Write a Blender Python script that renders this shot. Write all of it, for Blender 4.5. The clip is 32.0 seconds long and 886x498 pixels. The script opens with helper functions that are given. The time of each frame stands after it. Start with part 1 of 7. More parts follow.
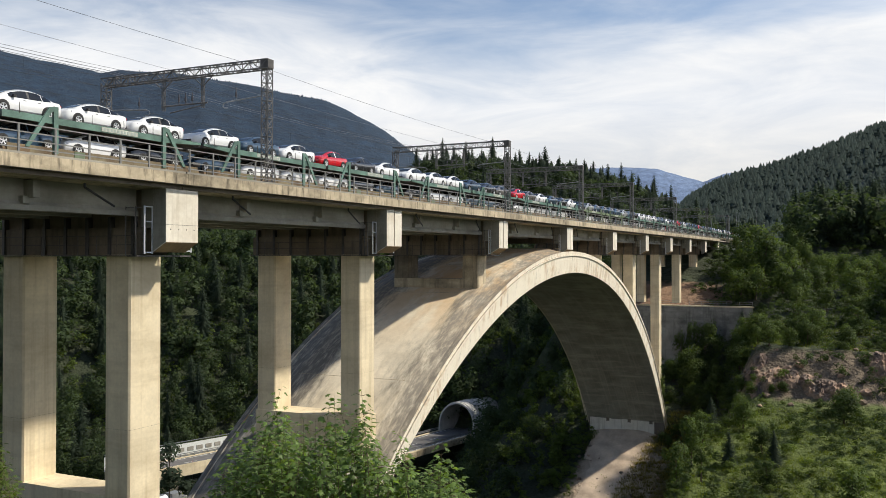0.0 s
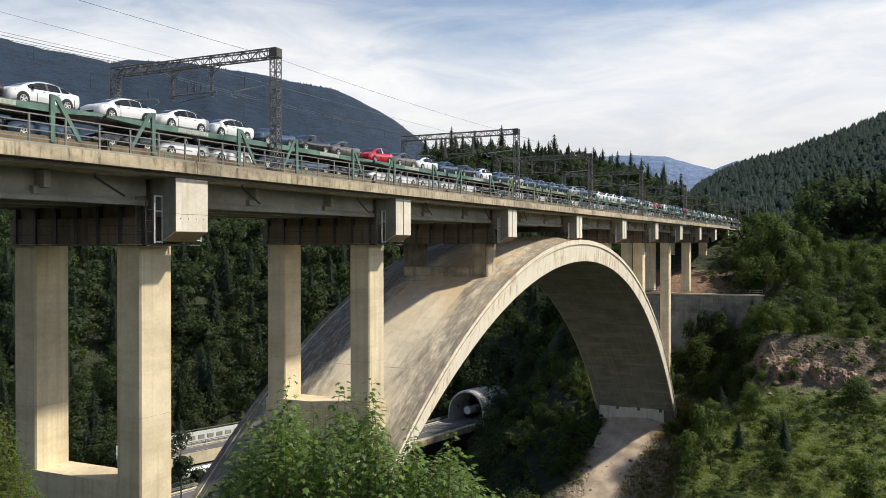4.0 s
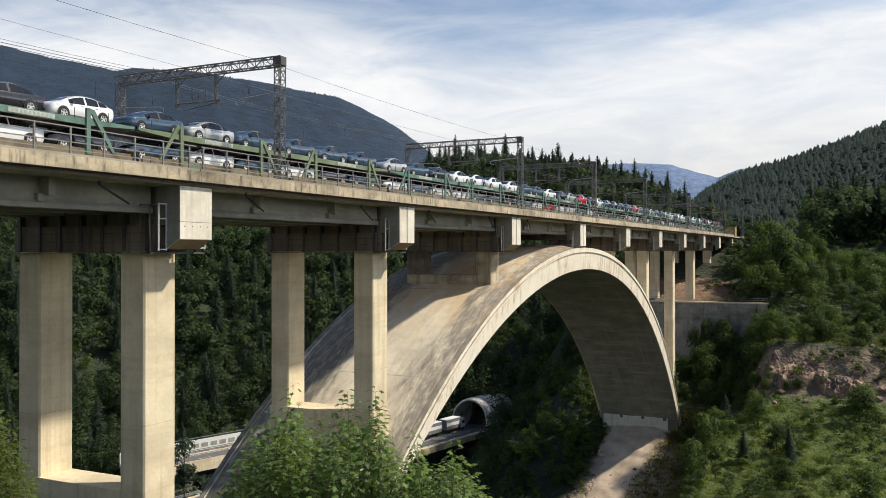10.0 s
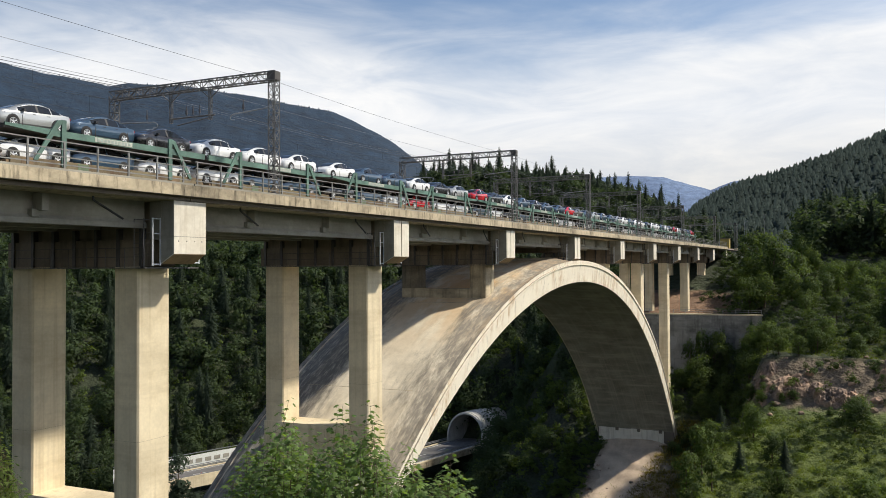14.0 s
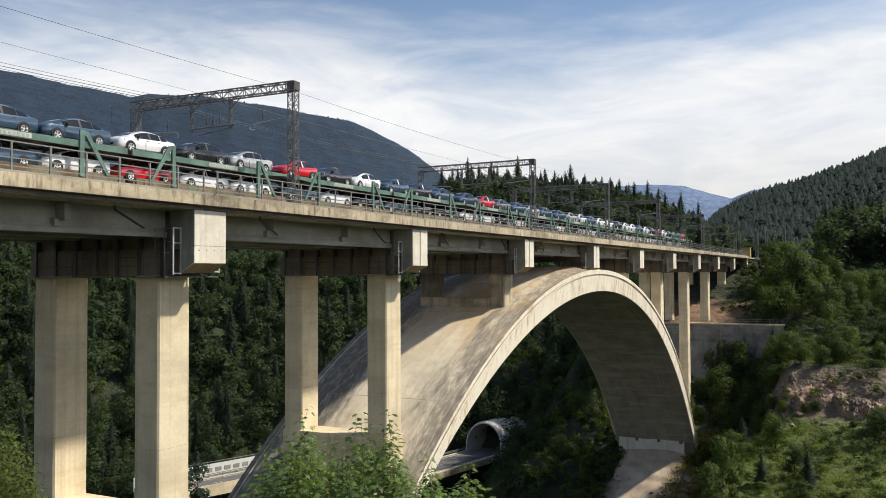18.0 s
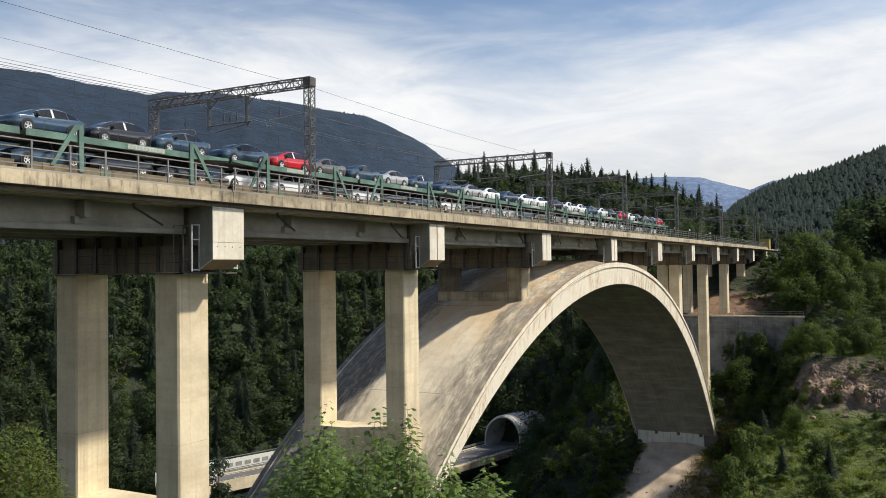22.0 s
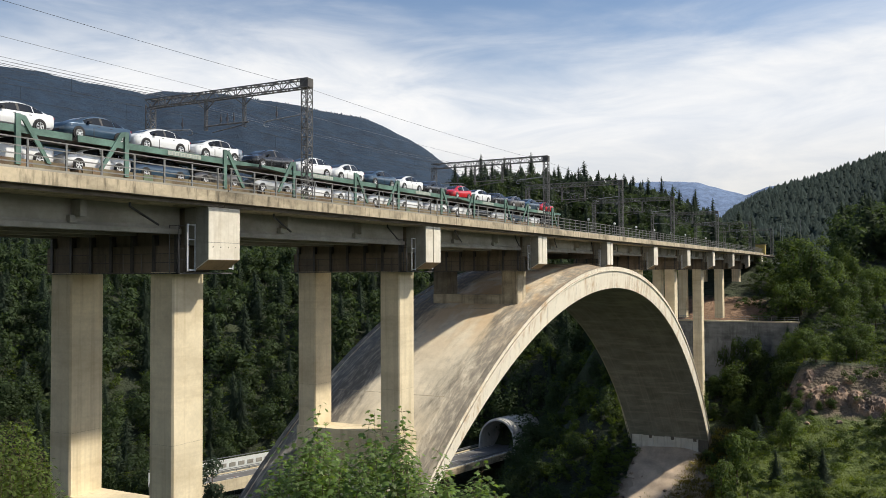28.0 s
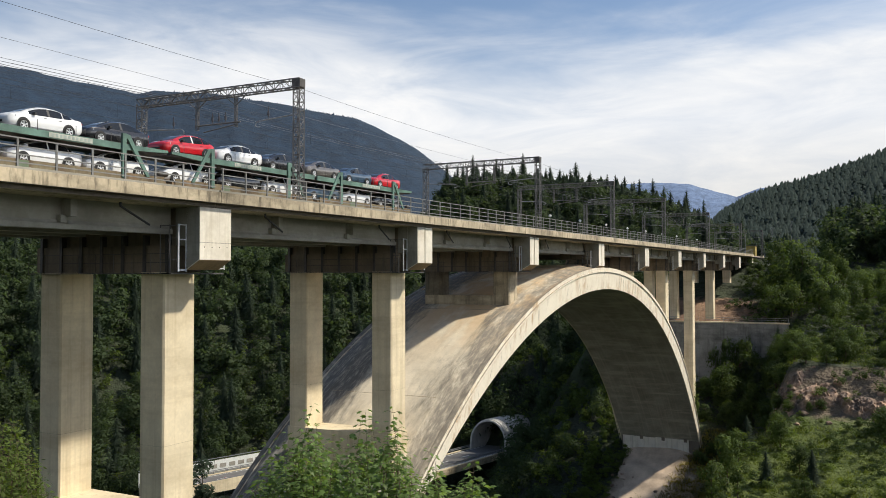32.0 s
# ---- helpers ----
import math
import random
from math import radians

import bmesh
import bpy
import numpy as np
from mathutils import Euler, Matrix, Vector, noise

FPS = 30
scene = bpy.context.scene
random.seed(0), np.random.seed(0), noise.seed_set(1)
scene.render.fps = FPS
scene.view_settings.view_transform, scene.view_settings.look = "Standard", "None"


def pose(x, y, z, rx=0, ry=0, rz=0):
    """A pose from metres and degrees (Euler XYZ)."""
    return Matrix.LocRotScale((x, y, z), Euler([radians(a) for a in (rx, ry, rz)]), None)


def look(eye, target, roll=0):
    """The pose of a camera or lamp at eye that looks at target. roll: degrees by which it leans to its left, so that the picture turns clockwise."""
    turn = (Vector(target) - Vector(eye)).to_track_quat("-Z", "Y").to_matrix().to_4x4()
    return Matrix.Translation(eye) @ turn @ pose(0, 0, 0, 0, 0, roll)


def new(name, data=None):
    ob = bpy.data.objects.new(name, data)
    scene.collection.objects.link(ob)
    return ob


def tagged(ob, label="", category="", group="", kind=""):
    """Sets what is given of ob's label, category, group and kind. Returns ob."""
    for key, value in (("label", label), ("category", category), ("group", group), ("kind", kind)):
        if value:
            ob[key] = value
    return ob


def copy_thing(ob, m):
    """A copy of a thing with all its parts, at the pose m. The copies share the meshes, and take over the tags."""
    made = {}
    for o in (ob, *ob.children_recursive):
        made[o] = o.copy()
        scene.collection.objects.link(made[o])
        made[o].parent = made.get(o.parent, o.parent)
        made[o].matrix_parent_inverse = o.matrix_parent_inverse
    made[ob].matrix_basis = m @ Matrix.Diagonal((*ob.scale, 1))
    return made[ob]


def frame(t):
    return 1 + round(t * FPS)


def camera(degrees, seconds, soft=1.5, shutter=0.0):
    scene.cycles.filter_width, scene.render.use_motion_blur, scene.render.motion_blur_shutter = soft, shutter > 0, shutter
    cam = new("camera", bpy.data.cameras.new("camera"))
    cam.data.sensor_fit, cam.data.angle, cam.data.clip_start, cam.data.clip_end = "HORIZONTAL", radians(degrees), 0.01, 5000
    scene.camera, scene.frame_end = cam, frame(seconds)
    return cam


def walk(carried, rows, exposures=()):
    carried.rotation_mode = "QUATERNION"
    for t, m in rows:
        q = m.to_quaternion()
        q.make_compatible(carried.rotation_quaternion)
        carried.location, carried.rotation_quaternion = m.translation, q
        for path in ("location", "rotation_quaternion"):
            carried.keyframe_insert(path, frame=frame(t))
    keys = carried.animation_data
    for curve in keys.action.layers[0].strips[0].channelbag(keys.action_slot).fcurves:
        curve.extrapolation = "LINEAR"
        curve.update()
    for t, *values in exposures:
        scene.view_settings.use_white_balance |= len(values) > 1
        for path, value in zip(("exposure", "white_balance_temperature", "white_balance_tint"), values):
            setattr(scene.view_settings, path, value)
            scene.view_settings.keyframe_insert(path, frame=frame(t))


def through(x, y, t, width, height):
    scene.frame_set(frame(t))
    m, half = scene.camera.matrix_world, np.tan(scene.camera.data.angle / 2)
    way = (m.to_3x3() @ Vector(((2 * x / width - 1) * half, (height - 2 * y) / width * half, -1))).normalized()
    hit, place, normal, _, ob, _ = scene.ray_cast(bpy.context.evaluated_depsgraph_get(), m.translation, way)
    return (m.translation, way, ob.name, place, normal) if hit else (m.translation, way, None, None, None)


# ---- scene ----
EYE = Vector((0.0, -33.72, 0.0))


def aim(yaw, pitch, roll):
    """The pose of the camera at its stand: yaw from the bridge's axis, pitch up, roll."""
    a, b = radians(yaw), radians(pitch)
    way = Vector((math.cos(a) * math.cos(b), math.sin(a) * math.cos(b), math.sin(b)))
    return look(EYE, EYE + way * 50, roll)


cam = camera(54.75, 32.0, 0.6)
ROWS = [
    (0, 25.168, 0.647, 0.034),
    (0.5, 25.504, 0.518, 0.328),
    (1, 25.662, 0.401, 0.187),
    (1.5, 25.650, 0.419, 0.075),
    (2, 25.757, 0.411, -0.135),
    (2.5, 25.806, 0.242, -0.166),
    (3, 25.771, 0.007, -0.135),
    (3.5, 25.734, -0.115, -0.132),
    (5.5, 26.057, 0.066, 0.100),
    (6, 26.040, 0.154, 0.167),
    (6.5, 25.988, 0.184, 0.216),
    (7, 25.984, 0.163, 0.193),
    (7.5, 25.997, 0.157, 0.181),
    (8, 26.045, 0.206, 0.183),
    (8.5, 26.028, 0.252, 0.213),
    (9, 26.021, 0.330, 0.146),
    (9.5, 26.012, 0.370, 0.062),
    (10, 26.026, 0.412, -0.057),
    (10.5, 26.053, 0.452, -0.097),
    (11, 26.034, 0.570, -0.124),
    (11.5, 26.009, 0.696, -0.140),
    (12, 25.938, 1.004, -0.116),
    (12.5, 25.825, 1.177, -0.161),
    (13, 25.751, 1.228, -0.271),
    (13.5, 25.693, 1.268, -0.360),
    (14, 25.658, 1.317, -0.350),
    (14.5, 25.670, 1.414, -0.303),
    (16.5, 26.249, 1.605, -0.349),
    (17, 26.432, 1.703, -0.356),
    (17.5, 26.636, 1.790, -0.379),
    (18, 26.897, 1.928, -0.336),
    (18.5, 27.274, 2.214, -0.274),
    (19, 27.554, 2.426, -0.387),
    (19.5, 27.551, 2.449, -0.519),
    (20, 27.576, 2.376, -0.605),
    (20.5, 27.624, 2.269, -0.617),
    (21, 27.773, 1.962, -0.686),
    (21.5, 27.929, 1.764, -0.733),
    (22, 28.046, 1.559, -0.811),
    (22.5, 28.020, 1.437, -0.872),
    (23, 27.995, 1.383, -0.837),
    (23.5, 27.960, 1.426, -0.731),
    (24, 27.886, 1.454, -0.601),
    (24.5, 27.880, 1.501, -0.572),
    (25, 27.878, 1.456, -0.593),
    (25.5, 27.836, 1.409, -0.646),
    (27.5, 27.823, 1.627, -0.396),
    (28, 27.777, 1.721, -0.270),
    (28.5, 27.715, 1.750, -0.234),
    (29, 27.631, 1.750, -0.192),
    (29.5, 27.554, 1.782, -0.163),
    (30, 27.465, 1.807, -0.109),
    (30.5, 27.454, 1.835, -0.066),
    (31, 27.420, 1.870, -0.039),
    (31.5, 27.347, 1.826, -0.087),
    (32, 27.223, 1.766, -0.145)
]
walk(cam, [(t, aim(*v)) for t, *v in ROWS])

# ---- light ----
SUN_WAY = Vector((0.62, -1.0, 1.27)).normalized()
world = bpy.data.worlds.new("sky")
scene.world = world
world.use_nodes = True
wn, wl = world.node_tree.nodes, world.node_tree.links
wn.clear()


def world_node(kind, **values):
    n = wn.new(kind)
    for k, v in values.items():
        n.inputs[k].default_value = v
    return n


sky = wn.new("ShaderNodeTexSky")
sky.sky_type = "NISHITA"
sky.sun_disc = False
sky.sun_elevation = math.asin(SUN_WAY.z)
sky.sun_rotation = math.atan2(SUN_WAY.x, SUN_WAY.y)
sky.altitude, sky.air_density, sky.dust_density, sky.ozone_density = 700, 1.0, 1.2, 1.0
tc = wn.new("ShaderNodeTexCoord")
# clouds: long soft streaks, dense low over the hills and thin towards the zenith
mp = wn.new("ShaderNodeMapping")
mp.inputs["Rotation"].default_value = (0.0, 0.10, radians(20))
mp.inputs["Scale"].default_value = (1.5, 1.1, 5.0)
wl.new(tc.outputs["Generated"], mp.inputs["Vector"])
n1 = world_node("ShaderNodeTexNoise", Scale=1.15, Detail=6.0, Roughness=0.5, Distortion=0.5)
wl.new(mp.outputs["Vector"], n1.inputs["Vector"])
n2 = world_node("ShaderNodeTexNoise", Scale=4.6, Detail=6.0, Roughness=0.6, Distortion=0.6)
wl.new(mp.outputs["Vector"], n2.inputs["Vector"])
sep = wn.new("ShaderNodeSeparateXYZ")
wl.new(tc.outputs["Generated"], sep.inputs["Vector"])
cover = wn.new("ShaderNodeMapRange")
cover.inputs["From Min"].default_value, cover.inputs["From Max"].default_value = 0.17, 0.33
cover.inputs["To Min"].default_value, cover.inputs["To Max"].default_value = 0.46, -0.10
wl.new(sep.outputs["Z"], cover.inputs["Value"])
# clearer sky over the mountain
clear = wn.new("ShaderNodeMapRange")
clear.inputs["From Min"].default_value, clear.inputs["From Max"].default_value = 0.50, 0.80
clear.inputs["To Min"].default_value, clear.inputs["To Max"].default_value = 0.0, -0.16
wl.new(sep.outputs["Y"], clear.inputs["Value"])
part_cover = wn.new("ShaderNodeMath")
part_cover.operation = "ADD"
wl.new(cover.outputs["Result"], part_cover.inputs[0])
wl.new(clear.outputs["Result"], part_cover.inputs[1])
add1 = wn.new("ShaderNodeMath")
add1.operation = "ADD"
wl.new(n1.outputs["Fac"], add1.inputs[0])
wl.new(part_cover.outputs["Value"], add1.inputs[1])
add2 = wn.new("ShaderNodeMath")
add2.operation = "MULTIPLY_ADD"
add2.inputs[1].default_value = 0.20
wl.new(n2.outputs["Fac"], add2.inputs[0])
wl.new(add1.outputs["Value"], add2.inputs[2])
dens = wn.new("ShaderNodeMapRange")
dens.interpolation_type = "SMOOTHSTEP"
dens.inputs["From Min"].default_value, dens.inputs["From Max"].default_value = 0.52, 0.92
wl.new(add2.outputs["Value"], dens.inputs["Value"])
shade = wn.new("ShaderNodeMapRange")
shade.inputs["From Min"].default_value, shade.inputs["From Max"].default_value = 0.30, 0.62
wl.new(n2.outputs["Fac"], shade.inputs["Value"])
cloud_col = wn.new("ShaderNodeMix")
cloud_col.data_type = "RGBA"
cloud_col.inputs["A"].default_value = (6.0, 6.35, 6.9, 1)
cloud_col.inputs["B"].default_value = (7.75, 7.75, 7.75, 1)
wl.new(shade.outputs["Result"], cloud_col.inputs["Factor"])
# thin haze glows brighter round the sun
aim_sun = wn.new("ShaderNodeVectorMath")
aim_sun.operation = "DOT_PRODUCT"
aim_sun.inputs[1].default_value = SUN_WAY
wl.new(tc.outputs["Generated"], aim_sun.inputs[0])
glow = wn.new("ShaderNodeMapRange")
glow.interpolation_type = "SMOOTHSTEP"
glow.inputs["From Min"].default_value, glow.inputs["From Max"].default_value = 0.52, 1.0
glow.inputs["To Min"].default_value, glow.inputs["To Max"].default_value = 1.0, 4.2
wl.new(aim_sun.outputs["Value"], glow.inputs["Value"])
# the bank of cloud is greyer and warmer towards the horizon
low = wn.new("ShaderNodeMapRange")
low.inputs["From Min"].default_value, low.inputs["From Max"].default_value = 0.05, 0.17
wl.new(sep.outputs["Z"], low.inputs["Value"])
low_col = wn.new("ShaderNodeMix")
low_col.data_type = "RGBA"
low_col.blend_type = "MULTIPLY"
low_col.inputs["Factor"].default_value = 1.0
low_mix = wn.new("ShaderNodeMix")
low_mix.data_type = "RGBA"
low_mix.inputs["A"].default_value, low_mix.inputs["B"].default_value = (0.83, 0.81, 0.77, 1), (1, 1, 1, 1)
wl.new(low.outputs["Result"], low_mix.inputs["Factor"])
wl.new(cloud_col.outputs["Result"], low_col.inputs["A"])
wl.new(low_mix.outputs["Result"], low_col.inputs["B"])
bright = wn.new("ShaderNodeVectorMath")
bright.operation = "SCALE"
wl.new(low_col.outputs["Result"], bright.inputs[0])
wl.new(glow.outputs["Result"], bright.inputs["Scale"])
mixc = wn.new("ShaderNodeMix")
mixc.data_type = "RGBA"
wl.new(dens.outputs["Result"], mixc.inputs["Factor"])
wl.new(sky.outputs["Color"], mixc.inputs["A"])
wl.new(bright.outputs["Vector"], mixc.inputs["B"])
bg = world_node("ShaderNodeBackground", Strength=0.126)
wl.new(mixc.outputs["Result"], bg.inputs["Color"])
wo = wn.new("ShaderNodeOutputWorld")
wl.new(bg.outputs["Background"], wo.inputs["Surface"])

sun = new("sun", bpy.data.lights.new("sun", "SUN"))
sun.data.energy, sun.data.angle, sun.data.color = 4.9, radians(2.2), (1.0, 0.92, 0.78)
sun.matrix_world = look(SUN_WAY * 300, (0, 0, 0))
scene.view_settings.exposure = 0.0

# ---- materials ----
def mat(name, base, rough=0.7, metal=0.0, var=0.25, scale=1.0, fine=12.0, bump=0.15, stretch=(1, 1, 1), tint=None,
        island=0.0, each=0.0, spec=0.5, coat=0.0, world_space=False):
    """A surface with stains at a large scale, grain at a fine one, and relief. island, each: spread of brightness by loose piece, by object."""
    m = bpy.data.materials.new(name)
    m.use_nodes = True
    nt = m.node_tree
    nodes, links = nt.nodes, nt.links
    b = nodes["Principled BSDF"]
    b.inputs["Roughness"].default_value, b.inputs["Metallic"].default_value = rough, metal
    b.inputs["Specular IOR Level"].default_value = spec
    b.inputs["Coat Weight"].default_value = coat
    b.inputs["Coat Roughness"].default_value = 0.08
    if world_space:
        co = nodes.new("ShaderNodeNewGeometry").outputs["Position"]
    else:
        co = nodes.new("ShaderNodeTexCoord").outputs["Object"]
    mapping = nodes.new("ShaderNodeMapping")
    mapping.inputs["Scale"].default_value = stretch
    links.new(co, mapping.inputs["Vector"])
    big = nodes.new("ShaderNodeTexNoise")
    big.inputs["Scale"].default_value, big.inputs["Detail"].default_value = scale, 6.0
    small = nodes.new("ShaderNodeTexNoise")
    small.inputs["Scale"].default_value, small.inputs["Detail"].default_value = fine, 4.0
    for n in (big, small):
        links.new(mapping.outputs["Vector"], n.inputs["Vector"])
    tone = nodes.new("ShaderNodeMapRange")
    tone.inputs["From Min"].default_value, tone.inputs["From Max"].default_value = 0.32, 0.68
    links.new(big.outputs["Fac"], tone.inputs["Value"])
    dark = tuple(c * (1 - var) for c in base)
    light = tuple(min(1.0, c * (1 + var * 0.6)) for c in base)
    if tint:
        dark = tint
    mix = nodes.new("ShaderNodeMix")
    mix.data_type = "RGBA"
    mix.inputs["A"].default_value, mix.inputs["B"].default_value = (*dark, 1), (*light, 1)
    links.new(tone.outputs["Result"], mix.inputs["Factor"])
    out = mix.outputs["Result"]
    grain = nodes.new("ShaderNodeMapRange")
    grain.inputs["From Min"].default_value, grain.inputs["From Max"].default_value = 0.3, 0.7
    grain.inputs["To Min"].default_value, grain.inputs["To Max"].default_value = 1 - var * 0.35, 1 + var * 0.25
    links.new(small.outputs["Fac"], grain.inputs["Value"])
    value = grain.outputs["Result"]
    for amount, node, socket in ((island, "ShaderNodeNewGeometry", "Random Per Island"), (each, "ShaderNodeObjectInfo", "Random")):
        if amount:
            spread = nodes.new("ShaderNodeMapRange")
            spread.inputs["To Min"].default_value, spread.inputs["To Max"].default_value = 1 - amount, 1 + amount
            links.new(nodes.new(node).outputs[socket], spread.inputs["Value"])
            mul = nodes.new("ShaderNodeMath")
            mul.operation = "MULTIPLY"
            links.new(value, mul.inputs[0])
            links.new(spread.outputs["Result"], mul.inputs[1])
            value = mul.outputs["Value"]
    scaled = nodes.new("ShaderNodeVectorMath")
    scaled.operation = "SCALE"
    links.new(out, scaled.inputs[0])
    links.new(value, scaled.inputs["Scale"])
    links.new(scaled.outputs["Vector"], b.inputs["Base Color"])
    if bump:
        bp = nodes.new("ShaderNodeBump")
        bp.inputs["Strength"].default_value, bp.inputs["Distance"].default_value = bump, 0.05
        links.new(small.outputs["Fac"], bp.inputs["Height"])
        links.new(bp.outputs["Normal"], b.inputs["Normal"])
    return m


def leafy(name, base, island=0.35, through=0.35, rough=0.7, glow=(1.3, 1.35, 0.5)):
    """Leaves: a soft gloss, some light let through, each leaf a little different."""
    m = mat(name, base, rough=rough, var=0.3, scale=0.25, fine=3.0, bump=0.0, island=island, world_space=True, spec=0.2)
    nt = m.node_tree
    b = nt.nodes["Principled BSDF"]
    tr = nt.nodes.new("ShaderNodeBsdfTranslucent")
    src = b.inputs["Base Color"].links[0].from_socket
    hue = nt.nodes.new("ShaderNodeMix")
    hue.data_type, hue.blend_type = "RGBA", "MULTIPLY"
    hue.inputs["Factor"].default_value = 1.0
    hue.inputs["B"].default_value = (*glow, 1)
    nt.links.new(src, hue.inputs["A"])
    nt.links.new(hue.outputs["Result"], tr.inputs["Color"])
    mx = nt.nodes.new("ShaderNodeMixShader")
    mx.inputs["Fac"].default_value = through
    nt.links.new(b.outputs["BSDF"], mx.inputs[1])
    nt.links.new(tr.outputs["BSDF"], mx.inputs[2])
    nt.links.new(mx.outputs["Shader"], nt.nodes["Material Output"].inputs["Surface"])
    return m


def concrete(name, base, stain, streak=0.5, mottle=0.18, fine=(2.2, 2.2, 0.16), bands=0.0):
    """Weathered cast concrete: mottled, with rain streaks running down and dark stains."""
    m = mat(name, base, rough=0.85, var=mottle, scale=0.35, fine=5.0, bump=0.12, world_space=True)
    nt = m.node_tree
    nodes, links = nt.nodes, nt.links
    b = nodes["Principled BSDF"]
    src = b.inputs["Base Color"].links[0].from_socket
    geo = nodes.new("ShaderNodeNewGeometry")
    for sc, lo, hi, col, amount in ((fine, 0.50, 0.74, stain, streak), ((0.22, 0.22, 0.34), 0.50, 0.72, stain, streak * 0.85), ((0.12, 0.12, 1.1), 0.50, 0.70, stain, bands)):
        if not amount:
            continue
        mp2 = nodes.new("ShaderNodeMapping")
        mp2.inputs["Scale"].default_value = sc
        links.new(geo.outputs["Position"], mp2.inputs["Vector"])
        n = nodes.new("ShaderNodeTexNoise")
        n.inputs["Scale"].default_value, n.inputs["Detail"].default_value, n.inputs["Roughness"].default_value = 1.0, 6.0, 0.65
        links.new(mp2.outputs["Vector"], n.inputs["Vector"])
        r = nodes.new("ShaderNodeMapRange")
        r.inputs["From Min"].default_value, r.inputs["From Max"].default_value = lo, hi
        r.inputs["To Max"].default_value = amount
        links.new(n.outputs["Fac"], r.inputs["Value"])
        mx = nodes.new("ShaderNodeMix")
        mx.data_type = "RGBA"
        mx.inputs["B"].default_value = (*col, 1)
        links.new(r.outputs["Result"], mx.inputs["Factor"])
        links.new(src, mx.inputs["A"])
        src = mx.outputs["Result"]
    links.new(src, b.inputs["Base Color"])
    return m


CONC = concrete("cast_concrete", (0.74, 0.635, 0.44), (0.36, 0.26, 0.13), 0.48, 0.16, (2.2, 2.2, 0.06), 0.30)
CONC_WHITE = concrete("pale_concrete", (0.74, 0.69, 0.58), (0.36, 0.29, 0.19), 0.55, 0.14)
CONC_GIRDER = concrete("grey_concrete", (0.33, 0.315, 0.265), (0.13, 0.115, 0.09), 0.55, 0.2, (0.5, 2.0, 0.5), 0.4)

WALL_CONC = concrete("old_wall_concrete", (0.30, 0.29, 0.26), (0.08, 0.075, 0.065), 0.9, 0.3, (0.9, 0.9, 0.12), 0.5)

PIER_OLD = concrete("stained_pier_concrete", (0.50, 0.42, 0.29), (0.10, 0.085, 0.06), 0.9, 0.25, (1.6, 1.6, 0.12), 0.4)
FAR_COL_CONC = concrete("dark_column_concrete", (0.20, 0.17, 0.12), (0.03, 0.028, 0.024), 1.0, 0.3, (1.2, 1.2, 0.10), 0.3)
PORTAL = concrete("light_grey_portal_concrete", (0.56, 0.54, 0.49), (0.24, 0.225, 0.20), 0.5, 0.2)
BROWN_CONC = concrete("brown_concrete", (0.33, 0.23, 0.13), (0.14, 0.10, 0.06), 0.6, 0.25)
SOFFIT_CONC = concrete("shaded_soffit_concrete", (0.25, 0.25, 0.205), (0.46, 0.43, 0.35), 0.55, 0.25, (0.035, 1.5, 0.035), 0.7)


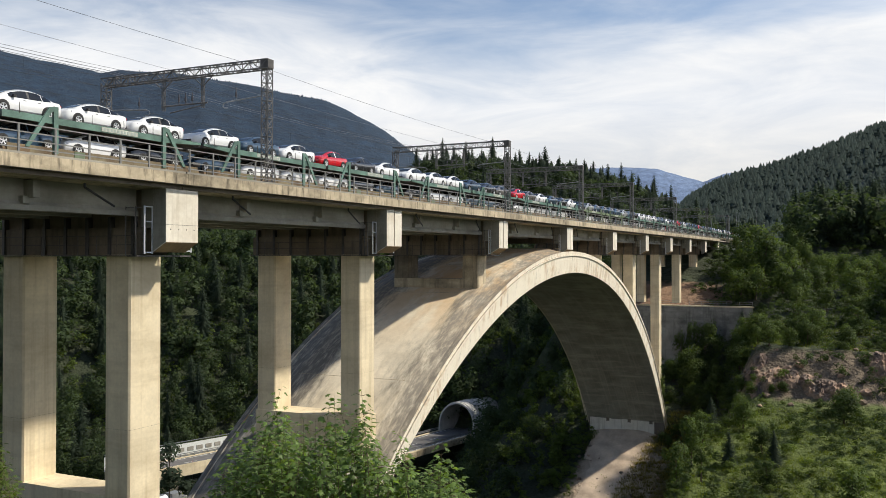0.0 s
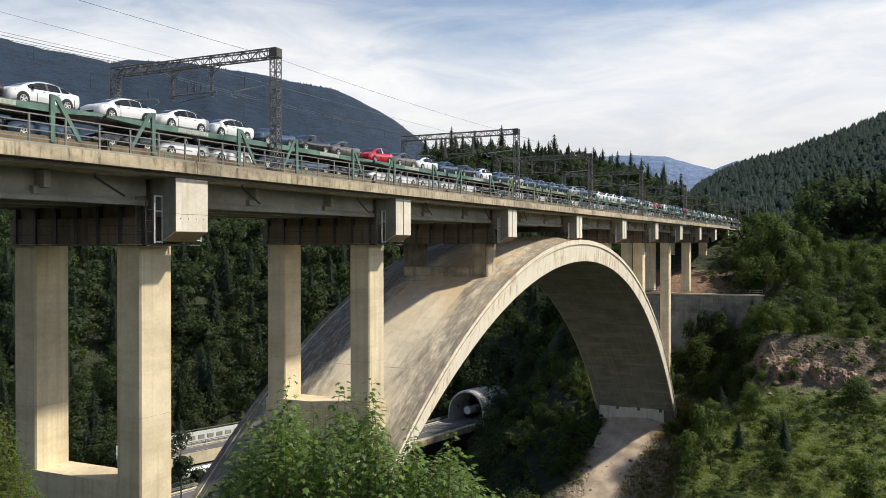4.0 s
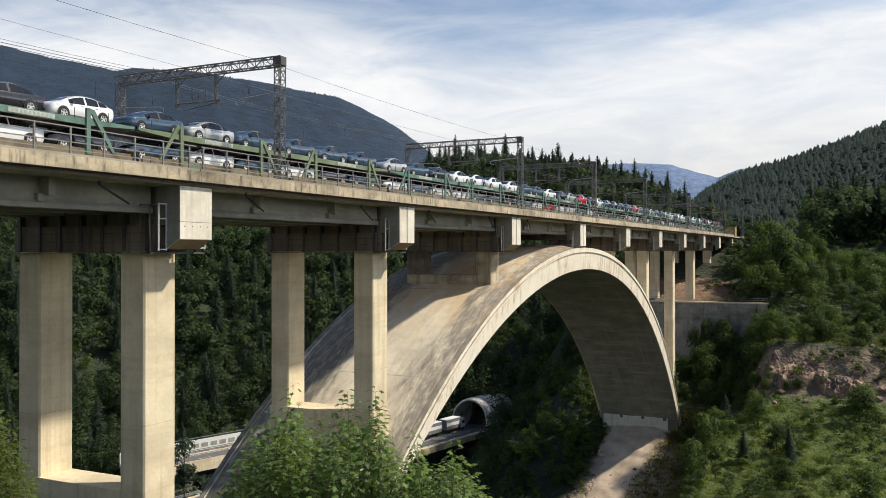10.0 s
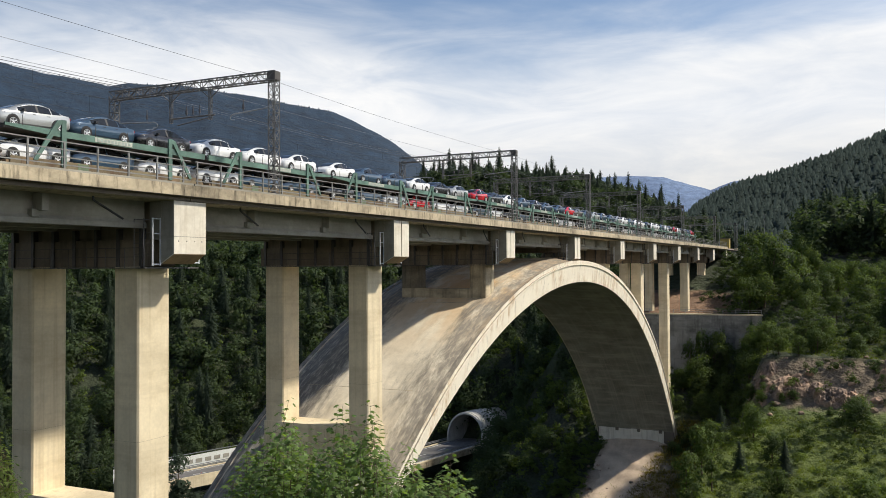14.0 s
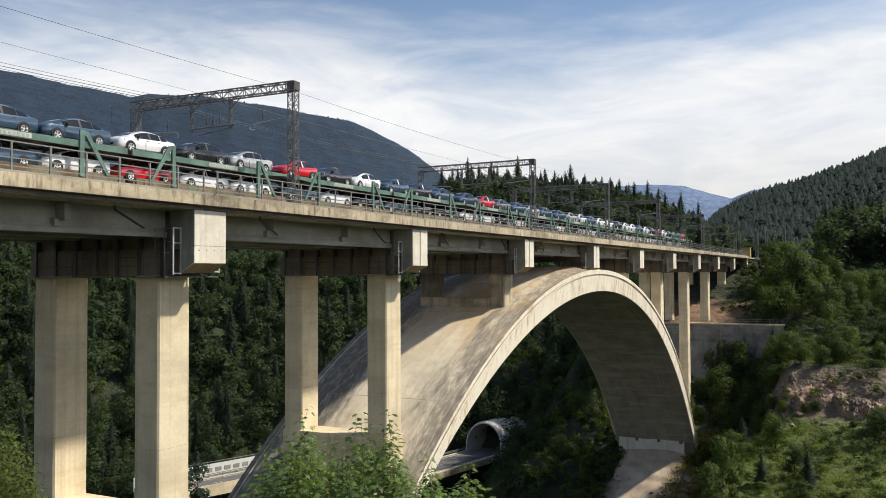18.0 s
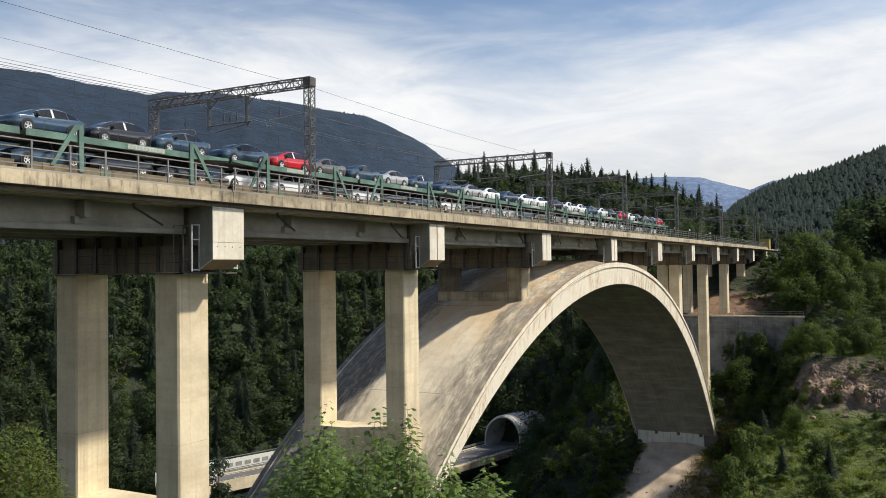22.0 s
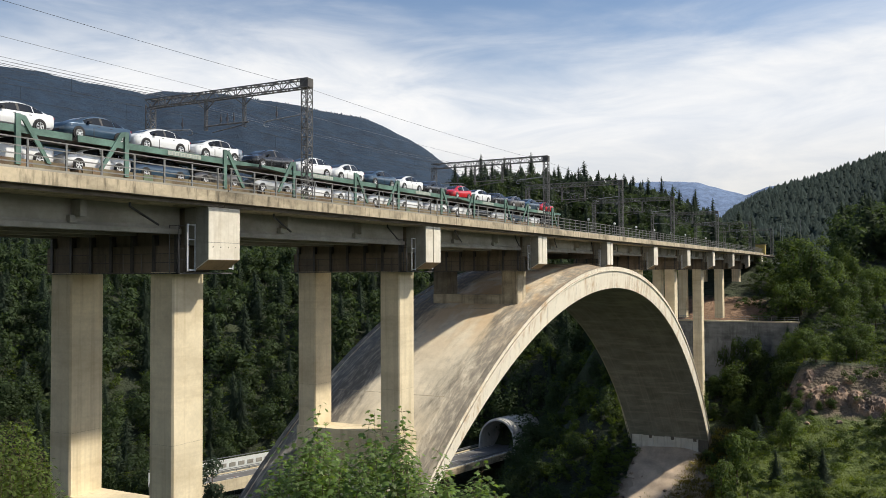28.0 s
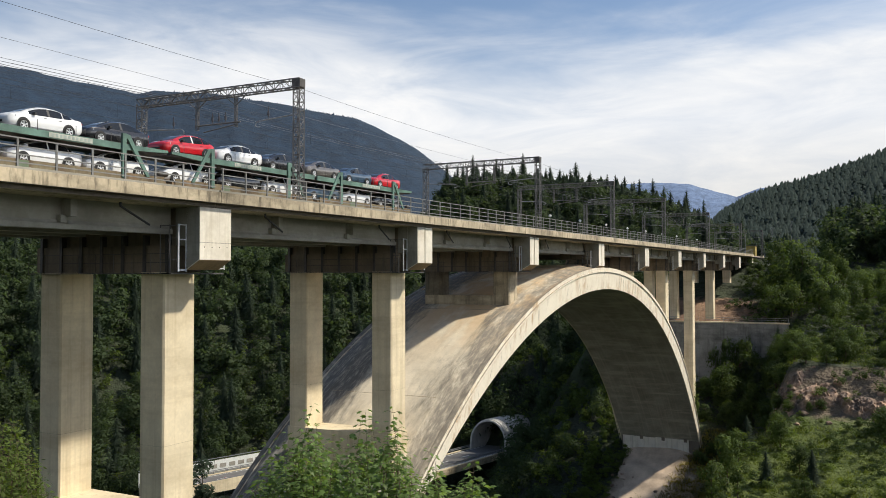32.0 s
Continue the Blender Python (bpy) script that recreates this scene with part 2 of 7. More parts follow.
def arch_concrete():
    """Cream concrete: soot and algae along both edges of the barrel, the far band with deck shade in its colour, ochre
    wash under the crown's frames, paled faces with rusty drips down them.
    """
    m = concrete("arch_concrete", (0.76, 0.675, 0.52), (0.38, 0.31, 0.21), 0.50, 0.16, (0.35, 1.1, 0.35))
    nt = m.node_tree
    nodes, links = nt.nodes, nt.links
    b = nodes["Principled BSDF"]
    src = b.inputs["Base Color"].links[0].from_socket
    geo = nodes.new("ShaderNodeNewGeometry")
    xyz = nodes.new("ShaderNodeSeparateXYZ")
    links.new(geo.outputs["Position"], xyz.inputs["Vector"])
    facing = nodes.new("ShaderNodeSeparateXYZ")
    links.new(geo.outputs["Normal"], facing.inputs["Vector"])

    def field(stretch, scale, detail, rough):
        mp4 = nodes.new("ShaderNodeMapping")
        mp4.inputs["Scale"].default_value = stretch
        links.new(geo.outputs["Position"], mp4.inputs["Vector"])
        n = nodes.new("ShaderNodeTexNoise")
        n.inputs["Scale"].default_value, n.inputs["Detail"].default_value, n.inputs["Roughness"].default_value = scale, detail, rough
        links.new(mp4.outputs["Vector"], n.inputs["Vector"])
        return n.outputs["Fac"]

    def ramp(value, lo, hi, a=0.0, c=1.0):
        r = nodes.new("ShaderNodeMapRange")
        r.interpolation_type = "SMOOTHSTEP"
        r.inputs["From Min"].default_value, r.inputs["From Max"].default_value = lo, hi
        r.inputs["To Min"].default_value, r.inputs["To Max"].default_value = a, c
        links.new(value, r.inputs["Value"])
        return r.outputs["Result"]

    def both(p, q, how="MULTIPLY"):
        k = nodes.new("ShaderNodeMath")
        k.operation = how
        links.new(p, k.inputs[0])
        links.new(q, k.inputs[1])
        return k.outputs["Value"]

    def layer(factor, col):
        nonlocal src
        mx = nodes.new("ShaderNodeMix")
        mx.data_type = "RGBA"
        mx.inputs["B"].default_value = (*col, 1)
        links.new(factor, mx.inputs["Factor"])
        links.new(src, mx.inputs["A"])
        src = mx.outputs["Result"]

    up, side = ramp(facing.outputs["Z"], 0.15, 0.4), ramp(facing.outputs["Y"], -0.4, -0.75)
    # ochre wash on the back of the barrel towards the crown
    wash = both(ramp(field((0.10, 0.22, 0.10), 1.6, 5.0, 0.6), 0.36, 0.60, 0.0, 0.85), ramp(xyz.outputs["Z"], -10.0, -2.0))
    layer(both(wash, up), (0.60, 0.40, 0.20))
    # grey weathering drawn out along the edges; far band also paints the deck's shade
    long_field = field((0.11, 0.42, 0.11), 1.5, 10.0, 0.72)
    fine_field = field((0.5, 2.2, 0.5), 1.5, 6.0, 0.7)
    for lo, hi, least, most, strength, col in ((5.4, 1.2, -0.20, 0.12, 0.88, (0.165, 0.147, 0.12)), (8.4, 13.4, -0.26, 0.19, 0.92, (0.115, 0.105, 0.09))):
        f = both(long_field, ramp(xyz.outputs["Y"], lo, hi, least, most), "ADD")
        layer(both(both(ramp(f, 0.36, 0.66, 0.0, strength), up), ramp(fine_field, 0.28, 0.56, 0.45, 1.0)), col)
    # faces towards -y paled, sunlight put into the colour; rust and soot run down it
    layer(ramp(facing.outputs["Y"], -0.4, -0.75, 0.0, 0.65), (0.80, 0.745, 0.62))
    patchy = ramp(field((0.13, 0.13, 0.13), 1.0, 4.0, 0.6), 0.40, 0.62)
    layer(both(both(ramp(field((0.62, 0.62, 0.20), 1.1, 9.0, 0.75), 0.46, 0.64, 0.0, 0.85), side), patchy), (0.42, 0.26, 0.11))
    layer(both(ramp(field((0.9, 0.9, 0.22), 1.5, 10.0, 0.8), 0.53, 0.70, 0.0, 0.85), side), (0.17, 0.14, 0.10))
    links.new(src, b.inputs["Base Color"])
    return m


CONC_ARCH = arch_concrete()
CONC_FASCIA = concrete("fascia_concrete", (0.50, 0.42, 0.29), (0.055, 0.044, 0.028), 1.15, 0.28, (2.3, 2.3, 0.42))
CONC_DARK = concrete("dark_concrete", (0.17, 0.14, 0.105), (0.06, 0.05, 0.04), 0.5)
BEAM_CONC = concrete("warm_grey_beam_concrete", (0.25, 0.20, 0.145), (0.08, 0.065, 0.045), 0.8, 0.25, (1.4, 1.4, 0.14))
RAILING_STEEL = mat("dull_railing_steel", (0.22, 0.22, 0.21), 0.6, 0.3, 0.25, 2.0, 20, 0.05)
PALE_WIRE = mat("pale_overhead_wire", (0.20, 0.21, 0.23), 0.5, 0.4, 0.1, 1, 5, 0.0)
STEEL = mat("galvanised_steel", (0.30, 0.31, 0.32), 0.5, 0.6, 0.2, 2.0, 20, 0.05)
BRIGHT_STEEL = mat("bright_galvanised_steel", (0.60, 0.62, 0.64), 0.45, 0.3, 0.15, 2.0, 20, 0.05)
IRON = mat("weathered_iron", (0.105, 0.098, 0.092), 0.6, 0.35, 0.3, 1.5, 15, 0.1)
GANTRY = mat("painted_gantry_steel", (0.165, 0.16, 0.155), 0.65, 0.1, 0.3, 1.5, 15, 0.1)
RUST = mat("rusty_brown_steel", (0.20, 0.13, 0.075), 0.85, 0.1, 0.35, 1.2, 9, 0.2)
GREEN = mat("green_wagon_paint", (0.10, 0.185, 0.15), 0.55, 0.0, 0.4, 0.8, 8, 0.08)
GREEN_OLD = mat("olive_wagon_paint", (0.145, 0.195, 0.115), 0.5, 0.0, 0.3, 0.8, 8, 0.08)
BOARD = mat("worn_deck_boards", (0.20, 0.135, 0.075), 0.85, 0.0, 0.35, 1.4, 14, 0.2)
SILL = mat("weathered_wagon_sill", (0.16, 0.135, 0.08), 0.8, 0.0, 0.5, 0.9, 6, 0.15, tint=(0.085, 0.05, 0.025))
PLATE = mat("faded_owner_plate", (0.44, 0.46, 0.40), 0.6, 0.0, 0.25, 2, 12, 0.05)
WHITE_SIGN = mat("white_sign_paint", (0.72, 0.74, 0.70), 0.6, 0.0, 0.1, 3, 20, 0.02)
SIGN_GREY = mat("faded_sign_marks", (0.30, 0.36, 0.33), 0.6, 0.0, 0.15, 3, 20, 0.02)
BALLAST = mat("ballast", (0.26, 0.23, 0.20), 0.95, 0.0, 0.5, 3.0, 30, 0.8)
ASPHALT = mat("asphalt", (0.135, 0.13, 0.125), 0.9, 0.0, 0.25, 0.4, 12, 0.2)
ROCK = mat("pale_rock", (0.32, 0.215, 0.145), 0.95, 0.0, 0.55, 0.45, 2.2, 1.0, tint=(0.075, 0.066, 0.06), world_space=True)
TYRE = mat("tyre_rubber", (0.02, 0.02, 0.02), 0.85, 0.0, 0.2, 4, 30, 0.1)
RIM = mat("alloy_rim", (0.74, 0.75, 0.76), 0.4, 0.25, 0.1, 4, 30, 0.0)
GLASS = mat("tinted_car_glass", (0.012, 0.015, 0.018), 0.06, 0.0, 0.1, 1, 5, 0.0, spec=0.5)
LAMP = mat("car_lamp_glass", (0.65, 0.67, 0.70), 0.15, 0.3, 0.1, 4, 30, 0.0)
TAIL = mat("red_lamp_glass", (0.42, 0.015, 0.012), 0.2, 0.0, 0.1, 4, 30, 0.0)
TRIM = mat("black_plastic_trim", (0.018, 0.018, 0.02), 0.6, 0.0, 0.2, 4, 30, 0.0)
FILM = mat("white_protective_film", (0.80, 0.80, 0.80), 0.55, 0.0, 0.05, 4, 30, 0.0)
PORCELAIN = mat("dark_insulator", (0.05, 0.045, 0.05), 0.3, 0.0, 0.1, 8, 30, 0.0)
WIRE = mat("overhead_wire", (0.045, 0.05, 0.06), 0.6, 0.4, 0.1, 1, 5, 0.0)
PAINTS = {
    "white": mat("white_car_paint", (0.80, 0.81, 0.81), 0.25, 0.0, 0.03, 0.5, 9, 0.0, coat=0.6),
    "silver": mat("silver_car_paint", (0.50, 0.51, 0.50), 0.3, 0.45, 0.05, 0.5, 9, 0.0, coat=0.6),
    "blue": mat("blue_car_paint", (0.040, 0.080, 0.128), 0.28, 0.3, 0.08, 0.5, 9, 0.0, coat=0.7),
    "black": mat("black_car_paint", (0.018, 0.018, 0.021), 0.25, 0.2, 0.08, 0.5, 9, 0.0, coat=0.8),
    "grey": mat("taupe_car_paint", (0.16, 0.145, 0.13), 0.3, 0.4, 0.06, 0.5, 9, 0.0, coat=0.7),
    "red": mat("red_car_paint", (0.55, 0.012, 0.02), 0.25, 0.0, 0.05, 0.5, 9, 0.0, coat=0.7),
}


# ---- mesh helpers ----
def mesh_of(name, verts, faces, material=None, smooth=False):
    me = bpy.data.meshes.new(name)
    me.from_pydata([tuple(v) for v in verts], [], faces)
    if material:
        me.materials.append(material)
    if smooth:
        me.polygons.foreach_set("use_smooth", [True] * len(me.polygons))
    me.update()
    return me


class Solid:
    """Collects boxes, bars and lofts into one mesh."""

    def __init__(self):
        self.v, self.f = [], []

    def add(self, verts, faces):
        k = len(self.v)
        self.v += [tuple(v) for v in verts]
        self.f += [tuple(i + k for i in f) for f in faces]
        return self

    def box(self, x0, x1, y0, y1, z0, z1, slope=0.0, c=0.0):
        """A box with its long edges along x chamfered by c; slope: rise along x."""
        if c:
            sec = [(y0 + c, z0), (y1 - c, z0), (y1, z0 + c), (y1, z1 - c), (y1 - c, z1), (y0 + c, z1), (y0, z1 - c), (y0, z0 + c)]
        else:
            sec = [(y0, z0), (y1, z0), (y1, z1), (y0, z1)]
        return self.sweep_x(sec, [(x0, 0, 0), (x1, 0, slope * (x1 - x0))])

    def sweep_x(self, sec, stations):
        """A section (y, z) swept along stations (x, dy, dz), capped."""
        n = len(sec)
        vs = [(x, y + dy, z + dz) for x, dy, dz in stations for y, z in sec]
        fs = []
        for s in range(len(stations) - 1):
            for i in range(n):
                a, b = s * n + i, s * n + (i + 1) % n
                fs.append((a, b, b + n, a + n))
        fs.append(tuple(reversed(range(n))))
        fs.append(tuple(range((len(stations) - 1) * n, len(stations) * n)))
        # outward faces for a counter-clockwise section seen from +x
        return self.add(vs, [tuple(reversed(f)) for f in fs])

    def column(self, x0, x1, y0, y1, z0, z1, c=0.12, taper=0.0):
        """An upright shaft with chamfered corners; taper: growth of each side at the foot."""
        vs = []
        for z, g in ((z0, taper), (z1, 0.0)):
            a0, a1, b0, b1 = x0 - g, x1 + g, y0 - g, y1 + g
            vs += [(a0 + c, b0, z), (a1 - c, b0, z), (a1, b0 + c, z), (a1, b1 - c, z), (a1 - c, b1, z), (a0 + c, b1, z), (a0, b1 - c, z), (a0, b0 + c, z)]
        fs = [(i, (i + 1) % 8, 8 + (i + 1) % 8, 8 + i) for i in range(8)]
        return self.add(vs, fs + [tuple(reversed(range(8))), tuple(range(8, 16))])

    def bar(self, a, b, r=0.03, n=6, r2=None):
        """A round or square bar from a to b."""
        a, b = Vector(a), Vector(b)
        w = (b - a).normalized()
        u = w.orthogonal().normalized() if abs(w.z) > 0.9 else w.cross(Vector((0, 0, 1))).normalized()
        v = w.cross(u)
        r2 = r if r2 is None else r2
        vs = []
        for p, q in ((a, r), (b, r2)):
            for i in range(n):
                t = math.tau * (i + 0.5) / n
                vs.append(p + u * (math.cos(t) * q) + v * (math.sin(t) * q))
        fs = [(i, (i + 1) % n, n + (i + 1) % n, n + i) for i in range(n)]
        return self.add(vs, fs + [tuple(reversed(range(n))), tuple(range(n, 2 * n))])

    def lathe_y(self, profile, n=16, centre=(0, 0, 0)):
        """A profile (radius, y) turned about the y axis."""
        m = len(profile)
        vs = []
        for i in range(n):
            t = math.tau * i / n
            for r, y in profile:
                vs.append((centre[0] + r * math.cos(t), centre[1] + y, centre[2] + r * math.sin(t)))
        fs = []
        for i in range(n):
            for j in range(m - 1):
                a, b = i * m + j, ((i + 1) % n) * m + j
                fs.append((a, a + 1, b + 1, b))
        return self.add(vs, fs)

    def mesh(self, name, material, smooth=False):
        me = mesh_of(name, self.v, self.f, material, smooth)
        bm = bmesh.new()
        bm.from_mesh(me)
        bmesh.ops.recalc_face_normals(bm, faces=bm.faces)
        bm.to_mesh(me)
        bm.free()
        return me


def part(name, data, parent, label="", material=None, at=None):
    """Links a Solid or mesh as ONE mesh object under a thing or part."""
    if isinstance(data, Solid):
        data = data.mesh(name, material)
    ob = new(name, data)
    ob.parent = parent
    if at is not None:
        ob.matrix_basis = at
    if label:
        ob["label"] = label
    return ob


def thing(name, label, category, group="", kind="", at=None):
    ob = new(name)
    ob.empty_display_size = 0.3
    if at is not None:
        ob.matrix_basis = at
    return tagged(ob, label, category, group, kind)


GRADE, BOX0, SPAN = 0.0046, 36.03, 25.0


def rise(x):
    """The deck climbs gently along the bridge."""
    return GRADE * (x - BOX0)


# ---- the viaduct ----
CROWN_X, ARCH_Y0, ARCH_Y1 = 113.7, 0.0, 17.2


def arch_top(x):
    d = x - CROWN_X
    return 0.95 - 0.00577 * d * d - 2.7e-7 * d ** 4 - 0.0055 * max(0.0, d - 46.0) ** 2


def arch_under(x):
    d = x - CROWN_X
    return -1.93 + 0.0064 * d - 0.00562 * d * d - 7.2e-6 * d ** 3 - 2.985e-7 * d ** 4


def build_arch():
    arch = thing("concrete_arch", "broad pale concrete arch barrel with dark rain stains", "arch bridge")
    xs = [CROWN_X + 68.5 * math.sin(math.pi / 2 * (i / 44)) for i in range(-44, 45)]
    body = Solid()
    sec_n = 10
    vs = []
    for x in xs:
        t, u = arch_top(x), arch_under(x)
        # kerbed edge on top, face leaning back below
        vs += [(x, ARCH_Y0, t + 0.05), (x, ARCH_Y0 + 0.55, t + 0.05), (x, ARCH_Y0 + 0.62, t + 0.0), (x, 2.45, t + 0.50), (x, 14.4, t + 0.50), (x, ARCH_Y1 - 0.62, t - 0.06),
               (x, ARCH_Y1 - 0.55, t + 0.05), (x, ARCH_Y1, t + 0.05), (x, ARCH_Y1 - 0.7, u), (x, ARCH_Y0 + 0.2, u)]
    fs = []
    for s in range(len(xs) - 1):
        for i in range(sec_n):
            a, b = s * sec_n + i, s * sec_n + (i + 1) % sec_n
            fs.append((a, b, b + sec_n, a + sec_n))
    fs += [tuple(range(sec_n)), tuple(range((len(xs) - 1) * sec_n, len(xs) * sec_n))]
    body.add(vs, fs)
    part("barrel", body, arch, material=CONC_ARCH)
    # sheet under the barrel, darker than it: the underside's shade put into the colour
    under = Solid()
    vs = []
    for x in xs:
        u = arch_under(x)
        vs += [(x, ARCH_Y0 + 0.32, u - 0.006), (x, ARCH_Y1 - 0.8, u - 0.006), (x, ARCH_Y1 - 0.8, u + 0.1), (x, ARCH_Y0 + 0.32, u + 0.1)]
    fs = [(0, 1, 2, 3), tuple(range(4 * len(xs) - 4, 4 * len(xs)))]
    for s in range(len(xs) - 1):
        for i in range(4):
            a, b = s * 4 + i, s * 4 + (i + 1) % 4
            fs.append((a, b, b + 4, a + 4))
    part("darkened_soffit", under.add(vs, fs), arch, "darkened underside with pale lime streaks", SOFFIT_CONC)
    # a thin drip moulding along both upper edges
    for y in (ARCH_Y0 - 0.10, ARCH_Y1 - 0.04):
        lip = Solid()
        sec = [(y, -0.55), (y + 0.14, -0.55), (y + 0.14, -0.40), (y, -0.40)]
        vs, n = [], len(xs)
        for x in xs:
            t = arch_top(x)
            vs += [(x, yy, t + zz) for yy, zz in sec]
        fs = []
        for s in range(n - 1):
            for i in range(4):
                a, b = s * 4 + i, s * 4 + (i + 1) % 4
                fs.append((a, b, b + 4, a + 4))
        fs += [(0, 1, 2, 3), tuple(range(4 * n - 4, 4 * n))]
        lip.add(vs, fs)
        part("edge_moulding", lip, arch, material=CONC_ARCH)
    # pour joints across the back of the arch
    for k in (-9, -6, -4, -2, 3, 5):
        xj = CROWN_X + k * 5.1 + 1.3
        tj, tk = arch_top(xj) + 0.503, arch_top(xj + 0.05) + 0.503
        j = Solid().add([(xj, 2.6, tj), (xj + 0.05, 2.6, tk), (xj + 0.05, 14.2, tk), (xj, 14.2, tj), (xj, 2.6, tj - 0.1), (xj + 0.05, 2.6, tk - 0.1), (xj + 0.05, 14.2, tk - 0.1), (xj, 14.2, tj - 0.1)],
                        [(0, 1, 2, 3), (4, 7, 6, 5), (0, 4, 5, 1), (1, 5, 6, 2), (2, 6, 7, 3), (3, 7, 4, 0)])
        part("pour_joint", j, arch, material=CONC_FASCIA)
    # footing blocks in short bays, with dark pockets left under the barrel
    for side in (-1, 1):
        xf = CROWN_X + side * 67.6
        zt = arch_under(xf - side * 1.6) - 0.1
        x0, x1 = min(xf - side * 1.6, xf + side * 4.5), max(xf - side * 1.6, xf + side * 4.5)
        back = Solid().column(x0 + (0.25 if side > 0 else 0), x1 - (0.25 if side < 0 else 0), 0.3, 16.2, zt - 9.0, zt + 0.3, 0.05)
        part("footing_core", back, arch, material=CONC_DARK)
        for k in range(6):
            y = 2.3 + k * 2.27
            bay = Solid().column(x0, x1, y, y + 2.24, zt - 8.6, zt - 0.1 + 0.06 * (k % 3), 0.04)
            part("footing_block", bay, arch, "pale concrete footing block", CONC_WHITE)
            if k % 2 == 0:
                stub = Solid().box(x0 - 0.12, x0 + 0.5, y + 0.3, y + 0.95, zt - 0.55, zt + 0.12, c=0.03)
                part("bearing_pocket", stub, arch, "dark pocket under the barrel", CONC_DARK)
    return arch


COL_X0, COL_X1, COL_NEAR, COL_FAR, COL_D = -0.27, 2.20, 2.38, 10.86, 1.87
PIERS = range(0, 10)


def pier_foot(i):
    """Level at which the two columns of a pier end."""
    return {0: -13.4, 1: -13.1, 2: -2.2, 3: None, 4: -2.6, 5: -14.0, 6: -32.0, 7: -10.6, 8: -2.2, 9: 0.0}[i]


def ladder(parent, x, y, z0, z1, name="access_ladder"):
    s = Solid()
    w = 0.58
    s.box(x, x + 0.11, y, y + 0.06, z0, z1)
    s.box(x + w, x + w + 0.07, y, y + 0.06, z0, z1)
    for z in (z0 + 0.05, z0 + 0.66 * (z1 - z0), z1 - 0.08):
        s.box(x, x + w, y + 0.01, y + 0.05, z, z + 0.07)
    return part(name, s, parent, "galvanised steel ladder cage", BRIGHT_STEEL)


def corbel(s, x0, x1):
    """End block whose underside slopes back into the pier head."""
    sec = [(0.0, 0.91), (0.95, 0.36), (0.95, 3.86), (0.0, 3.86)]
    s.sweep_x(sec, [(x0, 0, 0), (x1, 0, 0)])


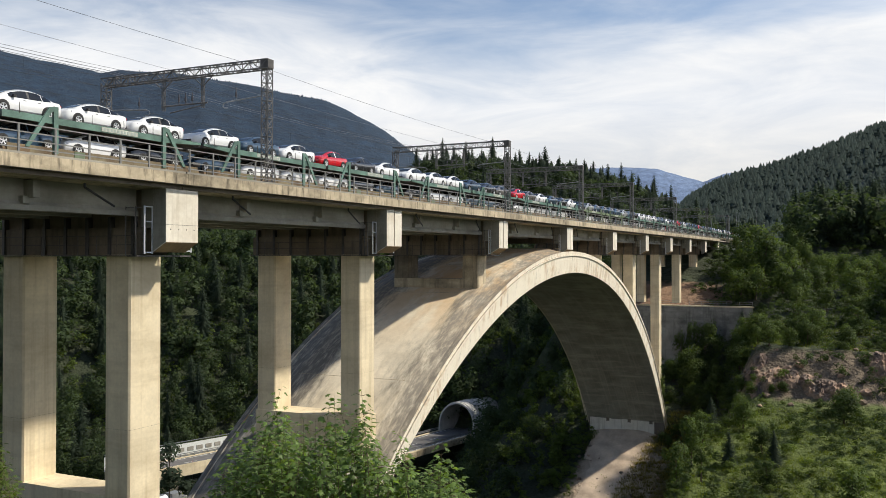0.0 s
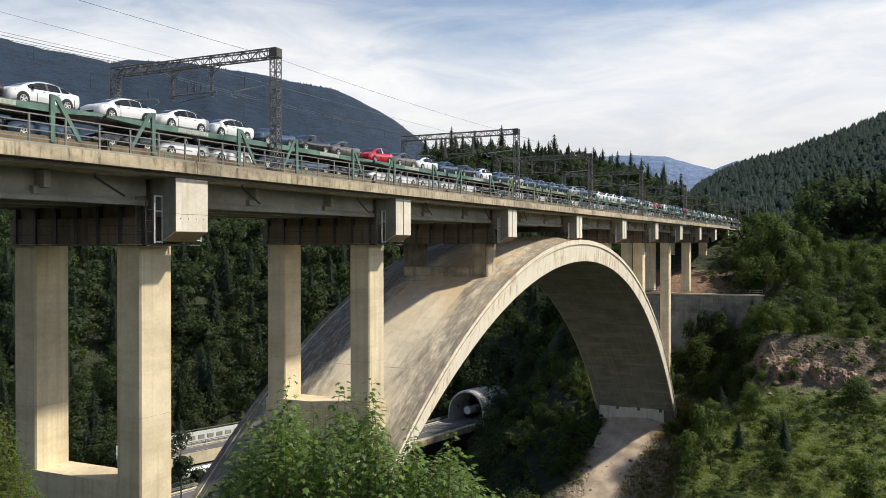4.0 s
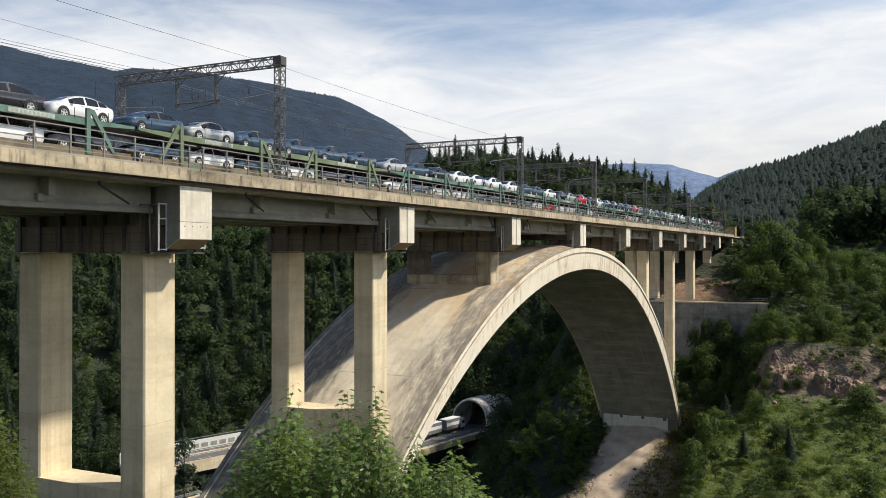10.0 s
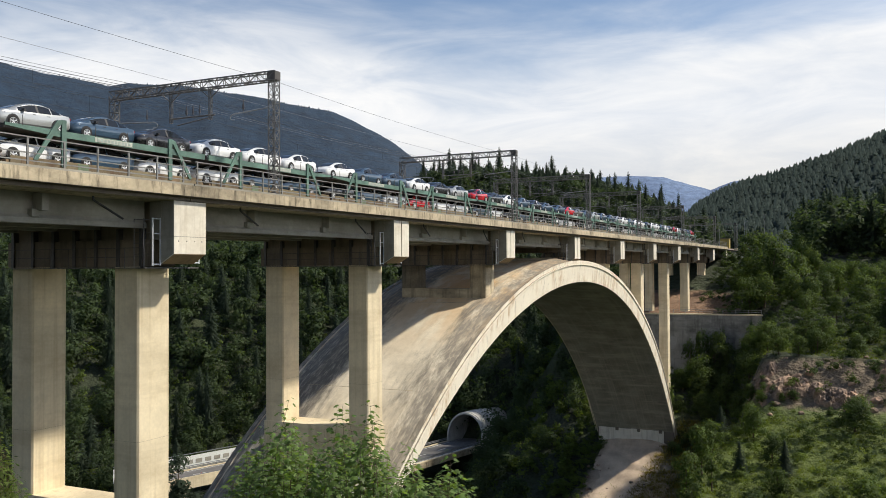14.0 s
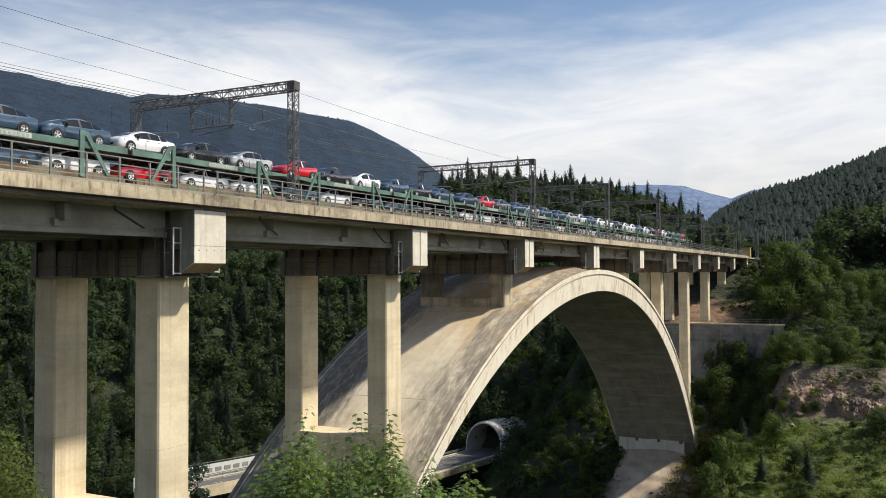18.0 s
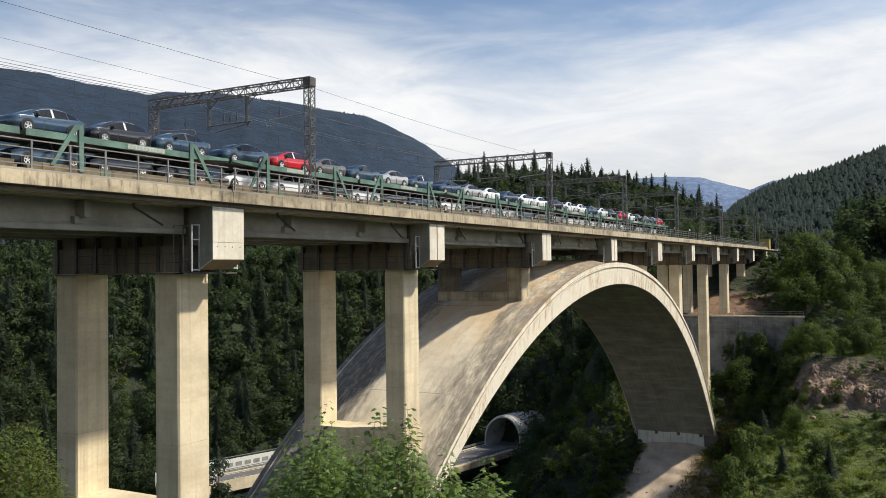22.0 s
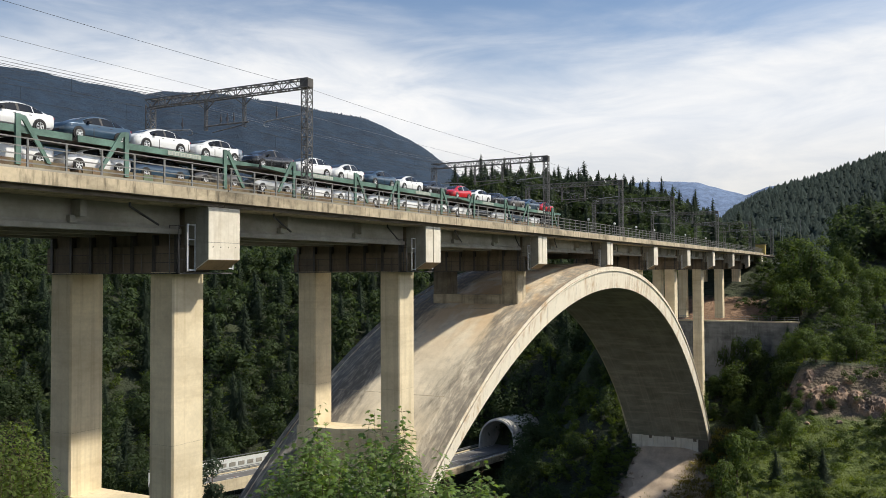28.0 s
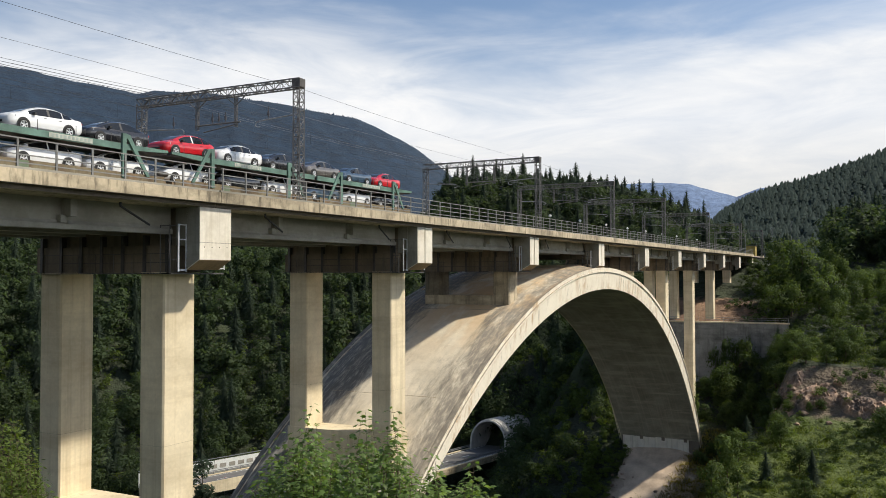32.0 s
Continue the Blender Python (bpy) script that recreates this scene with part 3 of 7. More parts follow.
def build_pier(i):
    x, dz = BOX0 + SPAN * i, rise(BOX0 + SPAN * i)
    p = thing("concrete_pier", "twin-column concrete pier carrying the railway deck", "bridge pier", "piers of the viaduct", at=pose(x, 0, dz))
    foot = pier_foot(i)
    if foot is not None:
        foot -= dz
        for y in (COL_NEAR, COL_FAR):
            s = Solid()
            s.column(COL_X0, COL_X1, y, y + COL_D, foot, 0.21, 0.10)
            # far column of the third pier is darker than its near one
            col = part("column", s, p, material=(PIER_OLD if y == COL_NEAR else FAR_COL_CONC) if i == 2 else CONC)
            for z in (-9.6, -18.6):
                if foot + 1 < z:
                    j = Solid()
                    j.column(COL_X0 - 0.012, COL_X1 + 0.012, y - 0.012, y + COL_D + 0.012, z, z + 0.014, 0.10)
                    part("pour_joint", j, col, material=PIER_OLD)
        if i in (0, 1, 2):
            s = Solid()
            depth = {0: 9.0, 1: 5.5, 2: 1.6}[i]
            g = {0: 0.0, 1: 0.12, 2: 0.02}[i]
            s.column(COL_X0 - g, COL_X1 + g, COL_NEAR - g, COL_FAR + COL_D + g, foot - depth, foot, 0.10)
            part("plinth", s, p, material=PIER_OLD if i == 2 else CONC)
    # cap beam under the girders, with bays between ribs
    if i != 3:
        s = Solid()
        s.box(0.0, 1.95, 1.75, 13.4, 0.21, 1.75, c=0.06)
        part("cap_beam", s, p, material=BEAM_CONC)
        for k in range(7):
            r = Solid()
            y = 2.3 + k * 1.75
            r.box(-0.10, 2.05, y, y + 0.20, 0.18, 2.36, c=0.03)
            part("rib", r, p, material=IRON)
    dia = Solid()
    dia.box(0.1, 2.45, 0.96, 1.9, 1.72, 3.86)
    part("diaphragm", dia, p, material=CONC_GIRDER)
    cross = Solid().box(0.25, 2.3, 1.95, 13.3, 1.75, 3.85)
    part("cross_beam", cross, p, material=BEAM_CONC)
    # thin brown plate on the sloping underside, darker than the block
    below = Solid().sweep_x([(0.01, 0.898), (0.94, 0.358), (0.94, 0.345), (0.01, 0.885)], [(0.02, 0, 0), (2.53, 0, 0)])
    part("brown_underside", below, p, "brown sloping underside", BROWN_CONC)
    # pale end block that hides the bearings
    s = Solid()
    if i == 0:
        corbel(s, 0.0, 2.55)
        part("end_block", s, p, "pale square end block of the pier head", CONC_WHITE)
        j = Solid()
        j.box(-0.008, 2.558, -0.008, 0.85, 1.86, 1.885)
        part("block_joint", j, p, material=CONC_GIRDER)
        for k in range(4):
            b = Solid()
            b.bar((0.35 + k * 0.62, -0.02, 1.62), (0.35 + k * 0.62, 0.05, 1.62), 0.035, 8)
            part("form_tie_hole", b, p, material=IRON)
    else:
        for a, b in ((0.0, 1.18), (1.34, 2.55)):
            h = Solid()
            corbel(h, a, b)
            part("end_block", h, p, "pale concrete end block of the pier head", CONC_WHITE)
        s.box(1.15, 1.37, 0.15, 0.95, 0.9, 3.86)
        part("joint_gap", s, p, material=CONC_DARK)
    # grey plate on the side away from the sun: shade and stains as colour
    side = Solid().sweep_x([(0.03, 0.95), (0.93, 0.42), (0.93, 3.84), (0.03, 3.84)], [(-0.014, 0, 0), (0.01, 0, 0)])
    part("darkened_side", side, p, "grey side of the end block, darkened for shade and stains", CONC_GIRDER)
    if i <= 6:
        # service platform with railing and the two ladder frames
        pl = Solid()
        pl.box(-0.95, 3.3, 1.2, 1.9, 0.10, 0.18)
        part("platform", pl, p, material=IRON)
        ladder(p, -0.66, 0.95, 0.25, 2.9)
        ladder(p, 2.62, 1.1, 0.35, 2.6)
        cg = Solid()
        for xx, yy in ((-0.95, 1.3), (-0.95, 2.0), (-0.2, 2.0)):
            cg.bar((xx, yy, 0.15), (xx, yy, 2.85), 0.035, 4)
        for z in (0.9, 1.5, 2.1, 2.8):
            cg.bar((-0.95, 1.3, z), (-0.95, 2.0, z), 0.022, 4).bar((-0.95, 1.3, z), (-0.66, 1.0, z), 0.022, 4)
        part("ladder_cage", cg, p, material=IRON)
        rl = Solid()
        for z in (0.75, 1.25):
            rl.bar((-0.95, 1.25, z), (-0.95, 13.0, z), 0.022, 4)
        for k in range(9):
            rl.bar((-0.95, 1.25 + k * 1.46, 0.15), (-0.95, 1.25 + k * 1.46, 1.25), 0.022, 4)
        part("platform_rail", rl, p, material=IRON)
        if i <= 2:
            pb = Solid()
            pb.box(-0.95, -0.05, 1.25, 13.0, 0.12, 0.17)
            part("walkway", pb, p, material=IRON)
    return p


def build_deck():
    spans = []
    for i in range(-3, 9):
        x0 = BOX0 + SPAN * i + 1.27
        sp = thing("deck_span", "concrete railway deck span with stained edge beam and girders", "bridge deck", "spans of the viaduct", at=pose(x0, 0, rise(x0)))
        s = Solid()
        sec = [(-0.40, 4.13), (0.02, 4.15), (0.04, 3.88), (16.2, 3.86), (16.2, 4.72), (15.75, 4.72), (15.75, 4.45), (0.10, 4.45), (0.10, 4.74), (-0.40, 4.74)]
        s.sweep_x(sec, [(0.02, 0, 0), (SPAN - 0.02, 0, GRADE * SPAN)])
        part("edge_slab", s, sp, "stained concrete deck slab with edge beam", CONC_FASCIA)
        # dark strips put the shade under the overhang into the colour
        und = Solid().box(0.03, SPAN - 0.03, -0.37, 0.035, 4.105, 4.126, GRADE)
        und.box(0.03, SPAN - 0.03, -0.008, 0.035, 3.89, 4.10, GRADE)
        part("shaded_underside", und, sp, "dark underside of the edge beam, shade in its colour", CONC_DARK)
        up = Solid().box(0.05, SPAN - 0.05, -0.30, -0.08, 4.735, 4.86, GRADE)
        part("rail_upstand", up, sp, "grey concrete upstand under the railing", CONC_GIRDER)
        for k, y in enumerate((1.95, 5.5, 9.0, 12.4)):
            g = Solid()
            g.sweep_x([(y, 2.36), (y + 0.62, 2.36), (y + 0.62, 2.62), (y + 0.46, 2.80), (y + 0.46, 3.87), (y + 0.16, 3.87), (y + 0.16, 2.80), (y, 2.62)],
                      [(1.35, 0, 0), (SPAN - 1.35, 0, GRADE * SPAN)])
            part("girder", g, sp, "grey concrete girder", CONC_GIRDER)
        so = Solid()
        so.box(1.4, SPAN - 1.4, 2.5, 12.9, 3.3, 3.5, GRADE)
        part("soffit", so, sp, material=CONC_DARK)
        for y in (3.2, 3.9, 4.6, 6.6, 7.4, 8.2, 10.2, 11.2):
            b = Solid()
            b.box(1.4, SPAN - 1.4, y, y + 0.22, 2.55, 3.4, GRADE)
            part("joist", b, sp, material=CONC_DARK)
        # stub brackets below the overhang and the slanting drain pipes
        for xx in (7.6, 16.4):
            b = Solid()
            b.column(xx, xx + 0.40, 1.45, 2.14, 3.05, 3.88, 0.02)
            part("bracket", b, sp, material=CONC_GIRDER)
            b = Solid()
            b.box(xx - 0.28, xx + 0.12, 1.80, 2.14, 2.74, 3.12, c=0.02)
            part("bracket_foot", b, sp, material=CONC_GIRDER)
        for xx in (5.05, 18.65):
            b = Solid()
            b.bar((xx, 0.55, 3.86), (xx, 0.55, 3.66), 0.06, 8).bar((xx, 0.55, 3.66), (xx + 2.5, 1.15, 2.86), 0.06, 8)
            part("drain_pipe", b, sp, "black drain pipe", TRIM)
        spans.append(sp)
    return spans


def build_railings():
    first = None
    for i in range(-3, 9):
        x0 = BOX0 + SPAN * i + 1.27
        if first is None:
            first = thing("railing", "grey steel railing with four bars along the deck edge", "railing", "railings of the viaduct", at=pose(x0, -0.18, rise(x0)))
            for k in range(13):
                s = Solid()
                xx = 0.36 + k * 1.99
                s.box(xx - 0.045, xx + 0.045, -0.035, 0.035, 4.74, 6.17)
                part("post", s, first, material=RAILING_STEEL)
            for z in (5.02, 5.38, 5.74, 6.10):
                s = Solid()
                s.box(0.2, SPAN - 0.2, -0.022, 0.022, z, z + 0.055, GRADE)
                part("rail", s, first, material=RAILING_STEEL)
        else:
            copy_thing(first, pose(x0, -0.18, rise(x0)))


def lattice(s, a, b, side, n, r=0.045, d=0.026):
    """A square lattice mast or beam from a to b."""
    a, b = Vector(a), Vector(b)
    w = (b - a).normalized()
    u = Vector((1, 0, 0)) if abs(w.x) < 0.9 else Vector((0, 1, 0))
    v = w.cross(u).normalized()
    h = side / 2
    cs = [u * h + v * h, u * h - v * h, -u * h - v * h, -u * h + v * h]
    for c in cs:
        s.bar(a + c, b + c, r, 4)
    L = b - a
    for k in range(n):
        p0, p1 = a + L * (k / n), a + L * ((k + 1) / n)
        for j in range(4):
            c0, c1 = cs[j], cs[(j + 1) % 4]
            if k % 2:
                c0, c1 = c1, c0
            s.bar(p0 + c0, p1 + c1, d, 4)
            s.bar(p0 + cs[j], p0 + cs[(j + 1) % 4], d, 4)
    return s


GANTRIES = (46.3, 91.0, 121.0, 153.5, 197.0, 246.0, 292.0)
TRACKS = (5.4, 9.6)
G_NEAR, G_FAR, G_TOP = 0.95, 15.4, 13.15


def build_gantry(x):
    g = thing("catenary_gantry", "brown lattice steel catenary gantry spanning both tracks", "gantry", "gantries over the line", at=pose(x, 0, rise(x)))
    for y in (G_NEAR, G_FAR):
        s = Solid()
        lattice(s, (0, y, 4.45), (0, y, G_TOP - 0.35), 0.52, 14, 0.05, 0.028)
        part("leg", s, g, material=GANTRY)
        f = Solid()
        f.column(-0.5, 0.5, y - 0.5, y + 0.5, 4.3, 4.85, 0.05)
        part("footing", f, g, material=CONC)
    s = Solid()
    lattice(s, (0, G_NEAR - 0.25, G_TOP - 0.30), (0, G_FAR + 0.25, G_TOP - 0.30), 0.58, 22, 0.055, 0.030)
    part("beam", s, g, material=GANTRY)
    s = Solid()
    s.box(-0.31, 0.31, G_NEAR - 0.31, G_NEAR + 0.33, G_TOP - 0.60, G_TOP + 0.01, c=0.02)
    part("corner_plate", s, g, material=IRON)
    # middle drop frame with three insulators, and side arms
    d = Solid()
    y0, y1 = 6.35, 9.9
    for y in (y0, y1):
        lattice(d, (0, y, G_TOP - 2.75), (0, y, G_TOP - 0.55), 0.17, 6, 0.03, 0.018)
        d.bar((0, y, G_TOP - 1.3), (0, y - 0.9, G_TOP - 0.6), 0.04, 4)
        d.bar((0, y, G_TOP - 1.3), (0, y + 0.9, G_TOP - 0.6), 0.04, 4)
    d.bar((0, y0 - 0.4, G_TOP - 2.45), (0, y1 + 0.2, G_TOP - 2.45), 0.06, 6)
    d.bar((0, y0, G_TOP - 2.6), (0, y1 - 0.6, G_TOP - 2.95), 0.045, 6)
    part("drop_frame", d, g, material=GANTRY)
    for y in (7.3, 7.9, 8.5):
        c = Solid()
        c.bar((0, y, G_TOP - 2.4), (0, y, G_TOP - 2.22), 0.03, 6).bar((0, y, G_TOP - 2.22), (0, y, G_TOP - 1.92), 0.09, 8, 0.07).bar((0, y, G_TOP - 1.92), (0, y, G_TOP - 1.66), 0.035, 6)
        part("insulator", c, g, material=PORCELAIN)
    for ya, yb, arm_y in ((G_NEAR + 0.3, 4.3, 3.5), (G_FAR - 0.3, 11.5, 12.2)):
        a = Solid()
        a.bar((0, ya, G_TOP - 2.35), (0, yb, G_TOP - 2.55), 0.05, 6)
        # hooked registration arm below the bracket
        e = 1 if yb < 8 else -1
        hook = [(yb - 0.35 * e, -2.54), (yb + 0.10 * e, -2.58), (yb + 0.30 * e, -2.70), (yb + 0.32 * e, -2.86), (yb + 0.18 * e, -2.95), (yb - 0.10 * e, -2.96)]
        for (ya1, za1), (ya2, za2) in zip(hook[:-1], hook[1:]):
            a.bar((0, ya1, G_TOP + za1), (0, ya2, G_TOP + za2), 0.03, 6)
        part("bracket_arm", a, g, material=STEEL)
        c = Solid()
        c.bar((0, arm_y, G_TOP - 2.45), (0, arm_y, G_TOP - 2.25), 0.03, 6).bar((0, arm_y, G_TOP - 2.25), (0, arm_y, G_TOP - 1.95), 0.09, 8, 0.07).bar((0, arm_y, G_TOP - 1.95), (0, arm_y, G_TOP - 1.6), 0.03, 6)
        part("insulator", c, g, material=PORCELAIN)
    return g


def wire(name, label, pts, r=0.018, sag=0.0, material=None):
    c = bpy.data.curves.new(name, "CURVE")
    c.dimensions, c.bevel_depth, c.bevel_resolution = "3D", r, 0
    for a, b in zip(pts[:-1], pts[1:]):
        sp = c.splines.new("POLY")
        sp.points.add(8)
        for k in range(9):
            t = k / 8
            p = Vector(a).lerp(Vector(b), t)
            sp.points[k].co = (p.x, p.y, p.z - sag * 4 * t * (1 - t), 1)
    c.materials.append(material or WIRE)
    return tagged(new(name, c), label, "cable")


def build_wires():
    gx = (-40.0, 1.3) + GANTRIES
    for ty in TRACKS:
        wire("contact_wire", "thin dark contact wire over the railway track", [(x, ty, G_TOP - 3.15 + rise(x)) for x in gx], 0.010)
        wire("messenger_wire", "sagging catenary cable over the railway track", [(x, ty, G_TOP - 1.75 + rise(x)) for x in gx], 0.011, 0.75)
        for a, b in zip(gx[:-1], gx[1:]):
            n = int((b - a) / 6.5)
            dr = Solid()
            for k in range(1, n):
                t = k / n
                x = a + (b - a) * t
                dr.bar((x, ty, G_TOP - 3.15 + rise(x)), (x, ty, G_TOP - 1.75 - 0.75 * 4 * t * (1 - t) + rise(x)), 0.010, 4)
            tagged(new("dropper_wires", dr.mesh("dropper_wires", WIRE)), "short dropper wires of the catenary", "cable", "", "stuff")
    for y, z, sag in ((G_NEAR - 0.1, G_TOP - 0.65, 0.25), (7.1, G_TOP - 1.3, 0.6), (7.8, G_TOP - 1.35, 0.6), (6.4, G_TOP - 1.3, 0.6), (G_FAR, G_TOP + 0.1, 0.25)):
        wire("feeder_cable", "feeder cable strung between the gantries", [(x, y, z + rise(x)) for x in gx], 0.010, sag)
    wire("earth_wire", "thin earth wire strung along the tops of the gantries", [(x, 9.0, G_TOP + 0.02 + rise(x)) for x in gx], 0.011, 0.06, PALE_WIRE)
    for y, z in ((G_FAR + 0.3, G_TOP + 0.75), (G_FAR - 0.3, G_TOP + 0.40)):
        wire("power_line", "thin pale power line along the railway", [(x, y, z + rise(x)) for x in gx], 0.010, 0.35, PALE_WIRE)


def build_tracks():
    L0, L1 = -40.0, 330.0
    z = 4.45
    s = Solid()
    s.sweep_x([(2.9, z + rise(L0)), (12.6, z + rise(L0)), (12.0, z + 0.4 + rise(L0)), (3.5, z + 0.4 + rise(L0))], [(L0, 0, 0), (L1, 0, GRADE * (L1 - L0))])
    tagged(new("track_bed", s.mesh("track_bed", BALLAST)), "grey-brown ballast bed of the double track", "ballast", kind="structure")
    for ty in TRACKS:
        tr = thing("railway_track", "rusty rails on sleepers in the ballast", "track", "tracks on the deck")
        for dy in (-0.75, 0.75):
            r = Solid()
            r.box(L0, L1, ty + dy - 0.04, ty + dy + 0.04, z + 0.5 + rise(L0), z + 0.64 + rise(L0), GRADE)
            part("rail", r, tr, material=RUST)
        sl = Solid()
        for k in range(int((L1 - L0) / 0.65)):
            x = L0 + 0.3 + k * 0.65
            sl.box(x, x + 0.25, ty - 1.25, ty + 1.25, z + 0.36 + rise(x), z + 0.5 + rise(x))
        ob = part("sleepers", sl, tr, material=CONC_DARK)
        ob["kind"] = "stuff"


def build_viaduct():
    build_arch()
    for i in PIERS:
        build_pier(i)
    build_deck()
    build_railings()
    for x in GANTRIES:
        build_gantry(x)
    build_wires()
    build_tracks()


build_viaduct()


# ---- the land ----
def smooth(e0, e1, x):
    t = np.clip((x - e0) / (e1 - e0), 0, 1)
    return t * t * (3 - 2 * t)


def bumps(x, y, s, seed=0.0):
    """Cheap rolling relief."""
    return (np.sin(x / s + seed) * np.cos(y / (s * 1.13) - seed * 0.7) + 0.5 * np.sin(x / (s * 0.43) + 1.7 + seed) * np.sin(y / (s * 0.47) + 0.6)
            + 0.28 * np.sin(x / (s * 0.19) - y / (s * 0.23) + seed * 2.1))


def land(x, y):
    """Height of the ground: the near bank, the gorge, the far bank, the wooded slope behind and the hills."""
    x, y = np.asarray(x, float), np.asarray(y, float)
    dx, dy = x - EYE.x, y - EYE.y
    r = np.hypot(dx, dy)
    az = np.degrees(np.arctan2(dy, dx))
    # along the bridge
    axis = np.interp(x, [-120, -30, 0, 30, 38, 48, 62, 90, 113, 150, 165, 179.4, 183, 192, 208.0, 209.8, 240, 262, 300, 900],
                     [6, 0, -9, -15, -17, -31, -42, -54, -58, -51, -44.2, -37.2, -34.5, -30, -24.0, -12.0, -5, 3.2, 4.3, 12])
    # the bank to the right of the bridge
    right = np.interp(x, [-120, -10, 3, 9, 18, 35, 60, 80, 110, 148, 156, 166, 185, 215, 262, 330, 430, 5000],
                      [2, -1.6, -1.75, -4.5, -9, -18, -34, -40, -33, -26, -24, -16.5, -13, -8, 2, 8, 12, 12])
    # the wooded slope behind, by distance from the stand
    back = np.interp(r, [0, 60, 120, 170, 235, 262, 300, 350, 420, 520, 900, 5000],
                     [-4, -24, -58, -60, -57, -44, -22, -4, 5, 6, 4, 4])
    crest = np.interp(az, [6, 10, 14, 17, 24, 27, 29.5], [5, 15, 25, 32, 37, 34, 4])
    back = back + crest * smooth(320, 440, r) * (1 - smooth(900, 1300, r))
    wb = smooth(24, 62, y)
    near_side = 6 * (1 - smooth(135, 152, x))
    wr = 1 - smooth(-20 + near_side, -7 + near_side, y)
    h = axis * (1 - wb) + back * wb
    h = h * (1 - wr) + right * wr
    # hill on the right skyline, the blue mountain on the left, the distant range
    hill = np.interp(az, [-90, -40, -10, -2.2, 1.15, 3.6, 7.2, 8.9, 11, 14], [60, 147, 147, 119, 100, 87, 72, 58, 29, 0])
    hill = hill * smooth(430, 900, r) * (1 - 0.5 * smooth(1100, 2200, r))
    h = np.where((r > 430) & (hill > 1), np.maximum(h, hill), h)
    mount = np.interp(az, [22, 24.5, 26.9, 28, 29.2, 33, 36.7, 41, 45.7, 47.1, 50, 53.4, 60, 75, 100, 140], [55, 152, 226, 256, 287, 348, 376, 396, 403, 391, 403, 417, 432, 440, 260, 0])
    mount = mount * smooth(850, 2000, r) * (1 - 0.6 * smooth(2100, 3400, r))
    h = np.where((r > 850) & (mount > 1), np.maximum(h, mount), h)
    far = np.interp(az, [-8, 5, 7, 8.2, 10, 11.2, 14, 18, 24, 30], [200, 375, 365, 332, 372, 400, 405, 395, 330, 0]) * smooth(2800, 3900, r) * (1 - smooth(4100, 4650, r))
    h = np.where((r > 2800) & (far > 1), np.maximum(h, far), h)
    h = h + 17 * np.exp(-((x - 246) / 12) ** 2 - ((y - 62) / 13) ** 2)
    rough = np.clip((r - 6) / 40, 0, 1)
    near = np.where((y > -3) & (y < 20) & (x > 25) & (x < 40), 0.15, 1.0)
    return h + rough * near * (0.55 * bumps(x, y, 9.0) + 0.0) + smooth(250, 600, r) * 2.2 * bumps(x, y, 60.0, 1.0) + smooth(900, 1600, r) * (1 - smooth(2600, 3000, r)) * 5 * bumps(x, y, 180.0, 2.0)


GROUND = mat("forest_floor", (0.030, 0.041, 0.017), 0.95, 0.0, 0.5, 0.12, 1.5, 0.5, tint=(0.022, 0.028, 0.013), world_space=True)


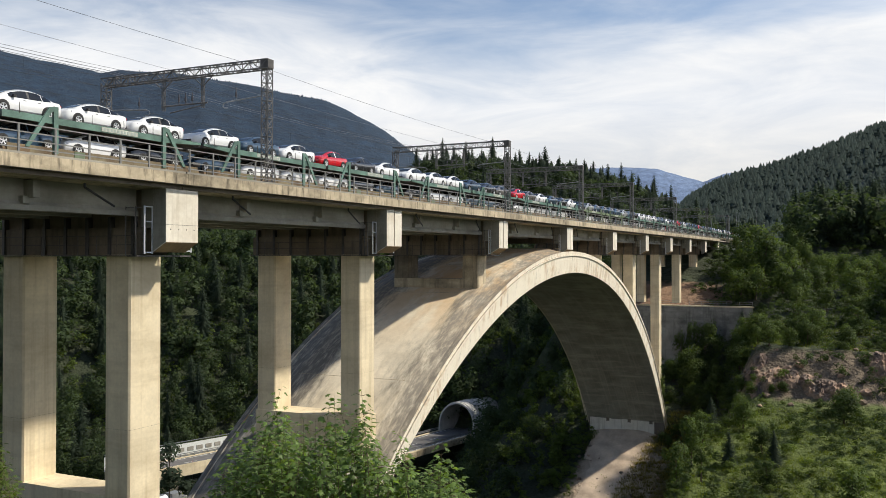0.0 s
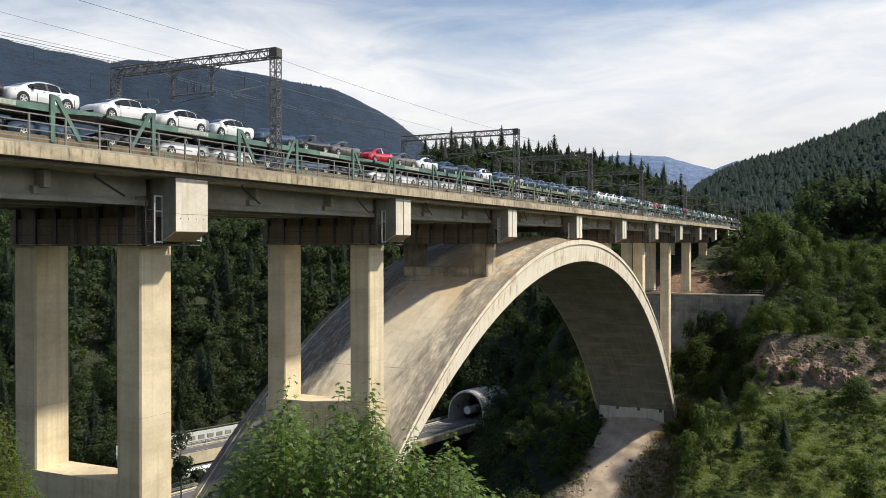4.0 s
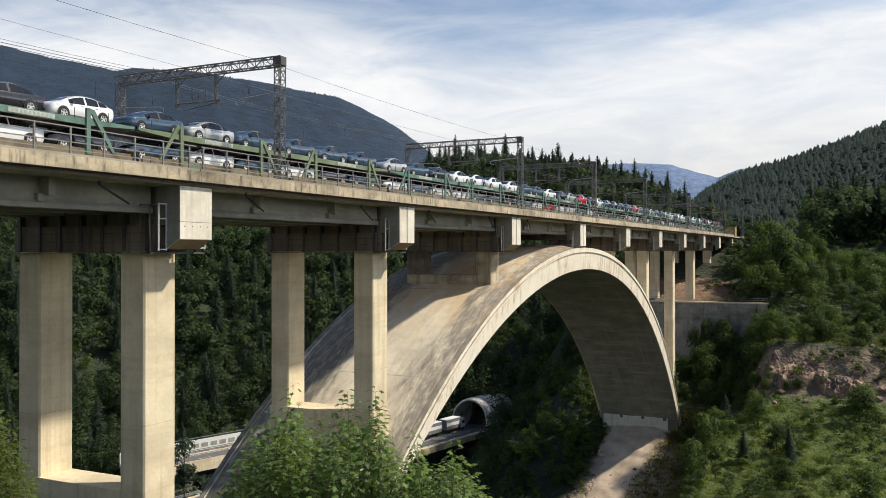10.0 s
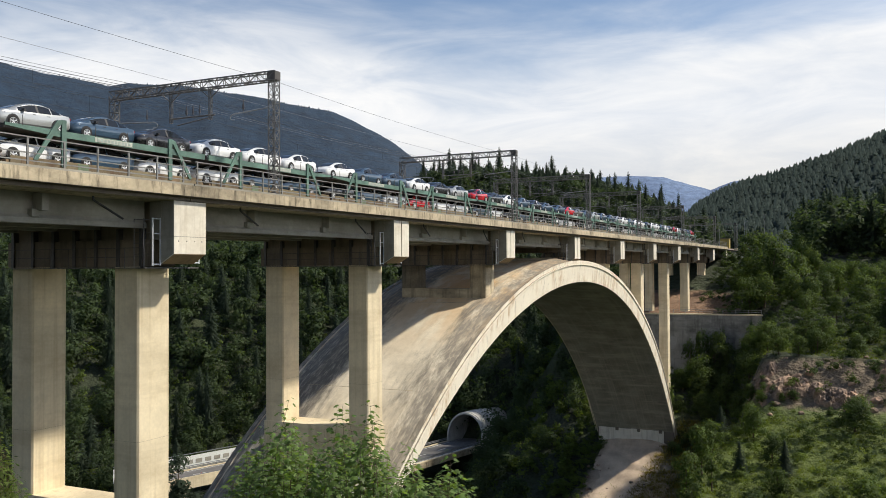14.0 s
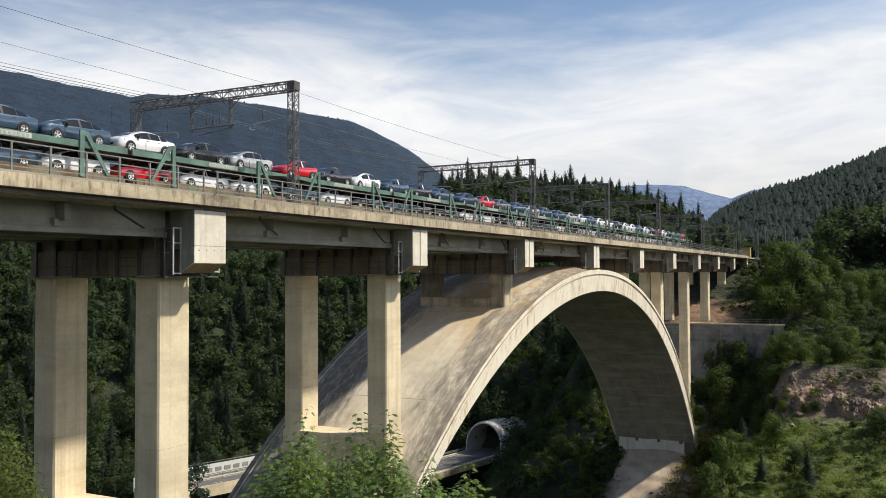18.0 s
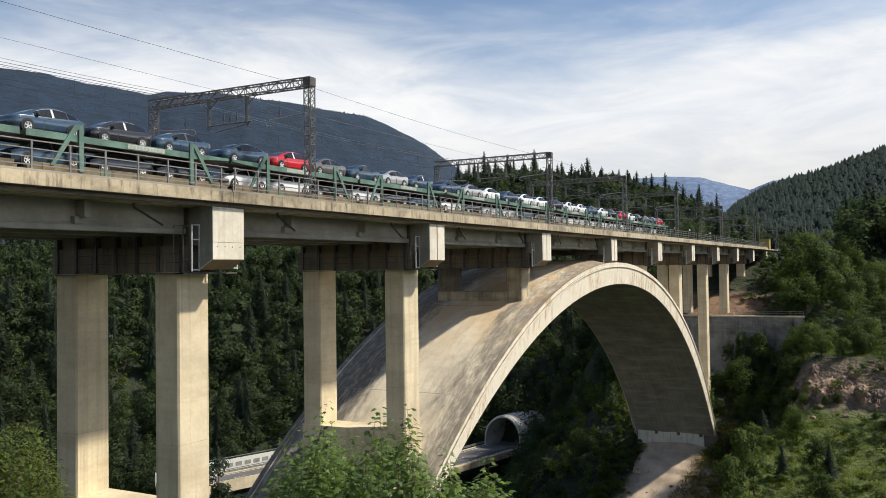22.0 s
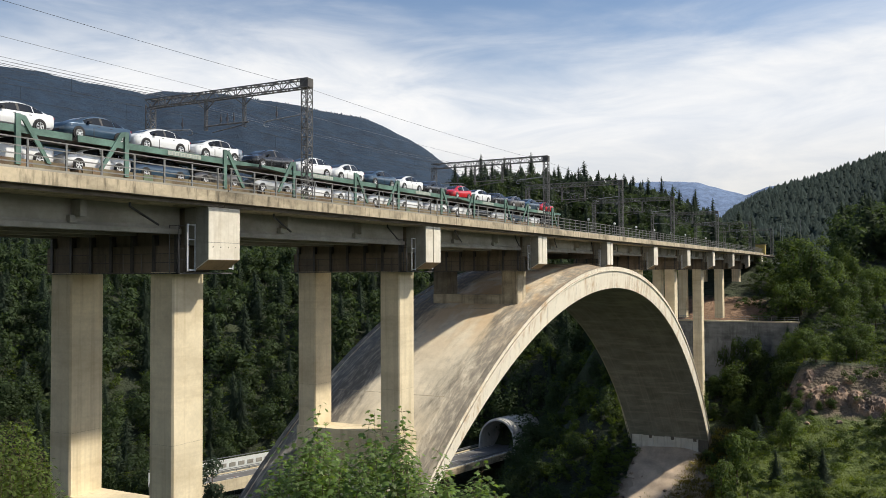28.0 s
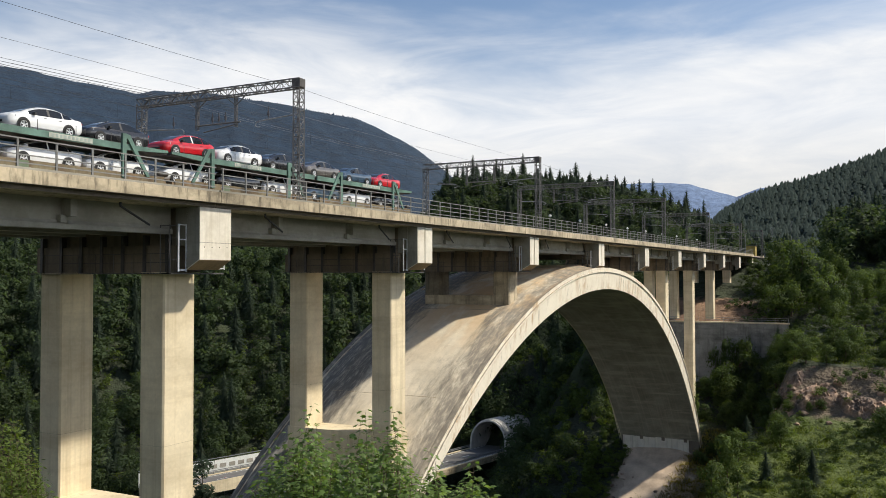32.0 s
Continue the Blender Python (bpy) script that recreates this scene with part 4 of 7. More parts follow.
def ground_material():
    """Grass and litter, bare pale scree under the arch's far foot and on the cut bank, dark woods far off with haze in
    their colour.
    """
    nt = GROUND.node_tree
    nodes, links = nt.nodes, nt.links
    b = nodes["Principled BSDF"]
    src = b.inputs["Base Color"].links[0].from_socket
    geo = nodes.new("ShaderNodeNewGeometry")
    n = nodes.new("ShaderNodeTexNoise")
    n.inputs["Scale"].default_value, n.inputs["Detail"].default_value = 0.35, 8.0
    links.new(geo.outputs["Position"], n.inputs["Vector"])
    for centre, radius, col in (((132, -42, -28), (42, 40, 22), (0.088, 0.116, 0.026)), ((160, 7, -46), (30, 9.5, 16), (0.42, 0.33, 0.24)), ((161, -36, -20), (10, 28, 5), (0.165, 0.128, 0.088)), ((216, 8, -8), (20, 16, 6), (0.21, 0.13, 0.08))):
        mp3 = nodes.new("ShaderNodeMapping")
        mp3.vector_type = "TEXTURE"
        mp3.inputs["Location"].default_value = centre
        mp3.inputs["Scale"].default_value = radius
        links.new(geo.outputs["Position"], mp3.inputs["Vector"])
        ln = nodes.new("ShaderNodeVectorMath")
        ln.operation = "LENGTH"
        links.new(mp3.outputs["Vector"], ln.inputs[0])
        ad = nodes.new("ShaderNodeMath")
        ad.operation = "MULTIPLY_ADD"
        ad.inputs[1].default_value = 0.9
        links.new(n.outputs["Fac"], ad.inputs[0])
        links.new(ln.outputs["Value"], ad.inputs[2])
        rg = nodes.new("ShaderNodeMapRange")
        rg.inputs["From Min"].default_value, rg.inputs["From Max"].default_value = 1.55, 1.25
        links.new(ad.outputs["Value"], rg.inputs["Value"])
        mx = nodes.new("ShaderNodeMix")
        mx.data_type = "RGBA"
        mx.inputs["B"].default_value = (*col, 1)
        links.new(rg.outputs["Result"], mx.inputs["Factor"])
        links.new(src, mx.inputs["A"])
        src = mx.outputs["Result"]
    # far woods and the distant range, bluish: aerial haze put into the colour
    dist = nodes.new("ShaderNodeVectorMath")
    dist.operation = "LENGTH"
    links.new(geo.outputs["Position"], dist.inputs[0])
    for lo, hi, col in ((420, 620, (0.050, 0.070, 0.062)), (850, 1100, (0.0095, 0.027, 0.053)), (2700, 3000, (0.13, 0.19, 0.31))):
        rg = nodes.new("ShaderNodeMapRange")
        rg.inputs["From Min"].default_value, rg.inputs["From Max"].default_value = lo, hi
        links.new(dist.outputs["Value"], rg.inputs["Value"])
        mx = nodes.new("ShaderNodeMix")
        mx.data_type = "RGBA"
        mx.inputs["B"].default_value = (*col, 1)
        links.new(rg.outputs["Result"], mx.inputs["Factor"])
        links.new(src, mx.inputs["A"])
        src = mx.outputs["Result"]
    patch = nodes.new("ShaderNodeTexNoise")
    patch.inputs["Scale"].default_value, patch.inputs["Detail"].default_value, patch.inputs["Roughness"].default_value = 0.035, 9.0, 0.75
    links.new(geo.outputs["Position"], patch.inputs["Vector"])
    tone = nodes.new("ShaderNodeMapRange")
    tone.inputs["From Min"].default_value, tone.inputs["From Max"].default_value = 0.32, 0.68
    tone.inputs["To Min"].default_value, tone.inputs["To Max"].default_value = 0.55, 1.4
    links.new(patch.outputs["Fac"], tone.inputs["Value"])
    toned = nodes.new("ShaderNodeVectorMath")
    toned.operation = "SCALE"
    links.new(src, toned.inputs[0])
    links.new(tone.outputs["Result"], toned.inputs["Scale"])
    links.new(toned.outputs["Vector"], b.inputs["Base Color"])
    # canopy relief
    canopy = nodes.new("ShaderNodeTexNoise")
    canopy.inputs["Scale"].default_value, canopy.inputs["Detail"].default_value, canopy.inputs["Roughness"].default_value = 0.09, 6.0, 0.7
    links.new(geo.outputs["Position"], canopy.inputs["Vector"])
    bp = nodes.new("ShaderNodeBump")
    bp.inputs["Strength"].default_value, bp.inputs["Distance"].default_value = 0.55, 9.0
    links.new(canopy.outputs["Fac"], bp.inputs["Height"])
    links.new(bp.outputs["Normal"], b.inputs["Normal"])


ground_material()


def build_ground():
    azs = np.concatenate([np.arange(-180, -12, 6.0), np.arange(-12, 62, 0.25), np.arange(62, 180, 6.0), [180.0]])
    rs = np.concatenate([[0.0], np.geomspace(1.2, 60, 60), np.linspace(62, 330, 150), np.geomspace(334, 4700, 110)])
    A, R = np.meshgrid(np.radians(azs), rs)
    X, Y = EYE.x + R * np.cos(A), EYE.y + R * np.sin(A)
    Z = land(X, Y)
    n, m = len(azs), len(rs)
    verts = np.stack([X, Y, Z], -1).reshape(-1, 3)
    i, j = np.meshgrid(np.arange(m - 1), np.arange(n - 1), indexing="ij")
    a = (i * n + j).ravel()
    faces = np.stack([a, a + n, a + n + 1, a + 1], -1)
    me = bpy.data.meshes.new("ground")
    me.from_pydata(verts.tolist(), [], faces.tolist())
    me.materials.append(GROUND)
    me.polygons.foreach_set("use_smooth", [True] * len(me.polygons))
    me.update()
    tagged(new("ground", me), "steep grassy gorge banks and wooded hills", "ground", kind="structure")


build_ground()


# ---- woods ----
SPRUCE = leafy("spruce_needles", (0.050, 0.072, 0.046), 0.10, 0.45, 0.8, (1.1, 1.15, 0.85))
# far and hill spruces carry aerial haze in their base colour
SPRUCE_FAR = leafy("hazed_far_spruce", (0.0095, 0.027, 0.053), 0.14, 0.02, 1.0)
SPRUCE_HILL = leafy("hazed_hill_spruce", (0.084, 0.116, 0.106), 0.08, 0.60, 0.9, (1.05, 1.08, 1.0))
BROAD = leafy("broad_leaves", (0.066, 0.098, 0.036), 0.25, 0.48)
WOOD_LEAVES = leafy("woodland_leaves", (0.058, 0.086, 0.038), 0.15, 0.48, 0.7, (1.15, 1.2, 0.7))
# lightened copy of the broad leaves, light put into the colour
BROAD_LIT = leafy("lit_broad_leaves", (0.105, 0.146, 0.034), 0.25, 0.45)
MAPLE = leafy("maple_leaves", (0.150, 0.222, 0.068), 0.45, 0.48, 0.45)
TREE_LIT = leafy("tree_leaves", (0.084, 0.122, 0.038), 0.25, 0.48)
GRASS = leafy("meadow_grass", (0.125, 0.160, 0.032), 0.25, 0.4)
DRY_GRASS = leafy("dry_grass", (0.30, 0.25, 0.10), 0.25, 0.4)
BARK = mat("bark", (0.10, 0.075, 0.05), 0.95, 0.0, 0.4, 1.5, 9, 0.5)
TWIG = mat("green_brown_twigs", (0.12, 0.09, 0.045), 0.8, 0.0, 0.3, 3, 20, 0.2)


def quick_mesh(name, verts, faces, material, normals=None):
    """A mesh from arrays: verts (n, 3), faces (m, k) of equal size; normals: one for each vertex, for the soft rounding of a crown."""
    me = bpy.data.meshes.new(name)
    m, k = faces.shape
    me.vertices.add(len(verts))
    me.vertices.foreach_set("co", np.ascontiguousarray(verts, dtype=np.float32).ravel())
    me.loops.add(m * k)
    me.loops.foreach_set("vertex_index", np.ascontiguousarray(faces, dtype=np.int32).ravel())
    me.polygons.add(m)
    me.polygons.foreach_set("loop_start", np.arange(0, m * k, k, dtype=np.int32))
    me.materials.append(material)
    if normals is not None:
        me.polygons.foreach_set("use_smooth", [True] * m)
        at = me.attributes.new("custom_normal", "FLOAT_VECTOR", "POINT")
        at.data.foreach_set("vector", np.ascontiguousarray(normals, dtype=np.float32).ravel())
    me.update(calc_edges=True)
    return me


def faced(verts, faces, normals):
    """Turns each leaf spray so that its front is the side of the given normals."""
    a, b, c = verts[faces[:, 0]], verts[faces[:, 1]], verts[faces[:, 2]]
    wrong = (np.cross(b - a, c - a) * normals[faces[:, 0]]).sum(1) < 0
    faces = faces.copy()
    faces[wrong] = faces[wrong][:, ::-1]
    return verts, faces, normals


def scatter(verts, faces, places, sizes, turns, widths=None, normals=None):
    """Copies of a small shape at many places, as arrays."""
    n = len(places)
    c, s = np.cos(turns)[:, None], np.sin(turns)[:, None]
    w = sizes if widths is None else widths
    x = (verts[None, :, 0] * c - verts[None, :, 1] * s) * w[:, None] + places[:, 0:1]
    y = (verts[None, :, 0] * s + verts[None, :, 1] * c) * w[:, None] + places[:, 1:2]
    z = verts[None, :, 2] * sizes[:, None] + places[:, 2:3]
    v = np.stack([x, y, z], -1).reshape(-1, 3)
    f = (faces[None] + (np.arange(n) * len(verts))[:, None, None]).reshape(-1, faces.shape[1])
    if normals is None:
        return v, f, None
    nx = normals[None, :, 0] * c - normals[None, :, 1] * s
    ny = normals[None, :, 0] * s + normals[None, :, 1] * c
    nz = np.broadcast_to(normals[None, :, 2], nx.shape)
    return v, f, np.stack([nx, ny, nz], -1).reshape(-1, 3)


def spruce_shape(rng, boughs=120, sprays=180, base=0.19, card=0.016, lift=0.0, bare=0.10):
    """A spruce of unit height: drooping ridged boughs set round a stem on a slim dark core, with needle sprays hanging at their ends."""
    vs, fs, ns = [], [], []

    def tri(p, n):
        k = len(vs)
        vs.extend(p)
        ns.extend(n)
        fs.append((k, k + 1, k + 2))

    def out(a, up, spread=0.16):
        v = Vector((math.cos(a) + rng.uniform(-spread, spread), math.sin(a) + rng.uniform(-spread, spread), up + lift + rng.uniform(-spread, spread)))
        return tuple(v.normalized())

    def reach(u):
        return base * (1 - u) ** 0.66 + 0.006
    for i in range(5):
        a0, a1 = math.tau * i / 5, math.tau * (i + 1) / 5
        q = base * 0.42
        tri([(q * math.cos(a0), q * math.sin(a0), bare), (q * math.cos(a1), q * math.sin(a1), bare), (0, 0, 0.97)], [out(a0, 0.3, 0), out(a1, 0.3, 0), out(a0, 0.5, 0)])
    lean = [rng.uniform(0.75, 1.15) for _ in range(5)]
    ph = rng.uniform(0, 6.28)
    for k in range(boughs):
        u = 1 - ((k + 0.5) / boughs) ** 0.82
        a = ph + 2.39996 * k + rng.uniform(-0.3, 0.3)
        q = reach(u) * rng.uniform(0.65, 1.2) * lean[int(a / math.tau * 5) % 5]
        z = bare + 0.05 + (0.95 - bare) * u + rng.uniform(-0.015, 0.015)
        ca, sa = math.cos(a), math.sin(a)
        w, drop = 0.075 * q + 0.005, rng.uniform(0.25, 0.5) * q
        root, tip = (0, 0, z + 0.02), (q * ca, q * sa, z - drop)
        m, zm = 0.55 * q, z - 0.35 * drop - 0.4 * w
        one, two = (m * ca - w * sa, m * sa + w * ca, zm), (m * ca + w * sa, m * sa - w * ca, zm)
        n0, n1 = out(a, 0.75), out(a, 0.40)
        tri([root, tip, one], [n0, n1, out(a + 0.5, 0.45)])
        tri([root, two, tip], [n0, out(a - 0.5, 0.45), n1])
    for k in range(sprays):
        u = 1 - rng.random() ** 0.65
        a = rng.uniform(0, math.tau)
        q = reach(u) * rng.uniform(0.5, 1.1)
        z = bare + 0.02 + (0.95 - bare) * u - 0.3 * q + rng.uniform(-0.02, 0.02)
        ca, sa = math.cos(a), math.sin(a)
        L, w = card * rng.uniform(0.7, 1.5), card * rng.uniform(0.35, 0.7)
        n = out(a, 0.5, 0.3)
        tri([(q * ca - w * sa, q * sa + w * ca, z + 0.4 * L), ((q + L) * ca, (q + L) * sa, z - 0.7 * L), (q * ca + w * sa, q * sa - w * ca, z + 0.4 * L)], [n] * 3)
    return faced(np.array(vs), np.array(fs), np.array(ns))


def cone_shape(rng, wide=1.0, sides=7, lift=0.8, skirts=3, rag=0.05):
    """A far-off conifer: ragged skirts, one above the other, with softly rounded shading."""
    vs, fs, ns = [], [], []
    for t in range(skirts):
        u = t / skirts
        z0, z1, r = 0.97 * u, min(1.0, u + 1.75 / skirts), 0.20 * (1 - u) ** 0.75
        ph = rng.uniform(0, 6.28)
        q = [wide * r * rng.uniform(0.65, 1.25) for _ in range(sides)]
        d = [rng.uniform(-rag, rag) for _ in range(sides)]
        for k in range(sides):
            j = len(vs)
            for i in (k, (k + 1) % sides):
                a = ph + math.tau * i / sides
                vs.append((q[i] * math.cos(a), q[i] * math.sin(a), z0 + d[i]))
                ns.append(tuple(Vector((math.cos(a), math.sin(a), lift)).normalized()))
            a = ph + math.tau * (k + 0.5) / sides
            vs.append((0, 0, z1))
            ns.append(tuple(Vector((0.5 * math.cos(a), 0.5 * math.sin(a), lift + 0.4)).normalized()))
            fs.append((j, j + 1, j + 2))
    return faced(np.array(vs), np.array(fs), np.array(ns))


def crown_shape(rng, leaves=420, size=0.055, blobs=11, flat=1.0, base=0.25, jitter=0.40, hull=1, lift=0.35, solid=(0.30, 0.52)):
    """A broad-leaved crown in a unit height: leaf sprays over several rounded masses of foliage, with an uneven outline and gaps."""
    vs, fs, ns = [], [], []
    centres = []
    for b in range(blobs):
        a, q = rng.uniform(0, 6.28), rng.uniform(0.0, 0.30)
        z = base + (1 - base) * (0.15 + 0.75 * rng.random())
        lim = 0.36 * math.sin(math.pi * min(1, max(0.08, (z - base) / (1.02 - base)))) ** 0.6
        centres.append((min(q, lim) * math.cos(a), min(q, lim) * math.sin(a), z, rng.uniform(0.11, 0.21)))

    def soft(p, d):
        n = d * 0.75 + Vector((p.x, p.y, (p.z - 0.5) * 0.8)) * 1.4 + Vector((rng.uniform(-jitter, jitter), rng.uniform(-jitter, jitter), lift + rng.uniform(-jitter, jitter)))
        return tuple(n.normalized())
    if hull:
        bm = bmesh.new()
        bmesh.ops.create_icosphere(bm, subdivisions=hull, radius=1.0)
        ball = [v.co.copy() for v in bm.verts]
        tris = [[v.index for v in f.verts] for f in bm.faces]
        bm.free()
        for cx, cy, cz, r in centres:
            j = len(vs)
            for d in ball:
                p = Vector((cx, cy, cz)) + Vector((d.x, d.y, d.z * flat)) * r * rng.uniform(*solid)
                vs.append(tuple(p))
                ns.append(soft(p, d))
            fs += [(j + a, j + b, j + c) for a, b, c in tris]
    for k in range(leaves):
        cx, cy, cz, r = centres[k % blobs]
        u, t = rng.uniform(-0.75, 1), rng.uniform(0, 6.28)
        w = math.sqrt(1 - u * u)
        rr = r * rng.uniform(0.55, 1.14)
        d = Vector((w * math.cos(t), w * math.sin(t), u))
        p = Vector((cx + rr * d.x, cy + rr * d.y, cz + rr * u * flat))
        nrm = d + Vector((rng.uniform(-0.5, 0.5), rng.uniform(-0.5, 0.5), 0.35 + rng.uniform(-0.5, 0.5)))
        nrm.normalize()
        e = nrm.orthogonal().normalized()
        e.rotate(Matrix.Rotation(rng.uniform(0, 6.28), 3, nrm))
        f = nrm.cross(e)
        s1, s2 = size * rng.uniform(0.7, 1.4), size * rng.uniform(0.5, 0.9)
        ns += [soft(p, d)] * 3
        j = len(vs)
        vs += [tuple(p - e * s1 * 0.7 + f * s2), tuple(p - e * s1 * 0.7 - f * s2), tuple(p + e * s1)]
        fs.append((j, j + 1, j + 2))
    return faced(np.array(vs), np.array(fs), np.array(ns))


def polar_spots(rng, az0, az1, r0, r1, gap, jitter=0.45):
    """Jittered places over a fan seen from the stand."""
    out = []
    r = r0
    while r < r1:
        step = math.degrees(gap / r)
        a = az0 + rng.uniform(0, step)
        while a < az1:
            rr = r + rng.uniform(-jitter, jitter) * gap
            aa = radians(a + rng.uniform(-jitter, jitter) * step)
            out.append((EYE.x + rr * math.cos(aa), EYE.y + rr * math.sin(aa)))
            a += step
        r += gap * 0.9
    return np.array(out)


def clear_of_works(p):
    """True where no bridge, road or tunnel stands."""
    x, y = p[:, 0], p[:, 1]
    bridge = (y > -4.5) & (y < 18.6) & (x > -60) & (x < 352)
    scree = (np.abs(x - 166) < 18) & (y > -4) & (y < 19)
    road_a = (x > 120) & (x < 227) & (np.abs(y - (66.5 - 0.19 * (x - 219))) < 8.5)
    across = y - (118.0 - 0.27 * (x - 176))
    road_b = (x > 60) & (x < 232) & (across > -14) & (across < 6)
    sight = (x > 196) & (x < 223) & (y > 53) & (y < 70)
    return ~(bridge | scree | road_a | road_b | sight)


def stuff(name, label, category, shapes, spots, sizes, material, seed, widths=(0.85, 1.2), sink=0.3):
    rng = np.random.RandomState(seed)
    pick = rng.randint(0, len(shapes), len(spots))
    z = land(spots[:, 0], spots[:, 1])
    places = np.column_stack([spots, z - sink])
    vv, ff, nn, base = [], [], [], 0
    for i, (v, f, n) in enumerate(shapes):
        sel = pick == i
        if not sel.any():
            continue
        sz = rng.uniform(sizes[0], sizes[1], sel.sum())
        a, b, c = scatter(v, f, places[sel], sz, rng.uniform(0, 6.28, sel.sum()), sz * rng.uniform(widths[0], widths[1], sel.sum()), n)
        vv.append(a)
        ff.append(b + base)
        nn.append(c)
        base += len(a)
    me = quick_mesh(name, np.concatenate(vv), np.concatenate(ff), material, None if nn[0] is None else np.concatenate(nn))
    return tagged(new(name, me), label, category, kind="stuff")


def far_off(p):
    return np.hypot(p[:, 0] - EYE.x, p[:, 1] - EYE.y)


def build_woods():
    rng = random.Random(4)
    spruces = [spruce_shape(rng, 210, 260, 0.180 + 0.012 * (k % 3), 0.018) for k in range(6)]
    cones = [cone_shape(rng) for _ in range(6)]
    far_mix = [crown_shape(rng, 50, 0.050, 4, 1.0, 0.0, 0.12, 1, 1.6, (0.6, 0.85)) for _ in range(1)] + [cone_shape(rng, 1.5, 8, 1.9, 4) for _ in range(5)]
    full = [cone_shape(rng, 1.0, 9, 0.6, 8, 0.035) for _ in range(7)]
    fine = [crown_shape(rng, 820, 0.029, 14, 1.0, 0.10, 0.25, 0) for _ in range(5)]
    crowns = [crown_shape(rng, 280, 0.050, 11, 1.0, 0.08, 0.25, 0) for _ in range(5)]
    scrub = [crown_shape(rng, 120, 0.065, 6, 0.9, 0.05, 0.3, 0) for _ in range(5)]
    # the slope behind the bridge
    p = polar_spots(rng, 8, 57, 236, 450, 12.5)
    p = p[clear_of_works(p)]
    stuff("spruce_wood", "dense dark spruce wood on the slope behind the viaduct", "forest", spruces, p, (10, 21), SPRUCE, 1, (1.0, 1.5))
    p = polar_spots(rng, 8, 57, 222, 420, 7.6)
    p = p[clear_of_works(p)]
    stuff("mixed_wood", "broad-leaved trees mixed into the spruce wood", "forest", fine, p[far_off(p) < 275], (7, 14), WOOD_LEAVES, 2)
    stuff("upper_wood", "broad-leaved trees higher up the wooded slope", "forest", crowns, p[far_off(p) >= 275], (7, 15), WOOD_LEAVES, 22)
    # gorge sides behind the arch and between the roads
    p = polar_spots(rng, 7, 56, 95, 226, 7.0)
    p = p[clear_of_works(p) & (p[:, 1] > 20)]
    stuff("gorge_trees", "leafy trees on the sides of the gorge", "forest", fine, p[p[:, 1] > 22], (5, 9), WOOD_LEAVES, 3)
    # scrub and slope bushes use the lightened leaves to brighten the shaded gorge
    q = polar_spots(rng, 7, 58, 60, 300, 4.4)
    q = q[clear_of_works(q) & (q[:, 1] > 18.7)]
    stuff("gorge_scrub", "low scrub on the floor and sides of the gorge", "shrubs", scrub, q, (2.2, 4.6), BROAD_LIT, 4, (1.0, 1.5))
    q = polar_spots(rng, 12, 21, 178, 270, 3.6)
    q = q[clear_of_works(q) & (q[:, 1] > 19.5)]
    stuff("slope_bushes", "dense bushes on the slope behind the arch footing, in lightened leaves", "shrubs", [crown_shape(rng, 170, 0.055, 7, 0.9, 0.05, 0.3, 0) for _ in range(4)], q, (3.0, 5.5), BROAD_LIT, 24, (1.0, 1.4))
    # right: dark spruce shoulder and the hill
    p = polar_spots(rng, -6, 2.6, 268, 420, 7.5)
    p = p[clear_of_works(p) & (p[:, 1] < 0)]
    stuff("spruce_shoulder", "dark spruce wood above the far bank", "forest", spruces, p, (13, 21), SPRUCE, 5, (1.0, 1.5))
    p = polar_spots(rng, -6, 2.6, 262, 420, 8.0)
    p = p[clear_of_works(p) & (p[:, 1] < 0)]
    stuff("shoulder_broadleaves", "broad-leaved trees among the spruces above the far bank", "forest", crowns, p, (10, 17), WOOD_LEAVES, 25, (0.9, 1.3))
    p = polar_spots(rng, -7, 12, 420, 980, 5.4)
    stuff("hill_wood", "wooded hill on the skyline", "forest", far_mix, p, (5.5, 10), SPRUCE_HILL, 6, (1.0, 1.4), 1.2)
    p = polar_spots(rng, 5, 30, 430, 500, 5.0)
    stuff("ridge_wood", "spruce tops along the ridge", "forest", full, p, (8, 13.5), SPRUCE, 7, (1.2, 1.7))
    p = polar_spots(rng, 5, 30, 424, 480, 6.4)
    stuff("ridge_broadleaves", "rounded broad-leaved crowns among the spruces of the ridge", "forest", crowns, p, (7, 11), SPRUCE, 17, (1.1, 1.6))
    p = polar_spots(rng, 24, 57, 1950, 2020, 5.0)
    stuff("mountain_wood", "dark forest covering the far mountain, haze-blue in colour", "forest", cones, p, (5, 10.5), SPRUCE_FAR, 8, (1.5, 2.4), 1.0)


build_woods()


# ---- far bank: trees, rocks, wall ----
PINE, PINE_TOP = (91.7, 51.3), -25.6


